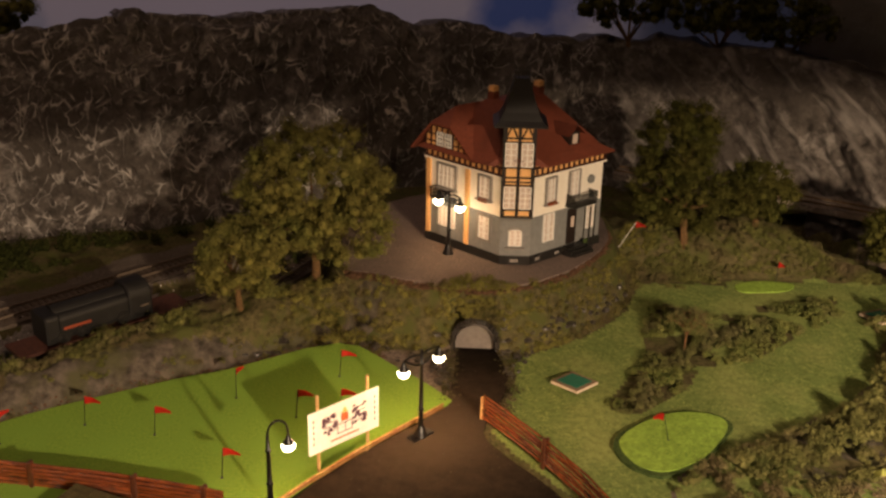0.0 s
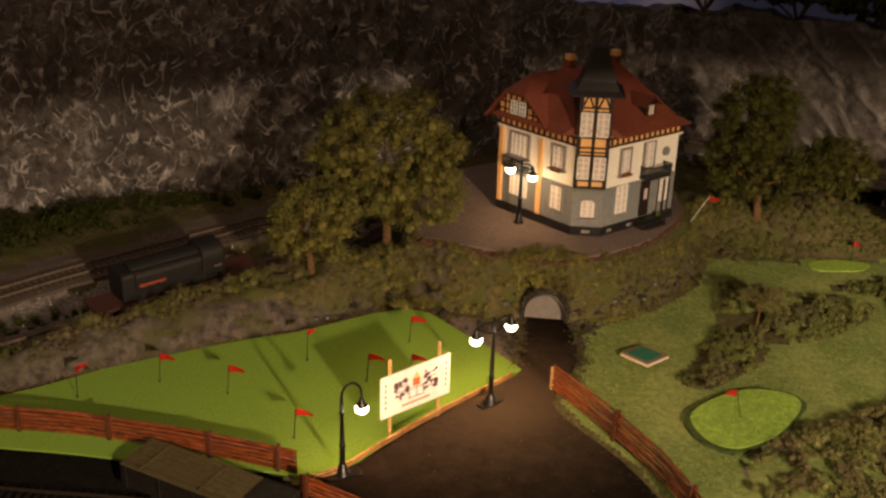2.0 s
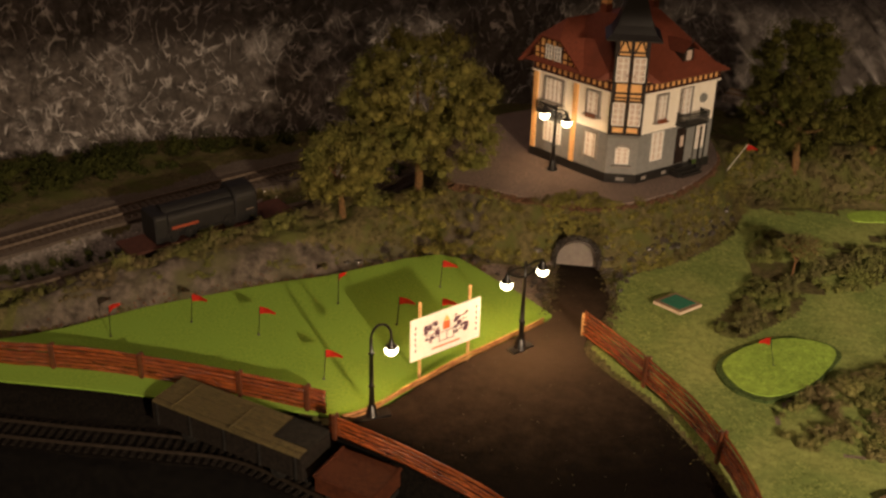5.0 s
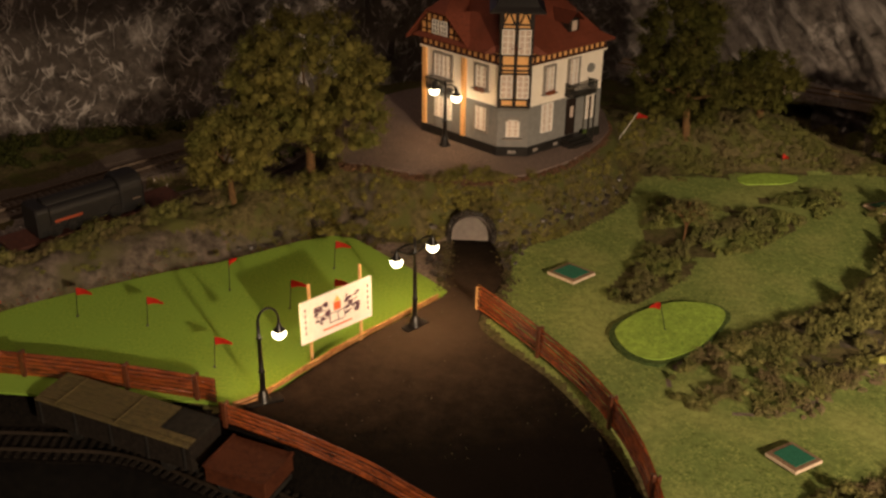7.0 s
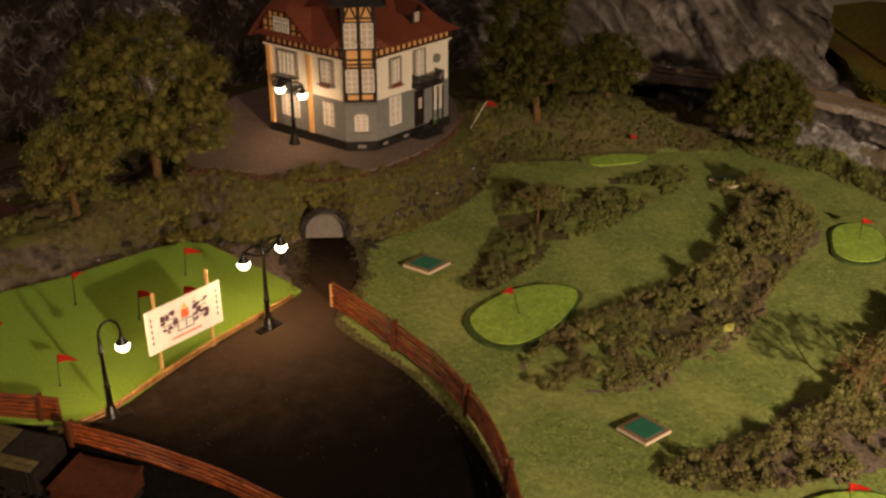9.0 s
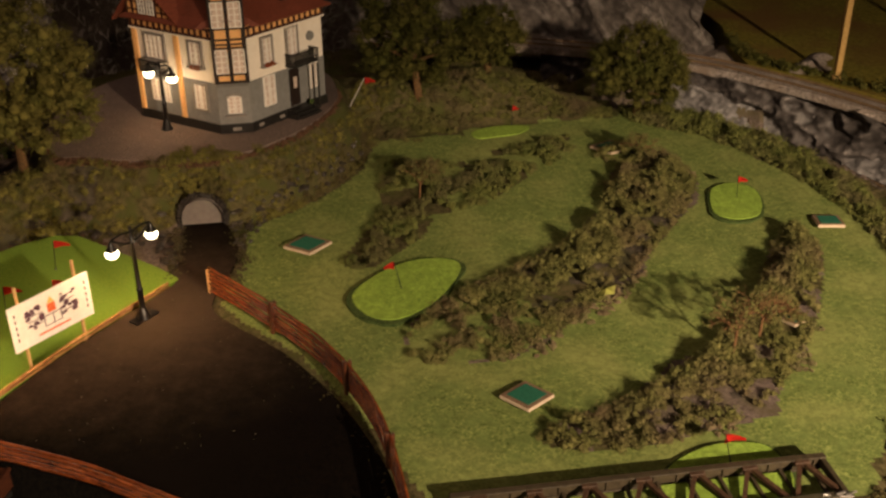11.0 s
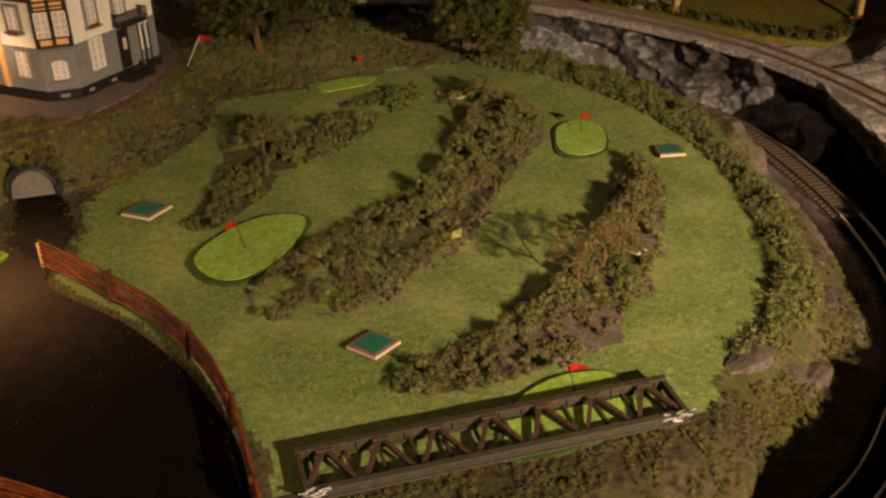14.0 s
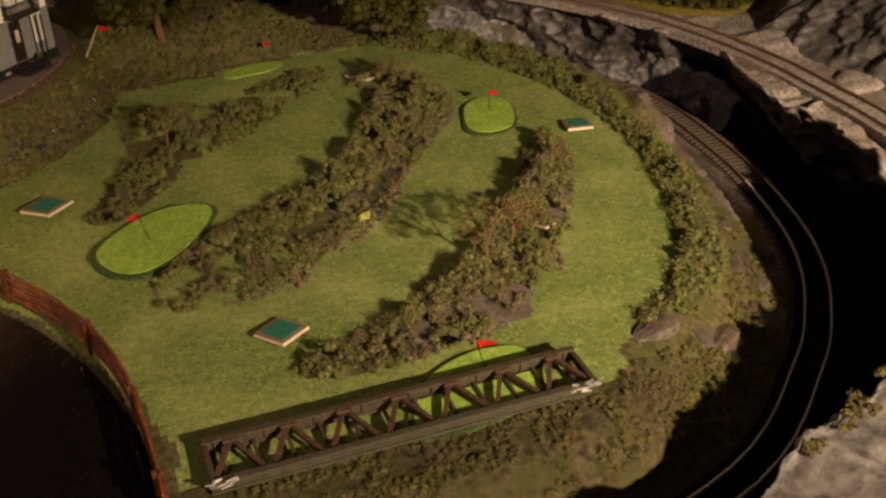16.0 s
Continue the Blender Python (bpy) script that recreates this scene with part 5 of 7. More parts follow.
def rail_fence(line, z, height, bars, label, posts, post_mat=DARKPOST, lean=0.0, wood=FENCEM, close=1.15):
    """Thin split bars laid one above another along a curved line."""
    f = thing("fence", label, "fence", group="brown wooden fences")
    rnd = random.Random(int(line[0][0] * 1e4))
    for k in range(bars):
        zc = z + 0.0022 + k * (height - 0.003) / max(1, bars - 1)
        hh = (height - 0.003) / max(1, bars - 1) * rnd.uniform(0.23, 0.36)
        base = offset(line, rnd.uniform(-0.0003, 0.0003) + lean * k / max(1, bars - 1))
        zs = [zc + 0.0008 * noise.noise((i * 0.23, k * 5.1, 2.0)) + 0.0003 * noise.noise((i * 0.9, k * 3.1, 4.0)) for i in range(len(base))]
        bm = bmesh.new()
        strand(bm, base, zs, 0.0008 + 0.0006 * rnd.random(), hh * close)
        part("bar", bm, wood, f, smooth=True)
    L = length(line)
    for d in posts:
        x, y, a = along(line, d * L)
        bm = bmesh.new()
        m = pose(x, y, z, 0, 0, math.degrees(a))
        box(bm, (0, -0.0016, height / 2 + 0.0005), (0.0028, 0.0022, height + 0.0040), m=m, bevel=0.0003)
        box(bm, (0, 0.0018, height / 2 + 0.0005), (0.0024, 0.0018, height + 0.0028), m=m, bevel=0.0003)
        part("post", bm, post_mat if not isinstance(post_mat, list) else post_mat[0], f)
    return f


RIGHT_FENCE = smooth_line([(0.0550, 0.8600), (0.0790, 0.8300), (0.1045, 0.7950), (0.1270, 0.7600), (0.1455, 0.7200), (0.1560, 0.6850), (0.1615, 0.6520), (0.1650, 0.6040), (0.166, 0.565)], 7)
f = rail_fence(RIGHT_FENCE, 0.0015, 0.0212, 7, "curved reddish-brown split-rail fence between forecourt and golf course", (0.225, 0.50, 0.735, 0.95))
part("end_post", box(bmesh.new(), (0.0545, 0.8608, 0.0100), (0.0022, 0.0022, 0.0200), 48, bevel=0.0002), PALEWOOD, f, "pale wooden end post")
LOW_RAIL = smooth_line([(0.0245, 0.8715), (-0.0255, 0.8115), (-0.0540, 0.7735), (-0.0800, 0.7365), (-0.0960, 0.7235)], 6)
rail_fence(LOW_RAIL, 0.0010, 0.0058, 2, "low pale-brown timber rail along the practice lawn", (), wood=RAILWOOD)
LEFT_FENCE = smooth_line([(-0.55, 0.752), (-0.45, 0.752), (-0.341, 0.7475), (-0.318, 0.7490), (-0.256, 0.7500), (-0.183, 0.7420), (-0.124, 0.7330), (-0.1080, 0.7290)], 7)
rail_fence(LEFT_FENCE, 0.0005, 0.0185, 6, "brown split-rail fence along the practice lawn", (0.55, 0.695, 0.86, 0.97), close=1.75)
FRONT_FENCE = smooth_line([(-0.1010, 0.7110), (-0.0520, 0.6890), (-0.0060, 0.6640), (0.0340, 0.6360), (0.0640, 0.6140), (0.11, 0.575)], 7)
rail_fence(FRONT_FENCE, 0.0005, 0.0150, 5, "brown timber fence at the front of the forecourt", (0.02,))


# ---- flags, greens and tees ----
def flag(at, height, lean, wide, label, rz=0.0):
    f = thing("golf_flag", label, "flag", pose(*at, 0, 0, rz), group="red golf flags")
    bm = bmesh.new()
    top = (lean[0], lean[1], height)
    rod(bm, (0, 0, -0.001), top, 0.00032, 0.0003, 6)
    part("pole", bm, IRON, f, "thin dark pole")
    bm = bmesh.new()
    n, vs = 5, []
    for i in range(n + 1):
        u = i / n
        w = 0.0064 * (1 - 0.75 * u)
        yy = 0.0012 * math.sin(u * 4)
        vs.append((bm.verts.new((top[0] + wide * u, top[1] + yy, height - 0.0026 + w / 2 - 0.0010 * u)), bm.verts.new((top[0] + wide * u, top[1] + yy, height - 0.0026 - w / 2 - 0.0010 * u))))
    for a, b in zip(vs, vs[1:]):
        bm.faces.new((a[0], a[1], b[1], b[0]))
    bmesh.ops.solidify(bm, geom=bm.faces[:], thickness=0.0003)
    part("pennant", bm, RED, f, "red paper pennant")
    bm = bmesh.new()
    rod(bm, (0, 0, 0.0), (0, 0, 0.0006), 0.0012, 0.0009, 8)
    part("hole_cup", bm, IRON, f)
    return f


for x, y in ((-0.2350, 0.8246), (-0.1806, 0.8162), (-0.1195, 0.7685), (-0.1344, 0.8720), (-0.0607, 0.9128), (-0.0837, 0.8490), (-0.2853, 0.7945), (-0.0520, 0.8530)):
    flag((x, y, 0.0020), 0.0235, (0.002, 0.0), 0.0120, "small red pennant on a thin pole on the practice lawn", 78 if (x, y) in ((-0.1344, 0.8720), (-0.2853, 0.7945)) else 0)
flag((0.1910, 0.8430, 0.0015), 0.0200, (-0.0045, 0.004), -0.0078, "small red pennant on a thin pole on a putting green", 0)
flag((0.4870, 0.9460, 0.0010), 0.0180, (0.001, 0.004), 0.0085, "small red pennant above the round putting green")
flag((0.3510, 0.6230, 0.0010), 0.0180, (-0.004, 0.003), 0.0120, "small red pennant beside the steel bridge")
flag((0.3360, 1.1440, gz(0.336, 1.144)), 0.0190, (0.001, 0.002), 0.0060, "small red pennant on the far putting green")
f = flag((0.1764, 1.1210, gz(0.1764, 1.121)), 0.0275, (0.0150, -0.002), 0.0095, "leaning red pennant on a pale pole beside the villa")
next(q for q in f.children if q.name.startswith("pole")).data.materials[0] = WHITE


def putting(name, outline, z, label, fringe=True):
    g = thing(name, label, "putting green", kind="structure")
    pts = smooth_line(outline, 6, True)
    cx, cy = sum(p[0] for p in pts) / len(pts), sum(p[1] for p in pts) / len(pts)
    if fringe:
        bm = bmesh.new()
        prism(bm, [(cx + (x - cx) * (1.09 + 0.05 * noise.noise((x * 90, y * 90, 0)) + 0.03 * noise.noise((x * 300, y * 300, 1))) - 0.0006, cy + (y - cy) * (1.09 + 0.05 * noise.noise((x * 90, y * 90, 3)) + 0.03 * noise.noise((x * 300, y * 300, 2))) - 0.0012) for x, y in pts], z - 0.003, z)
        part("fringe", bm, FRINGE, g, "dark green fringe")
    bm = bmesh.new()
    prism(bm, pts, z - 0.003, z + 0.0008)
    part("putting_surface", bm, PUTT, g, "bright green short turf")
    return g


putting("green_1", [(0.155, 0.839), (0.163, 0.812), (0.182, 0.803), (0.204, 0.815), (0.222, 0.835), (0.238, 0.866), (0.231, 0.881), (0.204, 0.883), (0.175, 0.866)], 0.0012, "oval bright green putting green with a dark fringe")
putting("green_2", [(0.464, 0.946), (0.459, 0.922), (0.472, 0.909), (0.493, 0.914), (0.506, 0.939), (0.508, 0.963), (0.494, 0.975), (0.475, 0.968)], 0.0010, "round bright green putting green with a dark fringe")
putting("green_3", [(0.300, 0.585), (0.310, 0.618), (0.330, 0.634), (0.356, 0.640), (0.378, 0.632), (0.378, 0.600), (0.35, 0.585)], 0.0010, "bright green putting green behind the bridge")
putting("green_4", [(0.293, 1.127), (0.306, 1.137), (0.328, 1.141), (0.351, 1.136), (0.342, 1.121), (0.318, 1.115), (0.298, 1.114)], gz(0.32, 1.128) + 0.0002, "far bright green putting green", False)


def tee(at, rz, label, size=1.0):
    t = thing("tee_mat", label, "tee mat", pose(*at, -5) @ pose(0, 0, 0, 0, 0, rz), group="golf tees")
    part("tray", box(bmesh.new(), (0, 0, 0.0009), (0.0270 * size, 0.0270 * size, 0.0022), bevel=0.0003), mat_tray, t, "pale wooden tray")
    part("border", box(bmesh.new(), (0, 0, 0.0022), (0.0262 * size, 0.0262 * size, 0.0006)), mat_border, t, "brown border")
    part("mat_surface", box(bmesh.new(), (0, 0, 0.0026), (0.0200 * size, 0.0200 * size, 0.0006)), mat_teal, t, "blue-green flocked mat")
    return t


mat_tray = mat("pale_tray_wood", (0.48, 0.38, 0.27), (0.60, 0.50, 0.38), 300, 0.7, 0.2, 0.0002)
mat_border = mat("brown_tray_border", (0.14, 0.085, 0.05), (0.24, 0.16, 0.10), 400, 0.85, 0.4, 0.0003)
mat_teal = mat("teal_flock", (0.009, 0.098, 0.058), (0.024, 0.165, 0.100), 700, 0.9, 0.4, 0.0002)
tee((0.2513, 0.7015, 0.0010), 36, "square teal tee mat in a pale wooden tray on the turf", 0.88)
tee((0.1268, 0.9205, 0.0010), 48, "square teal tee mat in a pale tray near the tunnel")
tee((0.5425, 0.8920, 0.0010), -12, "small teal tee mat in a pale tray by the outer hedge", 0.78)
tee((0.4140, 1.0680, 0.0002), 30, "teal tee mat in a pale tray half hidden by bushes")


# ---- steel bridge ----
def bridge():
    STEEL = mat("olive_brown_steel", (0.030, 0.023, 0.013), (0.062, 0.048, 0.028), 300, 0.55, 0.3, 0.0002, spec=0.4)
    PALE = mat("grey_green_steel", (0.034, 0.030, 0.018), (0.062, 0.055, 0.034), 300, 0.55, 0.3, 0.0002)
    BROWN = mat("brown_bracing", (0.034, 0.018, 0.010), (0.078, 0.043, 0.024), 300, 0.6, 0.3, 0.0002)
    SILVER = mat("silver_bearing", (0.20, 0.19, 0.175), (0.48, 0.46, 0.43), 500, 0.35, 0.6, 0.0006, metal=0.8)
    b = thing("steel_bridge", "olive-brown steel girder bridge with zigzag bracing lying beside the course", "bridge", pose(0.2950, 0.5980, 0.0005, 0, 0, 0.0))
    L, W = 0.2120, 0.0300
    for s, hgt in ((-1, 0.0065), (1, 0.0080)):
        bm = bmesh.new()
        y = s * W / 2
        box(bm, (0, y, hgt / 2), (L, 0.0012, hgt))
        box(bm, (0, y, hgt), (L, 0.0046, 0.0010), bevel=0.0002)
        box(bm, (0, y, 0.0008), (L, 0.0046, 0.0010), bevel=0.0002)
        for k in range(16 if s > 0 else 0):
            box(bm, (-L / 2 + (k + 0.5) * L / 16, y, hgt / 2), (0.0008, 0.0036, hgt))
        part("girder", bm, STEEL if s > 0 else PALE, b, "plate girder with flanges")
    for s in (-1, 1):
        part("end_beam", box(bmesh.new(), (s * (L / 2 - 0.0015), 0, 0.0042), (0.0030, W, 0.0055), bevel=0.0003), STEEL, b)
    n = 7
    for k in range(n):
        x0 = -L / 2 + (k + 0.5) * L / n
        for s in (-1, 1):
            bm = bmesh.new()
            p, q = Vector((x0, W / 2 - 0.001, 0.0070)), Vector((x0 + s * L / n / 2 * 0.92, -W / 2 + 0.001, 0.0040))
            d = q - p
            m = Matrix.Translation((p + q) / 2) @ d.to_track_quat("X", "Z").to_matrix().to_4x4()
            box(bm, (0, 0, 0), (d.length, 0.0026, 0.0024), m=m)
            part("brace", bm, BROWN, b)
        part("bracket", box(bmesh.new(), (x0, W / 2 - 0.0030, 0.0072), (0.0090, 0.0036, 0.0024), bevel=0.0003), BROWN, b)
    for k in range(12):
        part("cross_tie", box(bmesh.new(), (-L / 2 + (k + 0.5) * L / 12, 0, 0.0022), (0.0018, W, 0.0016)), STEEL, b)
    rnd = random.Random(6)
    for s in (-1, 1):
        bm = bmesh.new()
        for k in range(16):
            box(bm, (s * (L / 2 - 0.0075) + rnd.uniform(-0.0085, 0.0085), -W / 2 - 0.0008 + rnd.uniform(-0.0022, 0.0012), 0.0046 + rnd.uniform(-0.001, 0.0030)), (rnd.uniform(0.002, 0.007), rnd.uniform(0.0008, 0.0024), rnd.uniform(0.0006, 0.0016)), rnd.uniform(-25, 25), bevel=0.0003)
        part("bearing", bm, SILVER, b, "crumpled silver bearing")
    return b


bridge()

# ---- tunnel mouth ----
def portal():
    t = thing("tunnel_portal", "rough stone arch of a road tunnel with a grey opening", "tunnel portal", pose(0.0455, 0.9690, 0.0))
    STONE = mat("dark_rough_stone", (0.006, 0.005, 0.0045), (0.035, 0.030, 0.026), 250, 0.5, 0.9, 0.0015, spec=0.5)
    PALE = mat("grey_tunnel_lining", (0.13, 0.115, 0.105), (0.19, 0.17, 0.155), 120, 0.8, 0.2, 0.0004)
    rnd = random.Random(3)
    n = 17
    me = []
    for k in range(n):
        a = math.pi * (k / (n - 1))
        r = 0.0188
        x, z = r * math.cos(a), 0.0085 + (r + 0.001) * math.sin(a)
        bm = bmesh.new()
        ball(bm, (0, 0, 0), 0.0028, (1, 1.3, 1), 1)
        for v in bm.verts:
            v.co += Vector((rnd.uniform(-1, 1), rnd.uniform(-1, 1), rnd.uniform(-1, 1))) * 0.0008
        o = part("stone", bm, STONE, t)
        o.location = (x, 0.001, z)
    for s in (-1, 1):
        for z in (0.0015, 0.0050):
            bm = bmesh.new()
            ball(bm, (0, 0, 0), 0.0028, (1, 1.3, 1), 1)
            o = part("stone", bm, STONE, t)
            o.location = (s * 0.0188, 0.001, z)
    bm = bmesh.new()
    prof = [(0.0165 * math.cos(a), 0.0085 + 0.0170 * math.sin(a)) for a in np.linspace(0, math.pi, 15)]
    prof = [(0.0165, 0.0)] + prof + [(-0.0165, 0.0)]
    rows = [[bm.verts.new((x, y, z)) for x, z in prof] for y in (-0.003, 0.0030)]
    for k in range(len(prof) - 1):
        bm.faces.new((rows[0][k], rows[0][k + 1], rows[1][k + 1], rows[1][k]))
    bm.faces.new(rows[1])
    part("lining", bm, PALE, t, "plain grey tunnel opening")
    return t


portal()


# ---- foliage ----
GREENBUSH = mat("green_hedge_foliage", (0.068, 0.086, 0.022), (0.170, 0.178, 0.052), 70, 0.95, 0, c3=(0.110, 0.102, 0.044), big=26, spec=0.1, island=0.14)
BANKMOSS = mat("dark_bank_moss", (0.080, 0.079, 0.019), (0.222, 0.200, 0.054), 70, 0.95, 0, c3=(0.084, 0.067, 0.034), big=26, spec=0.1, island=0.18)
CUTMOSS = mat("brown_cutting_moss", (0.056, 0.056, 0.017), (0.150, 0.136, 0.043), 90, 0.95, 0, c3=(0.094, 0.074, 0.040), big=34, spec=0.1, island=0.18)
MOSS = mat("mossy_flock", (0.066, 0.074, 0.020), (0.160, 0.158, 0.050), 70, 0.95, 0, c3=(0.110, 0.088, 0.046), big=26, spec=0.1, island=0.16)
ICO = bmesh.new()
bmesh.ops.create_icosphere(ICO, subdivisions=1, radius=1)
ICO_V = np.array([v.co[:] for v in ICO.verts])
ICO_F = np.array([[v.index for v in f.verts] for f in ICO.faces])
ICO.free()


def foliage(name, lobes, per, size, material, parent=None, seed=1, core=0.62, squash=0.9, shell=(0.50, 1.22)):
    """Clumps of small leaves round lobes (x, y, z, r), each over a rough core, as one mesh."""
    rg = np.random.default_rng(seed)
    L = np.array(lobes, float)
    n = len(L)
    d = rg.normal(size=(n, per, 3))
    d /= np.linalg.norm(d, axis=-1, keepdims=True)
    d[..., 2] = np.where(d[..., 2] < -0.45, -d[..., 2], d[..., 2])
    knob = rg.normal(size=(n, 4, 3))
    knob /= np.linalg.norm(knob, axis=-1, keepdims=True)
    lump = 0.66 + 0.62 * np.clip(np.einsum("npi,nki->npk", d, knob).max(-1), 0, 1) ** 4
    rad = L[:, None, 3] * rg.uniform(*shell, size=(n, per)) * lump
    pos = L[:, None, :3] + d * rad[..., None] * np.array([1, 1, squash]) * rg.uniform(0.75, 1.3, size=(n, 1, 3)) + rg.normal(size=(n, per, 3)) * L[:, None, 3:] * 0.20
    nor = d + 0.75 * rg.normal(size=d.shape)
    nor /= np.linalg.norm(nor, axis=-1, keepdims=True)
    a = np.cross(nor, rg.normal(size=d.shape))
    a /= np.linalg.norm(a, axis=-1, keepdims=True)
    b = np.cross(nor, a)
    sz = size * rg.uniform(0.55, 1.25, size=(n, per, 1))
    quad = np.stack([pos - a * sz * 0.6, pos - b * sz * 0.36 + nor * sz * 0.12, pos + a * sz * 0.6, pos + b * sz * 0.36 + nor * sz * 0.12], axis=2).reshape(-1, 3)
    qf = np.arange(len(quad)).reshape(-1, 4)
    cv = (L[:, None, :3] + ICO_V[None] * L[:, None, 3:] * core * rg.uniform(0.75, 1.15, size=(n, len(ICO_V), 1)) * np.array([1, 1, squash])).reshape(-1, 3)
    cf = (ICO_F[None] + (np.arange(n) * len(ICO_V))[:, None, None] + len(quad)).reshape(-1, 3)
    me = bpy.data.meshes.new(name)
    vs = np.concatenate([quad, cv])
    me.vertices.add(len(vs))
    me.vertices.foreach_set("co", vs.ravel())
    me.loops.add(qf.size + cf.size)
    me.loops.foreach_set("vertex_index", np.concatenate([qf.ravel(), cf.ravel()]).astype(np.int32))
    me.polygons.add(len(qf) + len(cf))
    me.polygons.foreach_set("loop_start", np.concatenate([np.arange(len(qf)) * 4, qf.size + np.arange(len(cf)) * 3]).astype(np.int32))
    me.update(calc_edges=True)
    me.validate()
    me.materials.append(material)
    ob = new(name, me)
    ob.parent = parent
    return ob


def tree(at, crown, label, material, seed, lobes=120, lobe_r=0.009, per=130, leaf=0.0018, trunk_r=0.0035, fork=0.4):
    """crown: ellipsoids (x, y, z, rx, ry, rz) in world metres."""
    t = thing("tree", label, "tree", Matrix.Translation(at), group="model trees")
    rnd = random.Random(seed)
    o = Vector(at)
    pts = []
    vol = [e[3] * e[4] * e[5] for e in crown]
    for e, v in zip(crown, vol):
        k = max(6, int(lobes * v / sum(vol)))
        for _ in range(k):
            q = Vector((rnd.gauss(0, 1), rnd.gauss(0, 1), rnd.gauss(0, 1))).normalized() * rnd.uniform(0.45, 1.0) ** 0.5
            p = Vector((e[0] + q.x * (e[3] - lobe_r * 0.6), e[1] + q.y * (e[4] - lobe_r * 0.6), e[2] + q.z * (e[5] - lobe_r * 0.6)))
            pts.append((*(p - o), lobe_r * rnd.uniform(0.55, 1.15)))
    foliage("crown", pts, per, leaf, material, t, seed, core=0.55, shell=(0.50, 1.24))
    bm = bmesh.new()
    big = Vector((crown[0][0], crown[0][1], crown[0][2])) - o
    knee = Vector((big.x * 0.25, big.y * 0.25, max(0.008, big.z * fork)))
    rod(bm, (0, 0, -0.004), knee, trunk_r * 1.25, trunk_r * 0.85, 9)
    for k in range(7):
        e = crown[k % len(crown)]
        q = Vector((e[0] + rnd.uniform(-0.5, 0.5) * e[3], e[1] + rnd.uniform(-0.5, 0.5) * e[4], e[2] + rnd.uniform(-0.2, 0.5) * e[5])) - o
        mid = knee.lerp(q, 0.5) + Vector((rnd.uniform(-1, 1), rnd.uniform(-1, 1), 0.5)) * 0.004
        rod(bm, knee, mid, trunk_r * 0.6, trunk_r * 0.38, 7)
        rod(bm, mid, q, trunk_r * 0.38, trunk_r * 0.15, 6)
    part("trunk", bm, TRUNK, t, "brown bark trunk and limbs")
    return t


tree((-0.0980, 1.0280, gz(-0.098, 1.028)), [(-0.095, 1.015, 0.128, 0.062, 0.055, 0.060), (-0.066, 1.012, 0.088, 0.044, 0.040, 0.036), (-0.135, 1.010, 0.118, 0.034, 0.036, 0.046), (-0.050, 1.020, 0.116, 0.026, 0.03, 0.036), (-0.120, 1.0, 0.090, 0.036, 0.03, 0.03)], "large olive-green foam-leaved tree beside the gravel yard", LEAF, 11, 430, 0.0092)
tree((-0.1540, 0.9740, gz(-0.154, 0.974)), [(-0.158, 0.968, 0.075, 0.030, 0.030, 0.034), (-0.172, 0.965, 0.066, 0.018, 0.02, 0.024), (-0.135, 0.965, 0.074, 0.020, 0.024, 0.032)], "smaller olive-green tree on the bank above the railway", LEAF, 12, 170, 0.0080, trunk_r=0.0028)
tree((0.2480, 1.1700, gz(0.248, 1.17)), [(0.234, 1.190, 0.112, 0.046, 0.045, 0.054), (0.222, 1.185, 0.075, 0.036, 0.034, 0.042), (0.258, 1.180, 0.068, 0.034, 0.034, 0.038), (0.250, 1.19, 0.135, 0.028, 0.03, 0.034)], "tall dark green tree behind the villa", LEAF2, 13, 340, 0.0092)
tree((0.3230, 1.2000, gz(0.323, 1.20)), [(0.318, 1.195, 0.076, 0.040, 0.036, 0.034), (0.335, 1.190, 0.068, 0.028, 0.03, 0.028), (0.30, 1.19, 0.068, 0.028, 0.03, 0.028)], "round dark green tree on the far bank", LEAF2, 14, 190, 0.0085)
tree((0.4620, 1.1400, gz(0.462, 1.14)), [(0.455, 1.130, 0.064, 0.046, 0.040, 0.038), (0.480, 1.125, 0.050, 0.032, 0.034, 0.034), (0.430, 1.128, 0.056, 0.030, 0.03, 0.030), (0.47, 1.12, 0.028, 0.030, 0.03, 0.022)], "dense dark green tree at the edge of the course", LEAF2, 15, 260, 0.0088)
# trees on the cliff top
for k, (x, y, z, r) in enumerate(((0.212, 1.46, 0.150, 0.056), (0.320, 1.46, 0.144, 0.050), (0.398, 1.455, 0.136, 0.044))):
    tree((x, y, z - 0.008), [(x - 0.012, y, z + 0.070, r * 1.1, r, 0.046), (x + 0.026, y, z + 0.056, r * 0.8, r * 0.6, 0.030), (x - 0.034, y, z + 0.058, r * 0.75, r * 0.5, 0.030)], "dark tree standing on the cliff top", LEAF2, 20 + k, 150, 0.012, 90, trunk_r=0.0030, fork=0.3)
tree((-0.480, 1.300, 0.180), [(-0.475, 1.30, 0.220, 0.034, 0.034, 0.036), (-0.49, 1.30, 0.20, 0.028, 0.03, 0.026)], "brown-green tree standing on the cliff top", LEAF, 27, 90, 0.011)


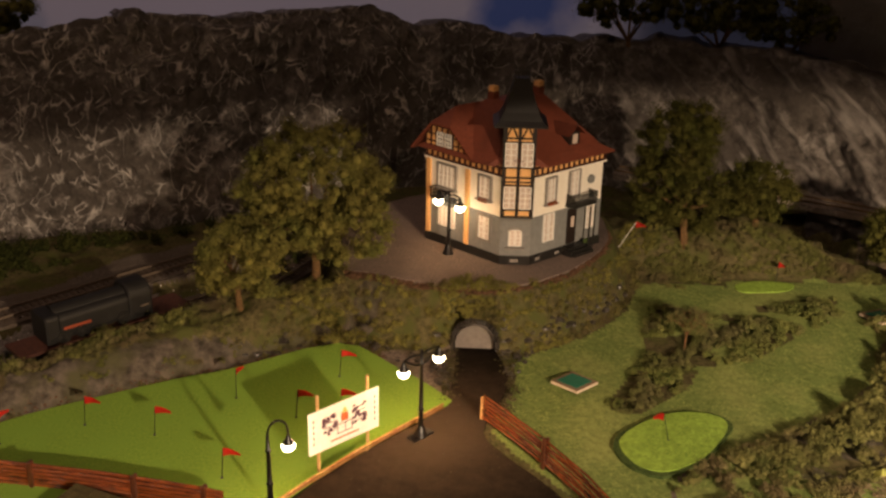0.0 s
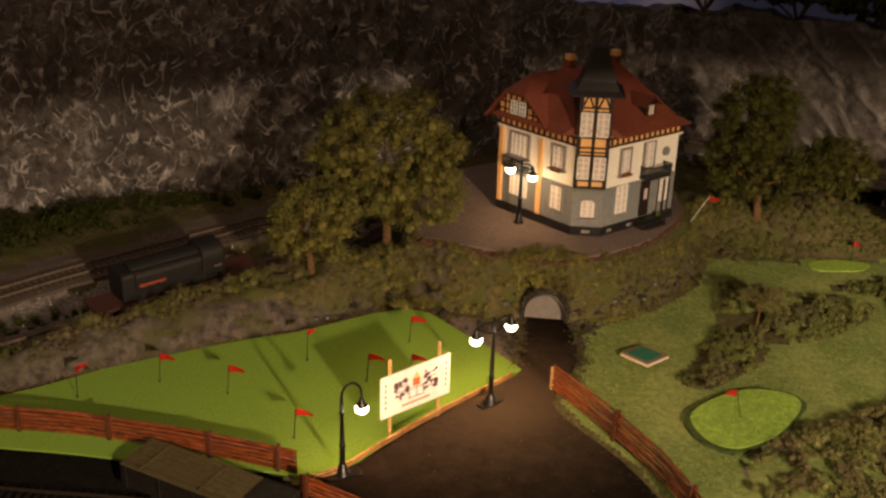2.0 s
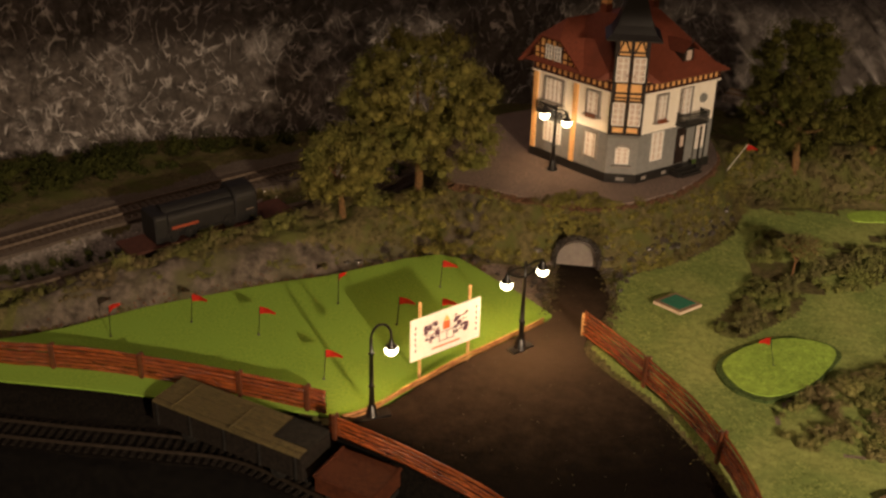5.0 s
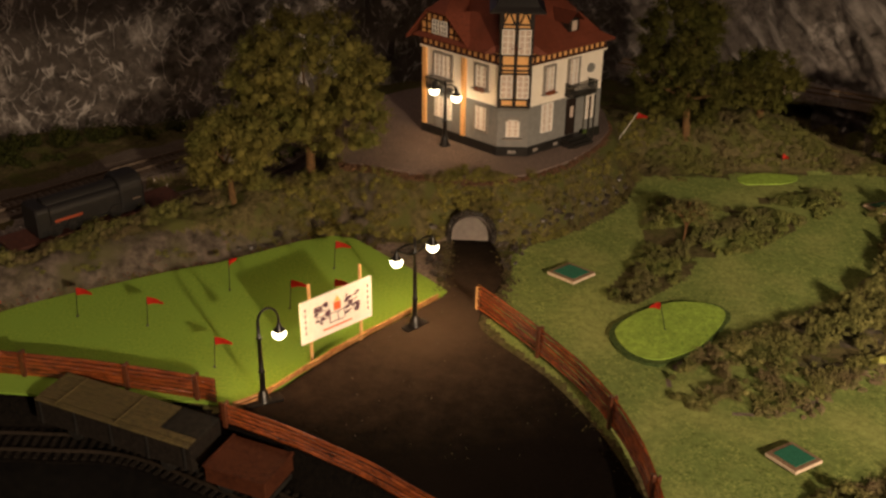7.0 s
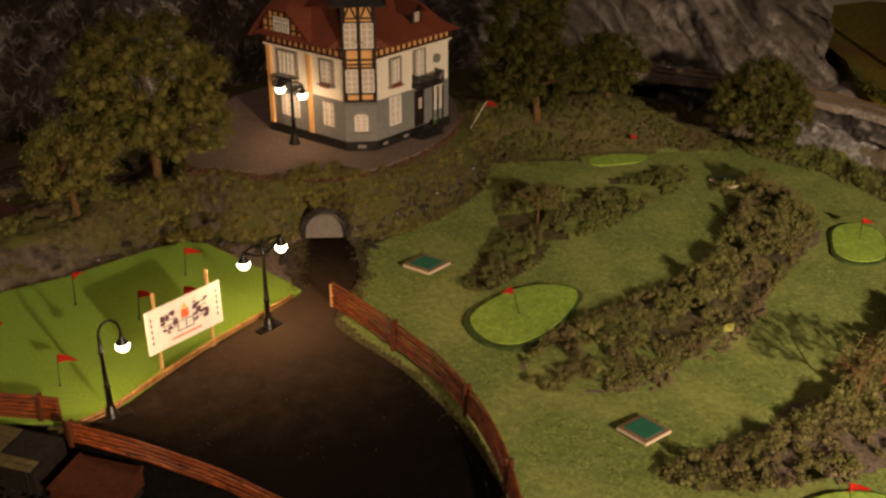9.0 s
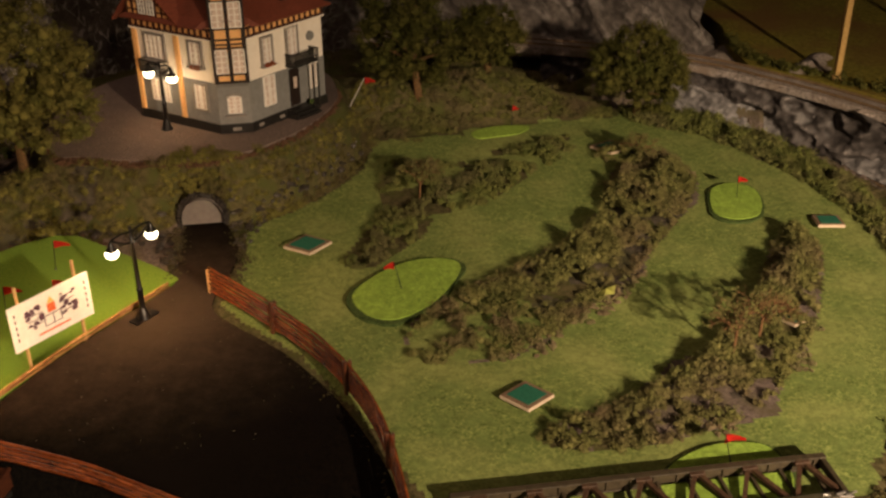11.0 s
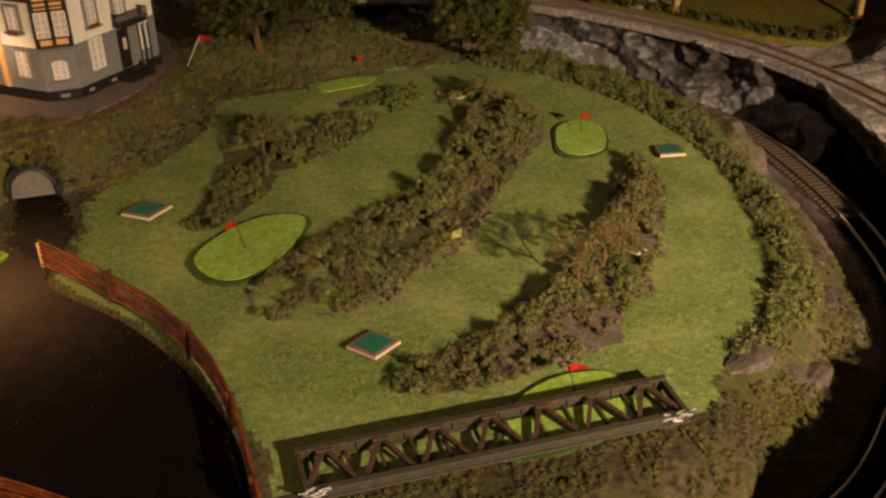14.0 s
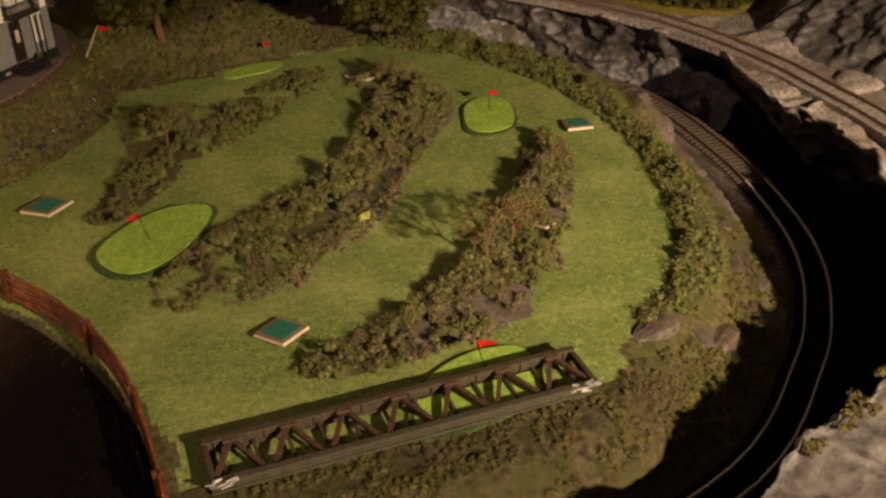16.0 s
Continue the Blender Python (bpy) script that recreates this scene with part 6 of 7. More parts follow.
def bed(name, outline, height, label, seed, material=BUSH, spacing=0.0062, r=(0.0028, 0.0076), per=130, leaf=0.0013, soft=0.014, kind="", tall=None, least=None, flat=0.9, gaps=-1.0):
    """A clumpy hedge over a plan outline."""
    rnd = random.Random(seed)
    poly = smooth_line(outline, 4, True)
    xs, ys = [p[0] for p in poly], [p[1] for p in poly]
    n = int((max(xs) - min(xs)) * (max(ys) - min(ys)) / spacing**2 * 2.2)
    grid, pts = {}, []
    for _ in range(n):
        x, y = rnd.uniform(min(xs), max(xs)), rnd.uniform(min(ys), max(ys))
        c = (int(x / spacing), int(y / spacing))
        if c in grid or not inside(poly, x, y) or noise.noise((x * 52, y * 52, seed + 0.5)) < gaps:
            continue
        grid[c] = 1
        if tall and tall(x, y) < 0.55 and noise.noise((x * 75, y * 75, seed + 3.5)) > 0.10:
            continue
        d = away(poly + poly[:1], x, y)
        w = 0.66 + 1.1 * noise.noise((x * 44, y * 44, seed)) + 0.32 * noise.noise((x * 110, y * 110, seed))
        h = height * min(1.0, d / soft) ** 0.7 * max(0.15, w) * (tall(x, y) if tall else 1.0)
        q = r[0] + (r[1] - r[0]) * rnd.random() ** 1.8
        z = max(gz(x, y), least(x, y)) if least else gz(x, y)
        pts.append((x, y, z + max(0.3 * q, h), q))
        if h > 2.0 * q:
            pts.append((x + rnd.uniform(-1, 1) * 0.003, y + rnd.uniform(-1, 1) * 0.003, z + 0.45 * h, q * 1.15))
    ob = thing(name, label, "hedge", group="flocked hedges and bushes")
    cells = {}
    for p in pts:
        cells.setdefault((round(p[0] / 0.045), round(p[1] / 0.045)), []).append(p)
    for k, some in enumerate(cells.values()):
        foliage("shrub", some, per, leaf, material, ob, seed + 100 * k, core=0.55, squash=flat, shell=(0.45, 1.28))
    return ob


HEDGE = "clumpy olive and brown flocked hedge across the golf course"
FALL = lambda x, y, cx, cy: 1.0 - 0.62 * step(0.002, 0.030, 0.66 * (x - cx) - 0.75 * (y - cy))
bed("hedge", BED_1, 0.0056, HEDGE, 31, gaps=0.04, r=(0.0018, 0.0046), spacing=0.0046, per=90, leaf=0.0012, material=GREENBUSH)
bed("hedge", BED_2, 0.0125, HEDGE, 32, gaps=-0.32, r=(0.0022, 0.0050), spacing=0.0044, per=90, leaf=0.0012, tall=lambda x, y: (0.45 + 0.60 * step(0.77, 0.90, y)) * FALL(x, y, 0.325, 0.870))
bed("hedge", BED_3, 0.0175, HEDGE, 33, gaps=-0.5, r=(0.0022, 0.0052), spacing=0.0044, per=90, leaf=0.0012, tall=lambda x, y: (0.55 + 0.6 * step(0.66, 0.76, y)) * FALL(x, y, 0.392, 0.752))
OUTER = [(0.456, 0.634), (0.496, 0.664), (0.532, 0.720), (0.556, 0.790), (0.570, 0.874), (0.556, 0.985), (0.512, 1.080), (0.455, 1.130), (0.470, 1.165), (0.560, 1.110), (0.602, 1.005), (0.607, 0.912), (0.600, 0.836), (0.582, 0.765), (0.560, 0.700), (0.525, 0.655), (0.480, 0.628)]
SLOPE = [p for p in offset(CURVE, 0.034) if p[0] > 0.42 and 0.53 < p[1] < 0.72]
bed("bank_bushes", SLOPE[::3] + [(x, y) for x, y in offset(CURVE, 0.058) if x > 0.40 and 0.55 < y < 0.72][::-3], 0.0016, "rough moss and scrub on the slope above the curve", 47, material=CUTMOSS, spacing=0.0044, r=(0.0012, 0.0036), leaf=0.0010, flat=0.5, gaps=-0.02)
bed("bank_bushes", [p for p in offset(CURVE, 0.019) if p[0] > 0.42 and 0.51 < p[1] < 0.74][::3] + [(x, y) for x, y in offset(CURVE, 0.040) if x > 0.40 and 0.53 < y < 0.75][::-3], 0.0012, "dark moss hanging over the cutting", 50, material=CUTMOSS, spacing=0.0042, r=(0.0012, 0.0034), leaf=0.0010, flat=0.5, gaps=-0.02)
bed("hedge", OUTER, 0.0095, "low olive-green hedge along the outer edge of the course", 34, material=GREENBUSH, gaps=-0.42, r=(0.0022, 0.0056), spacing=0.0050, per=100)
bed("bank_bushes", [(0.420, 0.592), (0.475, 0.612), (0.525, 0.648), (0.562, 0.695), (0.586, 0.765), (0.597, 0.836), (0.604, 0.84), (0.600, 0.76), (0.584, 0.690), (0.556, 0.642), (0.510, 0.600), (0.455, 0.566), (0.42, 0.560)], 0.0014, "sparse moss on the stony bank above the curve", 44, material=CUTMOSS, spacing=0.0046, r=(0.0012, 0.0036), leaf=0.0010, flat=0.5, gaps=0.0)
bed("bank_bushes", [(0.185, 1.105), (0.215, 1.118), (0.250, 1.116), (0.290, 1.140), (0.300, 1.160), (0.24, 1.165), (0.20, 1.15)], 0.0030, "patchy moss where the course meets the bank", 48, material=MOSS, spacing=0.0058, r=(0.0016, 0.0046), leaf=0.0013, flat=0.6, gaps=0.05)
bed("hedge", [(0.205, 1.138), (0.250, 1.134), (0.285, 1.148), (0.36, 1.152), (0.43, 1.145), (0.44, 1.18), (0.36, 1.205), (0.24, 1.20)], 0.0050, "low mossy bank along the back of the course", 35, material=MOSS, spacing=0.0050, r=(0.0024, 0.0050), flat=0.6)
bed("bank_bushes", [(0.070, 0.975), (0.10, 0.975), (0.140, 1.008), (0.176, 1.058), (0.194, 1.105), (0.205, 1.150), (0.225, 1.185), (0.20, 1.19), (0.180, 1.160), (0.178, 1.12), (0.160, 1.070), (0.123, 1.022), (0.085, 0.996)], 0.0050, "rough flocked moss on the bank below the villa", 36, material=BANKMOSS, spacing=0.0050, r=(0.0018, 0.0058), leaf=0.0013, flat=0.7, gaps=-0.35)
bed("bank_bushes", [(-0.125, 0.985), (-0.09, 0.966), (-0.05, 0.976), (0.0, 0.968), (0.022, 0.972), (0.028, 1.0), (0.0, 0.993), (-0.046, 1.006), (-0.075, 1.018), (-0.11, 1.020)], 0.0075, "rough flocked bushes on the bank beside the tunnel", 37, material=BANKMOSS, r=(0.0024, 0.0070))
bed("bank_bushes", [(0.016, 1.002), (0.018, 0.975), (0.030, 0.971), (0.062, 0.971), (0.074, 0.976), (0.080, 0.998), (0.060, 1.002), (0.04, 1.002)], 0.003, "moss and bushes above the tunnel arch", 38, material=BANKMOSS, r=(0.0016, 0.0042), spacing=0.0036, least=lambda x, y: 0.0285 - 0.9 * max(0.0, abs(x - 0.0455) - 0.012) + 0.8 * (y - 0.971))
bed("bank_bushes", [(-0.40, 0.80), (-0.34, 0.826), (-0.285, 0.862), (-0.25, 0.885), (-0.20, 0.935), (-0.15, 0.975), (-0.12, 0.992), (-0.115, 1.012), (-0.16, 0.995), (-0.215, 0.95), (-0.27, 0.897), (-0.32, 0.856), (-0.39, 0.82)], 0.0080, "olive scrub along the ridge beside the railway", 39, material=MOSS, r=(0.0030, 0.0080))
bed("bank_bushes", [(-0.36, 0.800), (-0.27, 0.856), (-0.19, 0.908), (-0.12, 0.945), (-0.075, 0.976), (-0.12, 0.985), (-0.2, 0.935), (-0.28, 0.882), (-0.37, 0.824)], 0.0018, "patchy moss on the stony bank above the practice lawn", 45, material=MOSS, spacing=0.0044, r=(0.0012, 0.0040), leaf=0.0010, flat=0.5, gaps=0.14)
bed("hedge", [(0.394, 1.047), (0.425, 1.040), (0.442, 1.066), (0.425, 1.074), (0.400, 1.060)], 0.0110, "small bush in front of the far tee", 46, soft=0.008)
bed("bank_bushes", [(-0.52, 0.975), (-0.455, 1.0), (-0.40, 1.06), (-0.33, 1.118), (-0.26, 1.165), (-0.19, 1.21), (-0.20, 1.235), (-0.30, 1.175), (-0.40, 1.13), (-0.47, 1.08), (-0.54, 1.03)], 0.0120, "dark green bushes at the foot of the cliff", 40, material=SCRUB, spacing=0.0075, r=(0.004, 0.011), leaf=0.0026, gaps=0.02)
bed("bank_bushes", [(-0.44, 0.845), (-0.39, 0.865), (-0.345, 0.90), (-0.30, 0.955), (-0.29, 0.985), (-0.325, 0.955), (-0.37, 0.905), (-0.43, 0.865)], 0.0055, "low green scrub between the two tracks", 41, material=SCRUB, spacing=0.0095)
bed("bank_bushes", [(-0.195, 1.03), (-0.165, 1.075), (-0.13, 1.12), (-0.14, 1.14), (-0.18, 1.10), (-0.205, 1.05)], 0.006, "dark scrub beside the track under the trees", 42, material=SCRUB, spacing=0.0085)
bed("bank_bushes", [(0.20, 0.582), (0.30, 0.583), (0.395, 0.583), (0.44, 0.588), (0.48, 0.600), (0.44, 0.556), (0.38, 0.532), (0.28, 0.520), (0.18, 0.53)], 0.0008, "mossy scrub on the slope below the steel bridge", 43, material=CUTMOSS, spacing=0.0042, r=(0.0012, 0.0030), leaf=0.0010, flat=0.3, gaps=-0.10)

bed("bank_bushes", [(0.427, 0.476), (0.457, 0.489), (0.492, 0.500), (0.532, 0.514), (0.572, 0.531), (0.577, 0.520), (0.542, 0.500), (0.502, 0.486), (0.462, 0.475), (0.434, 0.465)], 0.0012, "brown and green moss on the edge of the front rock", 58, material=CUTMOSS, spacing=0.0038, r=(0.0010, 0.0032), leaf=0.0010, flat=0.5, gaps=0.02, least=lambda x, y: 0.0265 + 0.13 * max(0.0, x - 0.510))


STRAW = mat("dry_straw_flock", (0.130, 0.100, 0.058), (0.270, 0.210, 0.130), 90, 0.95, 0, c3=(0.150, 0.150, 0.060), big=30, spec=0.1, island=0.2)
for seed, outline in ((55, [(0.232, 0.738), (0.275, 0.750), (0.335, 0.795), (0.372, 0.838), (0.366, 0.846), (0.325, 0.806), (0.268, 0.762), (0.236, 0.750)]), (56, [(0.330, 0.643), (0.392, 0.660), (0.440, 0.705), (0.470, 0.748), (0.462, 0.754), (0.428, 0.716), (0.385, 0.676), (0.332, 0.655)]), (57, [(0.392, 0.930), (0.440, 0.962), (0.470, 1.000), (0.462, 1.006), (0.430, 0.970), (0.392, 0.942)])):
    bed("bank_bushes", outline, 0.0012, "dry straw-coloured tufts along the edge of a hedge", seed, material=STRAW, spacing=0.0042, r=(0.0010, 0.0028), leaf=0.0011, flat=0.5, gaps=0.02, soft=0.006)


# small bare trees among the hedges
def bare_tree(at, height, label, seed, twig=0.5):
    t = thing("bare_tree", label, "tree", Matrix.Translation(at), group="small bare trees")
    rnd = random.Random(seed)
    bm = bmesh.new()
    tips = []

    def grow(p, d, L, r, n):
        q = p + d * L
        rod(bm, p, q, r, r * 0.7, 5)
        if n == 0:
            tips.append(q)
            return
        for _ in range(4 if n > 3 else 3 if n > 1 else 2):
            e = (d + Vector((rnd.uniform(-1, 1), rnd.uniform(-1, 1), rnd.uniform(-0.55, 0.35))) * 1.05).normalized()
            grow(q, e, L * rnd.uniform(0.55, 0.8), r * 0.62, n - 1)

    grow(Vector((0, 0, -0.003)), Vector((0.05, 0, 1)).normalized(), height * 0.30, 0.0010, 5)
    part("trunk", bm, mat_twig, t, "thin brown branches")
    foliage("sparse_leaves", [(*q, 0.0018) for q in tips if rnd.random() < twig], 7, 0.0013, BUSH, t, seed, core=0.2)
    return t


mat_twig = mat("orange_brown_twig", (0.085, 0.042, 0.017), (0.19, 0.10, 0.040), 500, 0.8, 0.3, 0.0002)
bare_tree((0.3925, 0.7230, gz(0.3925, 0.723) + 0.008), 0.056, "small half-bare brown tree growing out of the hedge", 51)
bare_tree((0.4180, 0.7400, gz(0.418, 0.740) + 0.008), 0.050, "small twiggy brown shrub in the hedge", 52, 0.35)
bare_tree((0.2240, 0.9900, gz(0.224, 0.99) + 0.004), 0.048, "small twiggy brown shrub sprawling over the hedge", 53, 1.0)
bare_tree((0.4300, 1.0350, gz(0.43, 1.035) + 0.005), 0.036, "small twiggy shrub by the far tee", 54, 0.6)


# ---- rolling stock ----
def wheels(parent, xs, z, r=0.0055):
    for x in xs:
        bm = bmesh.new()
        rod(bm, (x, -0.0105, z), (x, 0.0105, z), 0.0012, seg=8)
        for s in (-1, 1):
            rod(bm, (x, s * 0.0080, z), (x, s * 0.0098, z), r, r * 0.96, 18)
            rod(bm, (x, s * 0.0074, z), (x, s * 0.0082, z), r * 1.12, r * 1.12, 18)
        part("wheelset", bm, BLACK, parent, "black spoked wheelset", False)


def tank_wagon():
    DARK = mat("dark_grey_tank", (0.003, 0.003, 0.003), (0.008, 0.0078, 0.0075), 200, 0.55, 0.3, 0.0002, spec=0.4)
    RUST = mat("rust_red_frame", (0.034, 0.011, 0.007), (0.066, 0.022, 0.013), 300, 0.75, 0.4, 0.0003)
    ORANGE = mat("orange_stripe", (0.20, 0.038, 0.014), (0.26, 0.050, 0.018), 200, 0.6, 0.05, 0.0001)
    w = thing("tank_wagon", "dark boxy tank load with orange stripe on a rust-red flat wagon", "railway wagon", pose(-0.2680, 0.9375, 0.0112, 0, 0, 46.5))
    f = part("underframe", box(bmesh.new(), (0.008, 0, 0.0085), (0.146, 0.0230, 0.0030), bevel=0.0004), BLACK, w, "black underframe")
    part("deck", box(bmesh.new(), (0.008, 0, 0.0116), (0.1500, 0.0310, 0.0026), bevel=0.0004), RUST, w, "rust-red plank deck")
    for s in (-1, 1):
        for y in (-0.0085, 0.0085):
            bm = bmesh.new()
            rod(bm, (0.008 + s * 0.073, y, 0.0085), (0.008 + s * 0.0775, y, 0.0085), 0.0010, seg=8)
            rod(bm, (0.008 + s * 0.0775, y, 0.0085), (0.008 + s * 0.0785, y, 0.0085), 0.0026, seg=10)
            part("buffer", bm, BLACK, f)

    def shell(x0, x1, half, low, high, rnd_r):
        """A box with rounded shoulders."""
        bm = bmesh.new()
        arc = [(half - rnd_r + rnd_r * math.cos(a), high - rnd_r + rnd_r * math.sin(a)) for a in np.linspace(0, math.pi / 2, 7)]
        sec = [(half, low)] + arc + [(-y, z) for y, z in arc[::-1]] + [(-half, low)]
        rows = [[bm.verts.new((x, y * k, low + (z - low) * k)) for y, z in sec] for x, k in ((x0, 0.95), (x0 + 0.0015, 1.0), (x1 - 0.0015, 1.0), (x1, 0.95))]
        for a, b in zip(rows, rows[1:]):
            for k in range(len(sec) - 1):
                bm.faces.new((a[k], a[k + 1], b[k + 1], b[k]))
        bm.faces.new(rows[0])
        bm.faces.new(rows[-1][::-1])
        bmesh.ops.recalc_face_normals(bm, faces=bm.faces)
        return bm

    tank = part("tank", shell(-0.0330, 0.0280, 0.0128, 0.0180, 0.0375, 0.0060), DARK, w, "dark boxy tank with rounded shoulders")
    part("boiler", rod(bmesh.new(), (-0.034, 0, 0.0330), (0.028, 0, 0.0330), 0.0088, seg=20), DARK, tank)
    part("running_board", box(bmesh.new(), (-0.002, 0, 0.0182), (0.0800, 0.0290, 0.0014), bevel=0.0003), DARK, w)
    part("end_housing", shell(-0.0440, -0.0320, 0.0138, 0.0150, 0.0385, 0.0040), DARK, w, "dark boxy end housing")
    cab = part("cabin", shell(0.0270, 0.0475, 0.0145, 0.0150, 0.0450, 0.0110), DARK, w, "dark rounded brakeman's cabin")
    part("cabin_mark", box(bmesh.new(), (0.0475, -0.004, 0.034), (0.0006, 0.0060, 0.0040)), ORANGE, cab)
    part("cabin_plate", box(bmesh.new(), (0.0400, -0.0147, 0.0250), (0.0070, 0.0006, 0.0012)), RAILM, cab)
    part("stripe", box(bmesh.new(), (-0.0180, -0.0130, 0.0250), (0.0230, 0.0008, 0.0022)), ORANGE, tank, "orange stripe")
    for x in (-0.030, -0.014, 0.0215):
        for s in (-1, 1):
            bm = bmesh.new()
            rod(bm, (x, s * 0.0118, 0.0185), (x, s * 0.0142, 0.0185), 0.0058, 0.0056, 20)
            rod(bm, (x, s * 0.0142, 0.0185), (x, s * 0.0150, 0.0185), 0.0018, 0.0014, 10)
            part("disc_wheel", bm, BLACK, w, "black glossy disc wheel")
    wheels(w, (-0.052, -0.034, 0.048, 0.066), 0.0050, 0.0045)
    return w


tank_wagon()


def open_wagon():
    PLANK = mat("olive_wood_plank", (0.034, 0.027, 0.009), (0.085, 0.068, 0.024), 260, 0.7, 0.5, 0.0004, c3=(0.060, 0.046, 0.017), big=60)
    TARP = mat("dark_grey_sheet", (0.007, 0.007, 0.006), (0.016, 0.015, 0.013), 300, 0.9, 0.4, 0.0004, spec=0.1)
    w = thing("goods_wagon", "olive planked goods wagon with a dark grey end sheet", "railway wagon", pose(-0.1590, 0.7062, -0.0193, 0, 0, -20.4), group="front goods wagons")
    # The side wears the wood colour darkened for shade.
    part("body", box(bmesh.new(), (0, 0, 0.0205), (0.1200, 0.0305, 0.0180), bevel=0.0006), SHADEWOOD, w, "dark wooden side")
    part("underframe", box(bmesh.new(), (0, 0, 0.0100), (0.1220, 0.0230, 0.0030)), BLACK, w)
    for k in range(7):
        far = k > 1
        part("roof_plank", box(bmesh.new(), (-0.0140 if far else -0.0005, -0.0137 + k * 0.00457, 0.0300 - 0.0008 * (k == 0)), (0.0900 if far else 0.1170, 0.0042, 0.0014), bevel=0.0003), PLANK, w)
    part("end_sheet", box(bmesh.new(), (0.0455, 0.0046, 0.0302), (0.0270, 0.0220, 0.0016), bevel=0.0004), TARP, w, "dark grey sheet over one end")
    for x in (-0.042, 0.004):
        part("batten", box(bmesh.new(), (x, 0, 0.0310), (0.0012, 0.0305, 0.0008)), PLANK, w)
    for k in range(5):
        for s in (-1, 1):
            part("stake", box(bmesh.new(), (-0.055 + k * 0.0275, s * 0.0158, 0.0205), (0.0014, 0.0008, 0.0170)), BLACK, w)
    wheels(w, (-0.036, 0.036), 0.0062)
    RUST = mat("rust_red_deck", (0.026, 0.008, 0.004), (0.056, 0.017, 0.007), 300, 0.8, 0.4, 0.0003, c3=(0.05, 0.015, 0.007), big=60, spec=0.1)
    r = thing("goods_wagon", "short rust-red covered goods wagon behind the olive one", "railway wagon", pose(-0.0740, 0.6715, -0.0193, 0, 0, -20.0), group="front goods wagons")
    part("body", box(bmesh.new(), (0, 0, 0.0165), (0.0420, 0.0310, 0.0110), bevel=0.0006), RUST, r, "rust-red side")
    part("deck", box(bmesh.new(), (0, 0, 0.0228), (0.0430, 0.0325, 0.0016), bevel=0.0004), RUST, r, "rust-red smooth top")
    for s in (-1, 1):
        part("edge_strip", box(bmesh.new(), (s * 0.0205, 0, 0.0239), (0.0016, 0.0325, 0.0010)), RUST, r)
    part("underframe", box(bmesh.new(), (0, 0, 0.0100), (0.0440, 0.0230, 0.0030)), BLACK, r)
    wheels(r, (-0.012, 0.012), 0.0062)
    return w


open_wagon()

# ---- distance, field and room ----
FIELD = mat("olive_field_grass", (0.085, 0.074, 0.013), (0.190, 0.162, 0.028), 200, 0.95, 0.6, 0.0012, c3=(0.120, 0.070, 0.022), big=8, spec=0.1)
sheet("ledge_bed", [(0.20, 1.43), (0.45, 1.30), (0.565, 1.225), (0.640, 1.135), (0.690, 1.055), (0.722, 0.96), (0.732, 0.86), (0.735, 0.62), (0.78, 0.62), (0.80, 0.80), (0.79, 0.98), (0.72, 1.06), (0.64, 1.17), (0.54, 1.28), (0.38, 1.42)], 0.0235, LEDGEM, "brown gravel bed along the rock ledge", "track bed", thick=0.02)
sheet("field", [(0.62, 1.32), (0.600, 1.250), (0.596, 1.190), (0.640, 1.136), (0.680, 1.080), (0.712, 1.038), (0.755, 1.004), (0.82, 1.03), (1.60, 1.00), (1.60, 2.10), (0.64, 2.10), (0.62, 1.40)], 0.0310, FIELD, "brownish green meadow beyond the ledge track", "field", thick=0.03)
rnd = random.Random(9)
foliage("field_hedge", [(x + rnd.uniform(-0.006, 0.006), y + rnd.uniform(-0.006, 0.006), 0.031 + rnd.uniform(0, 0.004), rnd.uniform(0.003, 0.0075)) for x, y in smooth_line([(0.612, 1.275), (0.606, 1.222), (0.618, 1.184), (0.654, 1.138), (0.693, 1.084), (0.726, 1.042), (0.765, 1.014), (0.81, 1.04)], 16)], 60, 0.0024, LEAF2, None, 61)
tagged(bpy.data.objects["field_hedge"], "dark green bushes along the meadow edge", "hedge")
POSTM = mat("ochre_post_wood", (0.30, 0.19, 0.06), (0.44, 0.29, 0.10), 300, 0.7, 0.3, 0.0002)
for x, y, z in ((0.664, 1.131, 0.14), (0.816, 1.045, 0.12)):
    p = thing("post", "tall ochre wooden post at the meadow edge", "post", pose(x, y, 0.030), group="meadow posts")
    part("shaft", box(bmesh.new(), (0, 0, z / 2), (0.006, 0.006, z), bevel=0.0006), POSTM, p)
    part("base", box(bmesh.new(), (0, 0, 0.003), (0.012, 0.012, 0.006), bevel=0.001), POSTM, p)
# pale boulder at the end of the stony slope
bm = bmesh.new()
ball(bm, (0, 0, 0), 0.0085, (1.0, 0.9, 1.0), 3)
for v in bm.verts:
    v.co *= 1 + 0.35 * noise.noise(v.co * 160)
o = finish("boulder", bm, ROCK2, None, smooth=True)
o.location = (0.683, 0.927, -0.020)
tagged(o, "pale rounded boulder beside the lower track", "boulder")
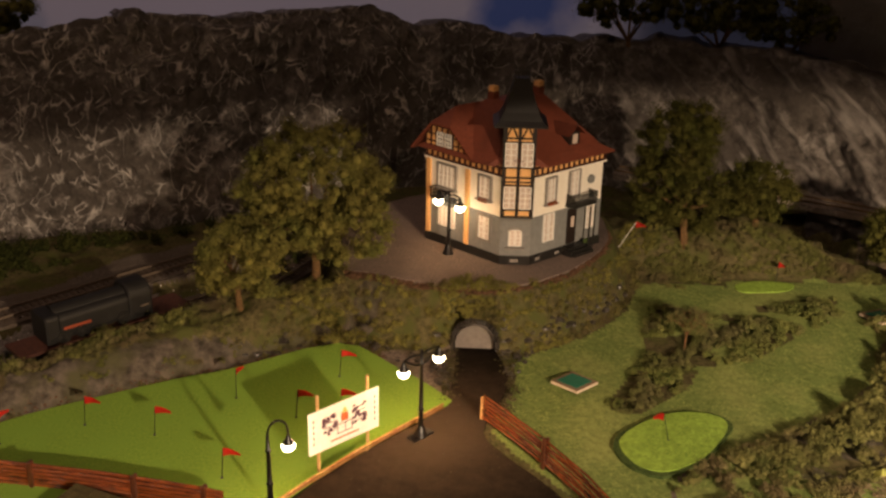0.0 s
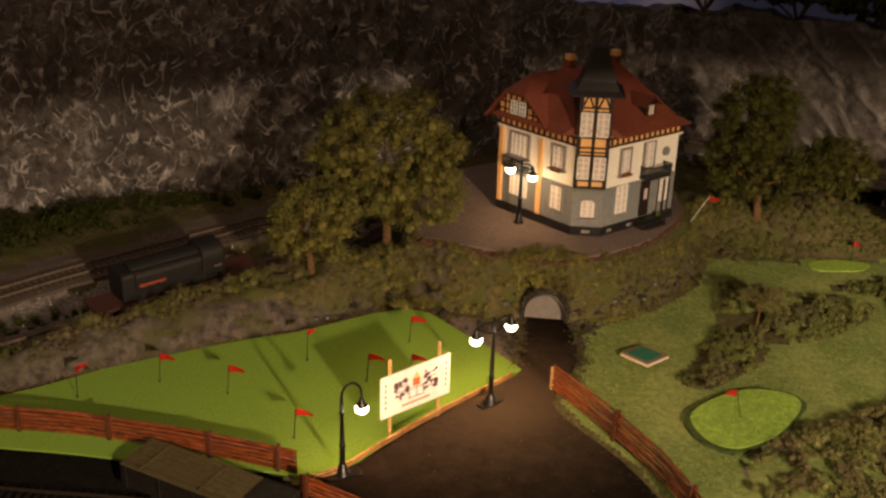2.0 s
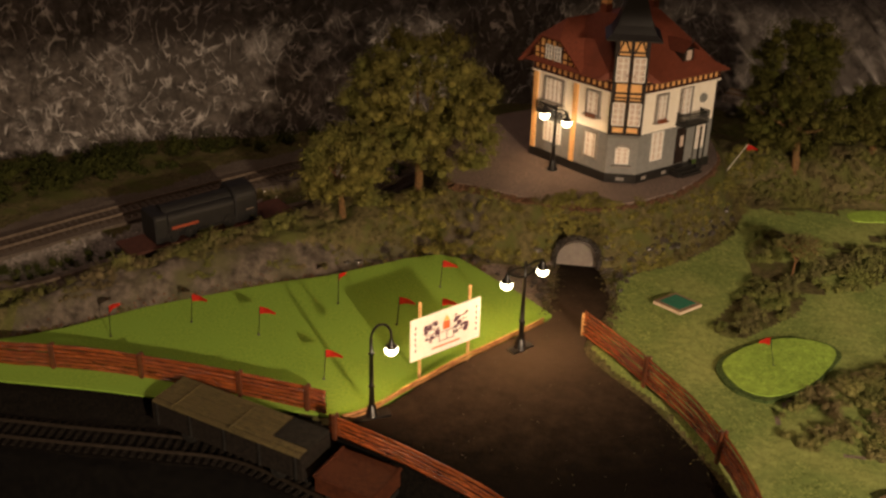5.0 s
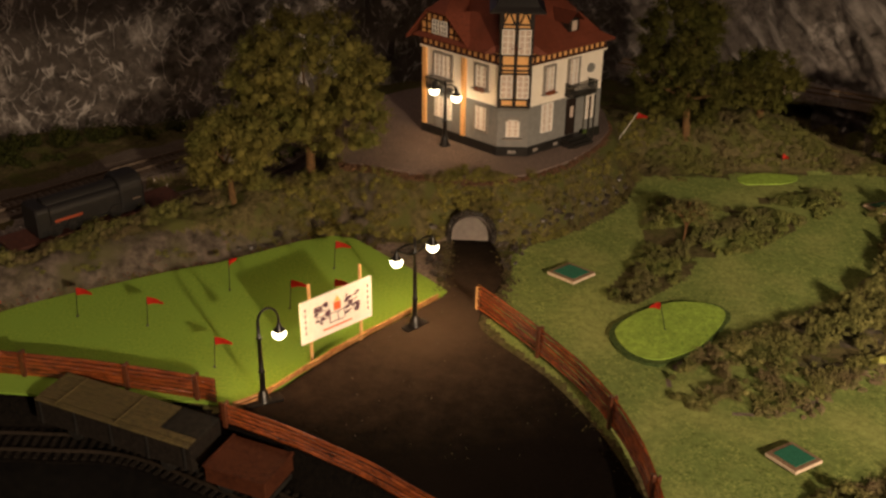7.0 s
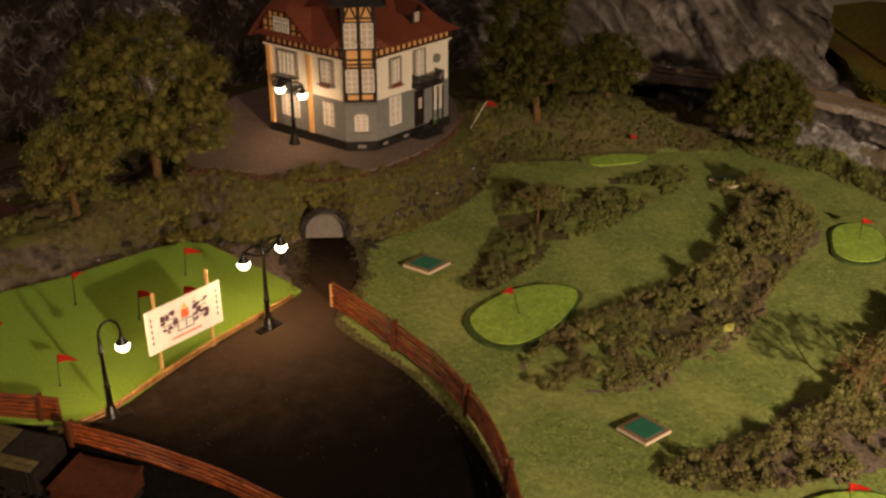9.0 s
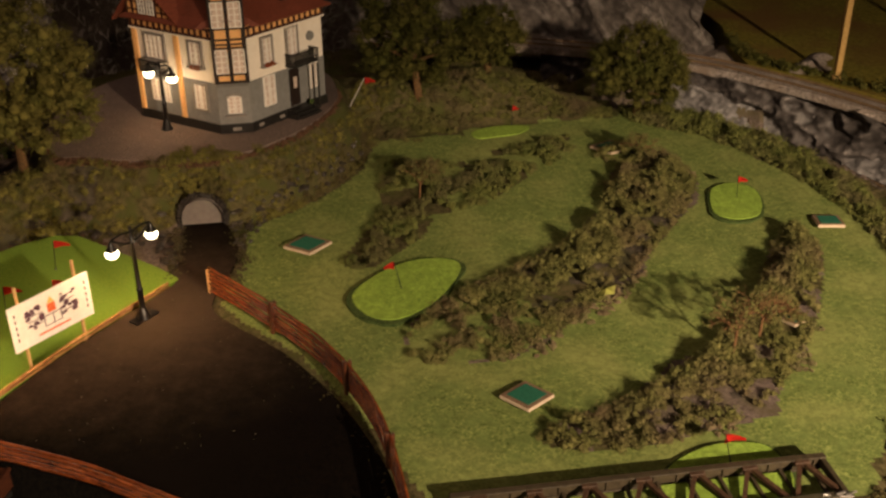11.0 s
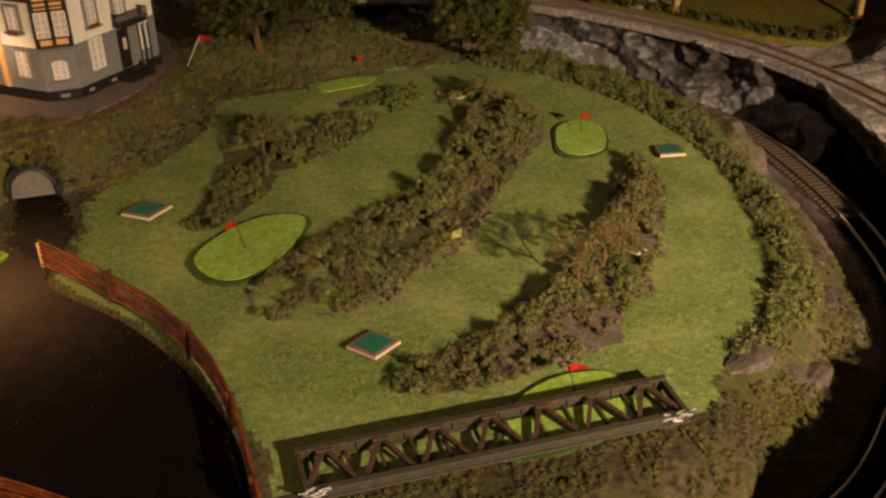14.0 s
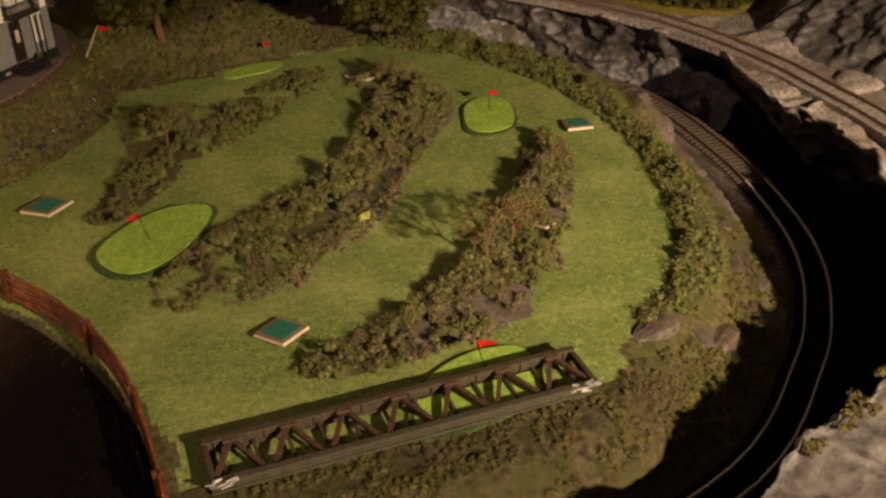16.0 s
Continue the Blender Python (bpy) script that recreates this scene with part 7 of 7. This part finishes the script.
# scraps beside the hedges
bm = bmesh.new()
vs = [bm.verts.new(p) for p in ((-0.007, -0.002, 0.0), (-0.002, -0.004, 0.003), (0.006, -0.001, 0.001), (0.008, 0.004, 0.005), (0.001, 0.003, 0.004), (-0.004, 0.004, 0.001))]
bm.faces.new(vs[:3] + vs[4:])
bm.faces.new((vs[2], vs[3], vs[4]))
bmesh.ops.solidify(bm, geom=bm.faces[:], thickness=0.0004)
o = finish("leaf_scrap", bm, mat("yellow_green_scrap", (0.30, 0.32, 0.06), (0.42, 0.44, 0.12), 300, 0.7, 0.2, 0.0002))
o.location = (0.334, 0.812, gz(0.334, 0.812) + 0.0015)
tagged(o, "pale yellow-green scrap of foliage on the turf", "scrap")
tee((0.4520, 0.7600, -0.0002), 25, "pale tee tray almost hidden under the hedge", 0.55)

SKY, n, l, p = nodes_of("painted_dusk_sky")
co = n.new("ShaderNodeTexCoord")
a = n.new("ShaderNodeTexNoise")
a.inputs["Scale"].default_value, a.inputs["Detail"].default_value = 2.6, 7
l.new(co.outputs["Object"], a.inputs["Vector"])
r = n.new("ShaderNodeValToRGB")
e = r.color_ramp.elements
e[0].position, e[0].color = 0.36, (0.050, 0.070, 0.190, 1)
e[1].position, e[1].color = 0.44, (0.30, 0.245, 0.29, 1)
l.new(a.outputs["Fac"], r.inputs["Fac"])
# Towards the east the sky colour is darkened for the shadow on it.
sx = n.new("ShaderNodeSeparateXYZ")
l.new(co.outputs["Object"], sx.inputs[0])
mr = n.new("ShaderNodeMapRange")
mr.interpolation_type = "SMOOTHSTEP"
mr.inputs["From Min"].default_value, mr.inputs["From Max"].default_value = 0.17, 0.27
l.new(sx.outputs["X"], mr.inputs["Value"])
mx = n.new("ShaderNodeMix")
mx.data_type = "RGBA"
l.new(mr.outputs["Result"], mx.inputs["Factor"])
l.new(r.outputs["Color"], mx.inputs["A"])
mx.inputs["B"].default_value = (0.042, 0.042, 0.068, 1)
l.new(mx.outputs["Result"], p.inputs["Base Color"])
l.new(mx.outputs["Result"], p.inputs["Emission Color"])
# The board's own glow stands in for hall light falling on it.
p.inputs["Emission Strength"].default_value = 0.29
p.inputs["Roughness"].default_value = 0.9
pts = smooth_line([(-1.10, 0.80), (-0.80, 1.08), (-0.52, 1.29), (-0.20, 1.43), (0.0, 1.535), (0.20, 1.60), (0.42, 1.66), (0.66, 1.72)], 6)
bm = bmesh.new()
ribbon(bm, pts, -0.12, 0.62, 0.004)
tagged(finish("backdrop", bm, SKY), "painted lilac and blue dusk sky behind the layout", "backdrop", kind="structure")
# pale cloth hanging beyond the cliff
CLOTH = mat("white_cloth", (0.50, 0.46, 0.40), (0.62, 0.58, 0.52), 30, 0.9, 0.5, 0.01)
bm = bmesh.new()
rows = []
for i in range(13):
    u = i / 12
    x = 0.44 + 0.42 * u
    y = 1.56 + 0.012 * math.sin(u * 19)
    rows.append((bm.verts.new((x, y, -0.10)), bm.verts.new((x, y + 0.01, 0.34 + 0.02 * u))))
for q, w in zip(rows, rows[1:]):
    bm.faces.new((q[0], w[0], w[1], q[1]))
bmesh.ops.solidify(bm, geom=bm.faces[:], thickness=0.002)
tagged(finish("cloth", bm, CLOTH, smooth=True), "pale hanging cloth beyond the cliff", "cloth")

ROOM = mat("dim_hall_paint", (0.10, 0.085, 0.07), (0.13, 0.11, 0.09), 8, 0.9, 0.1, 0.002)
for name, c, s in (("floor", (0.2, 0.5, -0.82), (3.0, 3.4, 0.04)), ("ceiling", (0.2, 0.5, 1.82), (3.0, 3.4, 0.04)), ("wall_hall_west", (-1.28, 0.5, 0.5), (0.04, 3.4, 2.6)), ("wall_hall_east", (1.68, 0.5, 0.5), (0.04, 3.4, 2.6)), ("wall_hall_back", (0.2, -1.18, 0.5), (2.92, 0.04, 2.6)), ("wall_hall_front", (0.2, 2.18, 0.5), (2.92, 0.04, 2.6))):
    tagged(finish(name, box(bmesh.new(), c, s), ROOM), "dim plain " + name.split("_")[0] + " of the exhibition hall", name.split("_")[0], kind="structure")
tagged(finish("table_edge", box(bmesh.new(), (0.05, 0.90, -0.16), (1.60, 1.16, 0.10)), ROOM), "plain board under the whole layout", "baseboard", kind="structure")

# crumbling brown earth along the yard's edge
RIM = mat("brown_earth_rim", (0.045, 0.022, 0.012), (0.13, 0.075, 0.045), 350, 0.95, 0.8, 0.001, spec=0.1)
rnd = random.Random(77)
bm = bmesh.new()
edge = [(x * 0.97 + 0.0015, y * 0.985 + 0.017) for x, y in PLATEAU]
for (x1, y1), (x2, y2) in zip(edge, edge[1:]):
    if y1 < 1.13:
        for _ in range(15):
            u = rnd.random()
            ball(bm, (x1 + (x2 - x1) * u + rnd.uniform(-0.0015, 0.0015), y1 + (y2 - y1) * u - rnd.uniform(0.0, 0.006), 0.0472 + rnd.uniform(-0.0015, 0.0015)), rnd.uniform(0.0009, 0.0030), (1.2, 1, 0.7), 1)
tagged(finish("earth_rim", bm, RIM), "crumbled brown earth along the gravel yard", "earth", kind="stuff")

# dark wet-looking stones at the foot of the bank beside the tunnel
WETROCK = mat("dark_glossy_stone", (0.008, 0.007, 0.006), (0.060, 0.050, 0.042), 220, 0.32, 0.9, 0.001, spec=0.6)
rnd = random.Random(81)
bm = bmesh.new()
for line, n, w in ((smooth_line([(0.076, 0.928), (0.082, 0.960), (0.100, 0.985), (0.135, 1.015), (0.160, 1.048), (0.180, 1.085)], 6), 70, 0.004), (smooth_line([(0.068, 0.958), (0.073, 0.968), (0.070, 0.980)], 6), 22, 0.003), (smooth_line([(0.026, 0.905), (0.018, 0.945), (0.012, 0.968)], 6), 34, 0.006), (smooth_line([(-0.14, 0.938), (-0.10, 0.962), (-0.05, 0.968), (0.0, 0.955)], 6), 46, 0.009)):
    L = length(line)
    for _ in range(n):
        x, y, _a = along(line, rnd.uniform(0, L))
        x, y = x + rnd.gauss(0, w * 0.6), y + rnd.gauss(0, w * 0.6)
        r = rnd.uniform(0.0010, 0.0038)
        k = bmesh.ops.create_icosphere(bm, subdivisions=1, radius=r)
        for v in k["verts"]:
            v.co *= rnd.uniform(0.7, 1.15)
        bmesh.ops.transform(bm, matrix=pose(x, y, gz(x, y) + r * 0.35, 0, 0, rnd.uniform(0, 360)) @ Matrix.Diagonal((1.3, 1, 0.75, 1)), verts=k["verts"])
tagged(finish("bank_stones", bm, WETROCK), "dark glossy stones scattered along the bank and tunnel", "stones", kind="stuff")
# pale crumbs swept over the forecourt and the bank
bm = bmesh.new()
for _ in range(130):
    x, y = rnd.gauss(0.035, 0.06), rnd.gauss(0.80, 0.08)
    if inside(ROAD, x, y):
        k = bmesh.ops.create_icosphere(bm, subdivisions=1, radius=rnd.uniform(0.0002, 0.0005))
        bmesh.ops.transform(bm, matrix=pose(x, y, 0.0016), verts=k["verts"])
tagged(finish("road_crumbs", bm, STONY), "tiny pale crumbs lying on the dark asphalt", "crumbs", kind="stuff")

# White specks added as the glints of the gravel between the tracks.
bm = bmesh.new()
for _ in range(110):
    u, w = rnd.random(), rnd.gauss(0, 0.010)
    x, y = -0.40 + 0.27 * u + w, 0.905 + 0.215 * u - w
    k = bmesh.ops.create_icosphere(bm, subdivisions=1, radius=rnd.uniform(0.0003, 0.0008))
    bmesh.ops.transform(bm, matrix=pose(x, y, gz(x, y) + 0.0003), verts=k["verts"])
tagged(finish("gravel_glints", bm, WHITE), "white specks standing for gravel glints between the two tracks", "crumbs", kind="stuff")

# brown clods along the back edge of the practice lawn
edge = smooth_line([(-0.44, 0.752), (-0.345, 0.786), (-0.296, 0.824), (-0.27, 0.845), (-0.191, 0.896), (-0.152, 0.916), (-0.07, 0.970), (-0.03, 0.945)], 6)
sides = (smooth_line([(0.070, 0.862), (0.077, 0.900), (0.075, 0.940), (0.067, 0.968)], 6), smooth_line([(0.026, 0.968), (0.027, 0.93), (0.026, 0.885)], 6))
def clods(name, lines, count, sizes, spread, material, label):
    bm = bmesh.new()
    for i in range(count):
        edge = lines[i % len(lines)]
        x, y, a = along(edge, rnd.uniform(0, length(edge)))
        w = spread(rnd)
        x, y = x - math.sin(a) * w, y + math.cos(a) * w
        r = rnd.uniform(*sizes)
        k = bmesh.ops.create_icosphere(bm, subdivisions=1, radius=r)
        for v in k["verts"]:
            v.co *= rnd.uniform(0.7, 1.15)
        bmesh.ops.transform(bm, matrix=pose(x, y, max(gz(x, y), 0.0012) + r * 0.2, 0, 0, rnd.uniform(0, 360)) @ Matrix.Diagonal((1.4, 1, 0.7, 1)), verts=k["verts"])
    tagged(finish(name, bm, material), label, "clods", kind="stuff")


clods("lawn_clods", (edge,), 300, (0.0004, 0.0012), lambda q: abs(q.gauss(0, 0.0035)), RIM, "brown earth clods along the practice lawn")
clods("road_clods", sides, 420, (0.0004, 0.0015), lambda q: q.gauss(0.0, 0.0036), SOIL, "dark earth clods along the tunnel road")
clods("edge_clods", (smooth_line([(0.056, 0.842), (0.071, 0.815), (0.104, 0.776), (0.133, 0.725), (0.152, 0.675), (0.163, 0.624)], 6),), 420, (0.0002, 0.0006), lambda q: q.gauss(0.0, 0.0034), SOIL, "dark crumbs of earth along the asphalt edge")


# brown-grey rocks breaking through the bank above the curve
BANKROCK = rock_mat("brown_grey_bank_rock", (0.028, 0.022, 0.017), (0.095, 0.076, 0.060), (0.215, 0.180, 0.150))
def outcrop(x, y, rz, size, seed):
    bm = bmesh.new()
    ball(bm, (0, 0, 0), 1.0, (1, 1, 1), 4)
    for v in bm.verts:
        k = boulders(v.co * 0.05 + Vector((seed, 0, 0)), 1.0)
        v.co = Vector((v.co.x * size[0], v.co.y * size[1], v.co.z * size[2])) * (0.72 + 16 * k)
    o = finish("rock_outcrop", bm, BANKROCK, None, smooth=True)
    o.matrix_world = pose(x, y, gz(x, y) - size[2] * 0.25, 8, 0, rz)
    return tagged(o, "brown-grey plaster rock breaking through the mossy bank", "rock", group="rocks of the bank")


for k, (x, y, rz, size) in enumerate(((0.462, 0.624, 20, (0.022, 0.010, 0.0042)), (0.504, 0.618, 28, (0.019, 0.010, 0.0046)), (0.556, 0.684, 60, (0.016, 0.008, 0.0046)), (0.572, 0.672, 55, (0.011, 0.007, 0.0040)), (0.586, 0.742, 75, (0.011, 0.006, 0.0036)))):
    outcrop(x, y, rz, size, 1.3 + 2.1 * k)
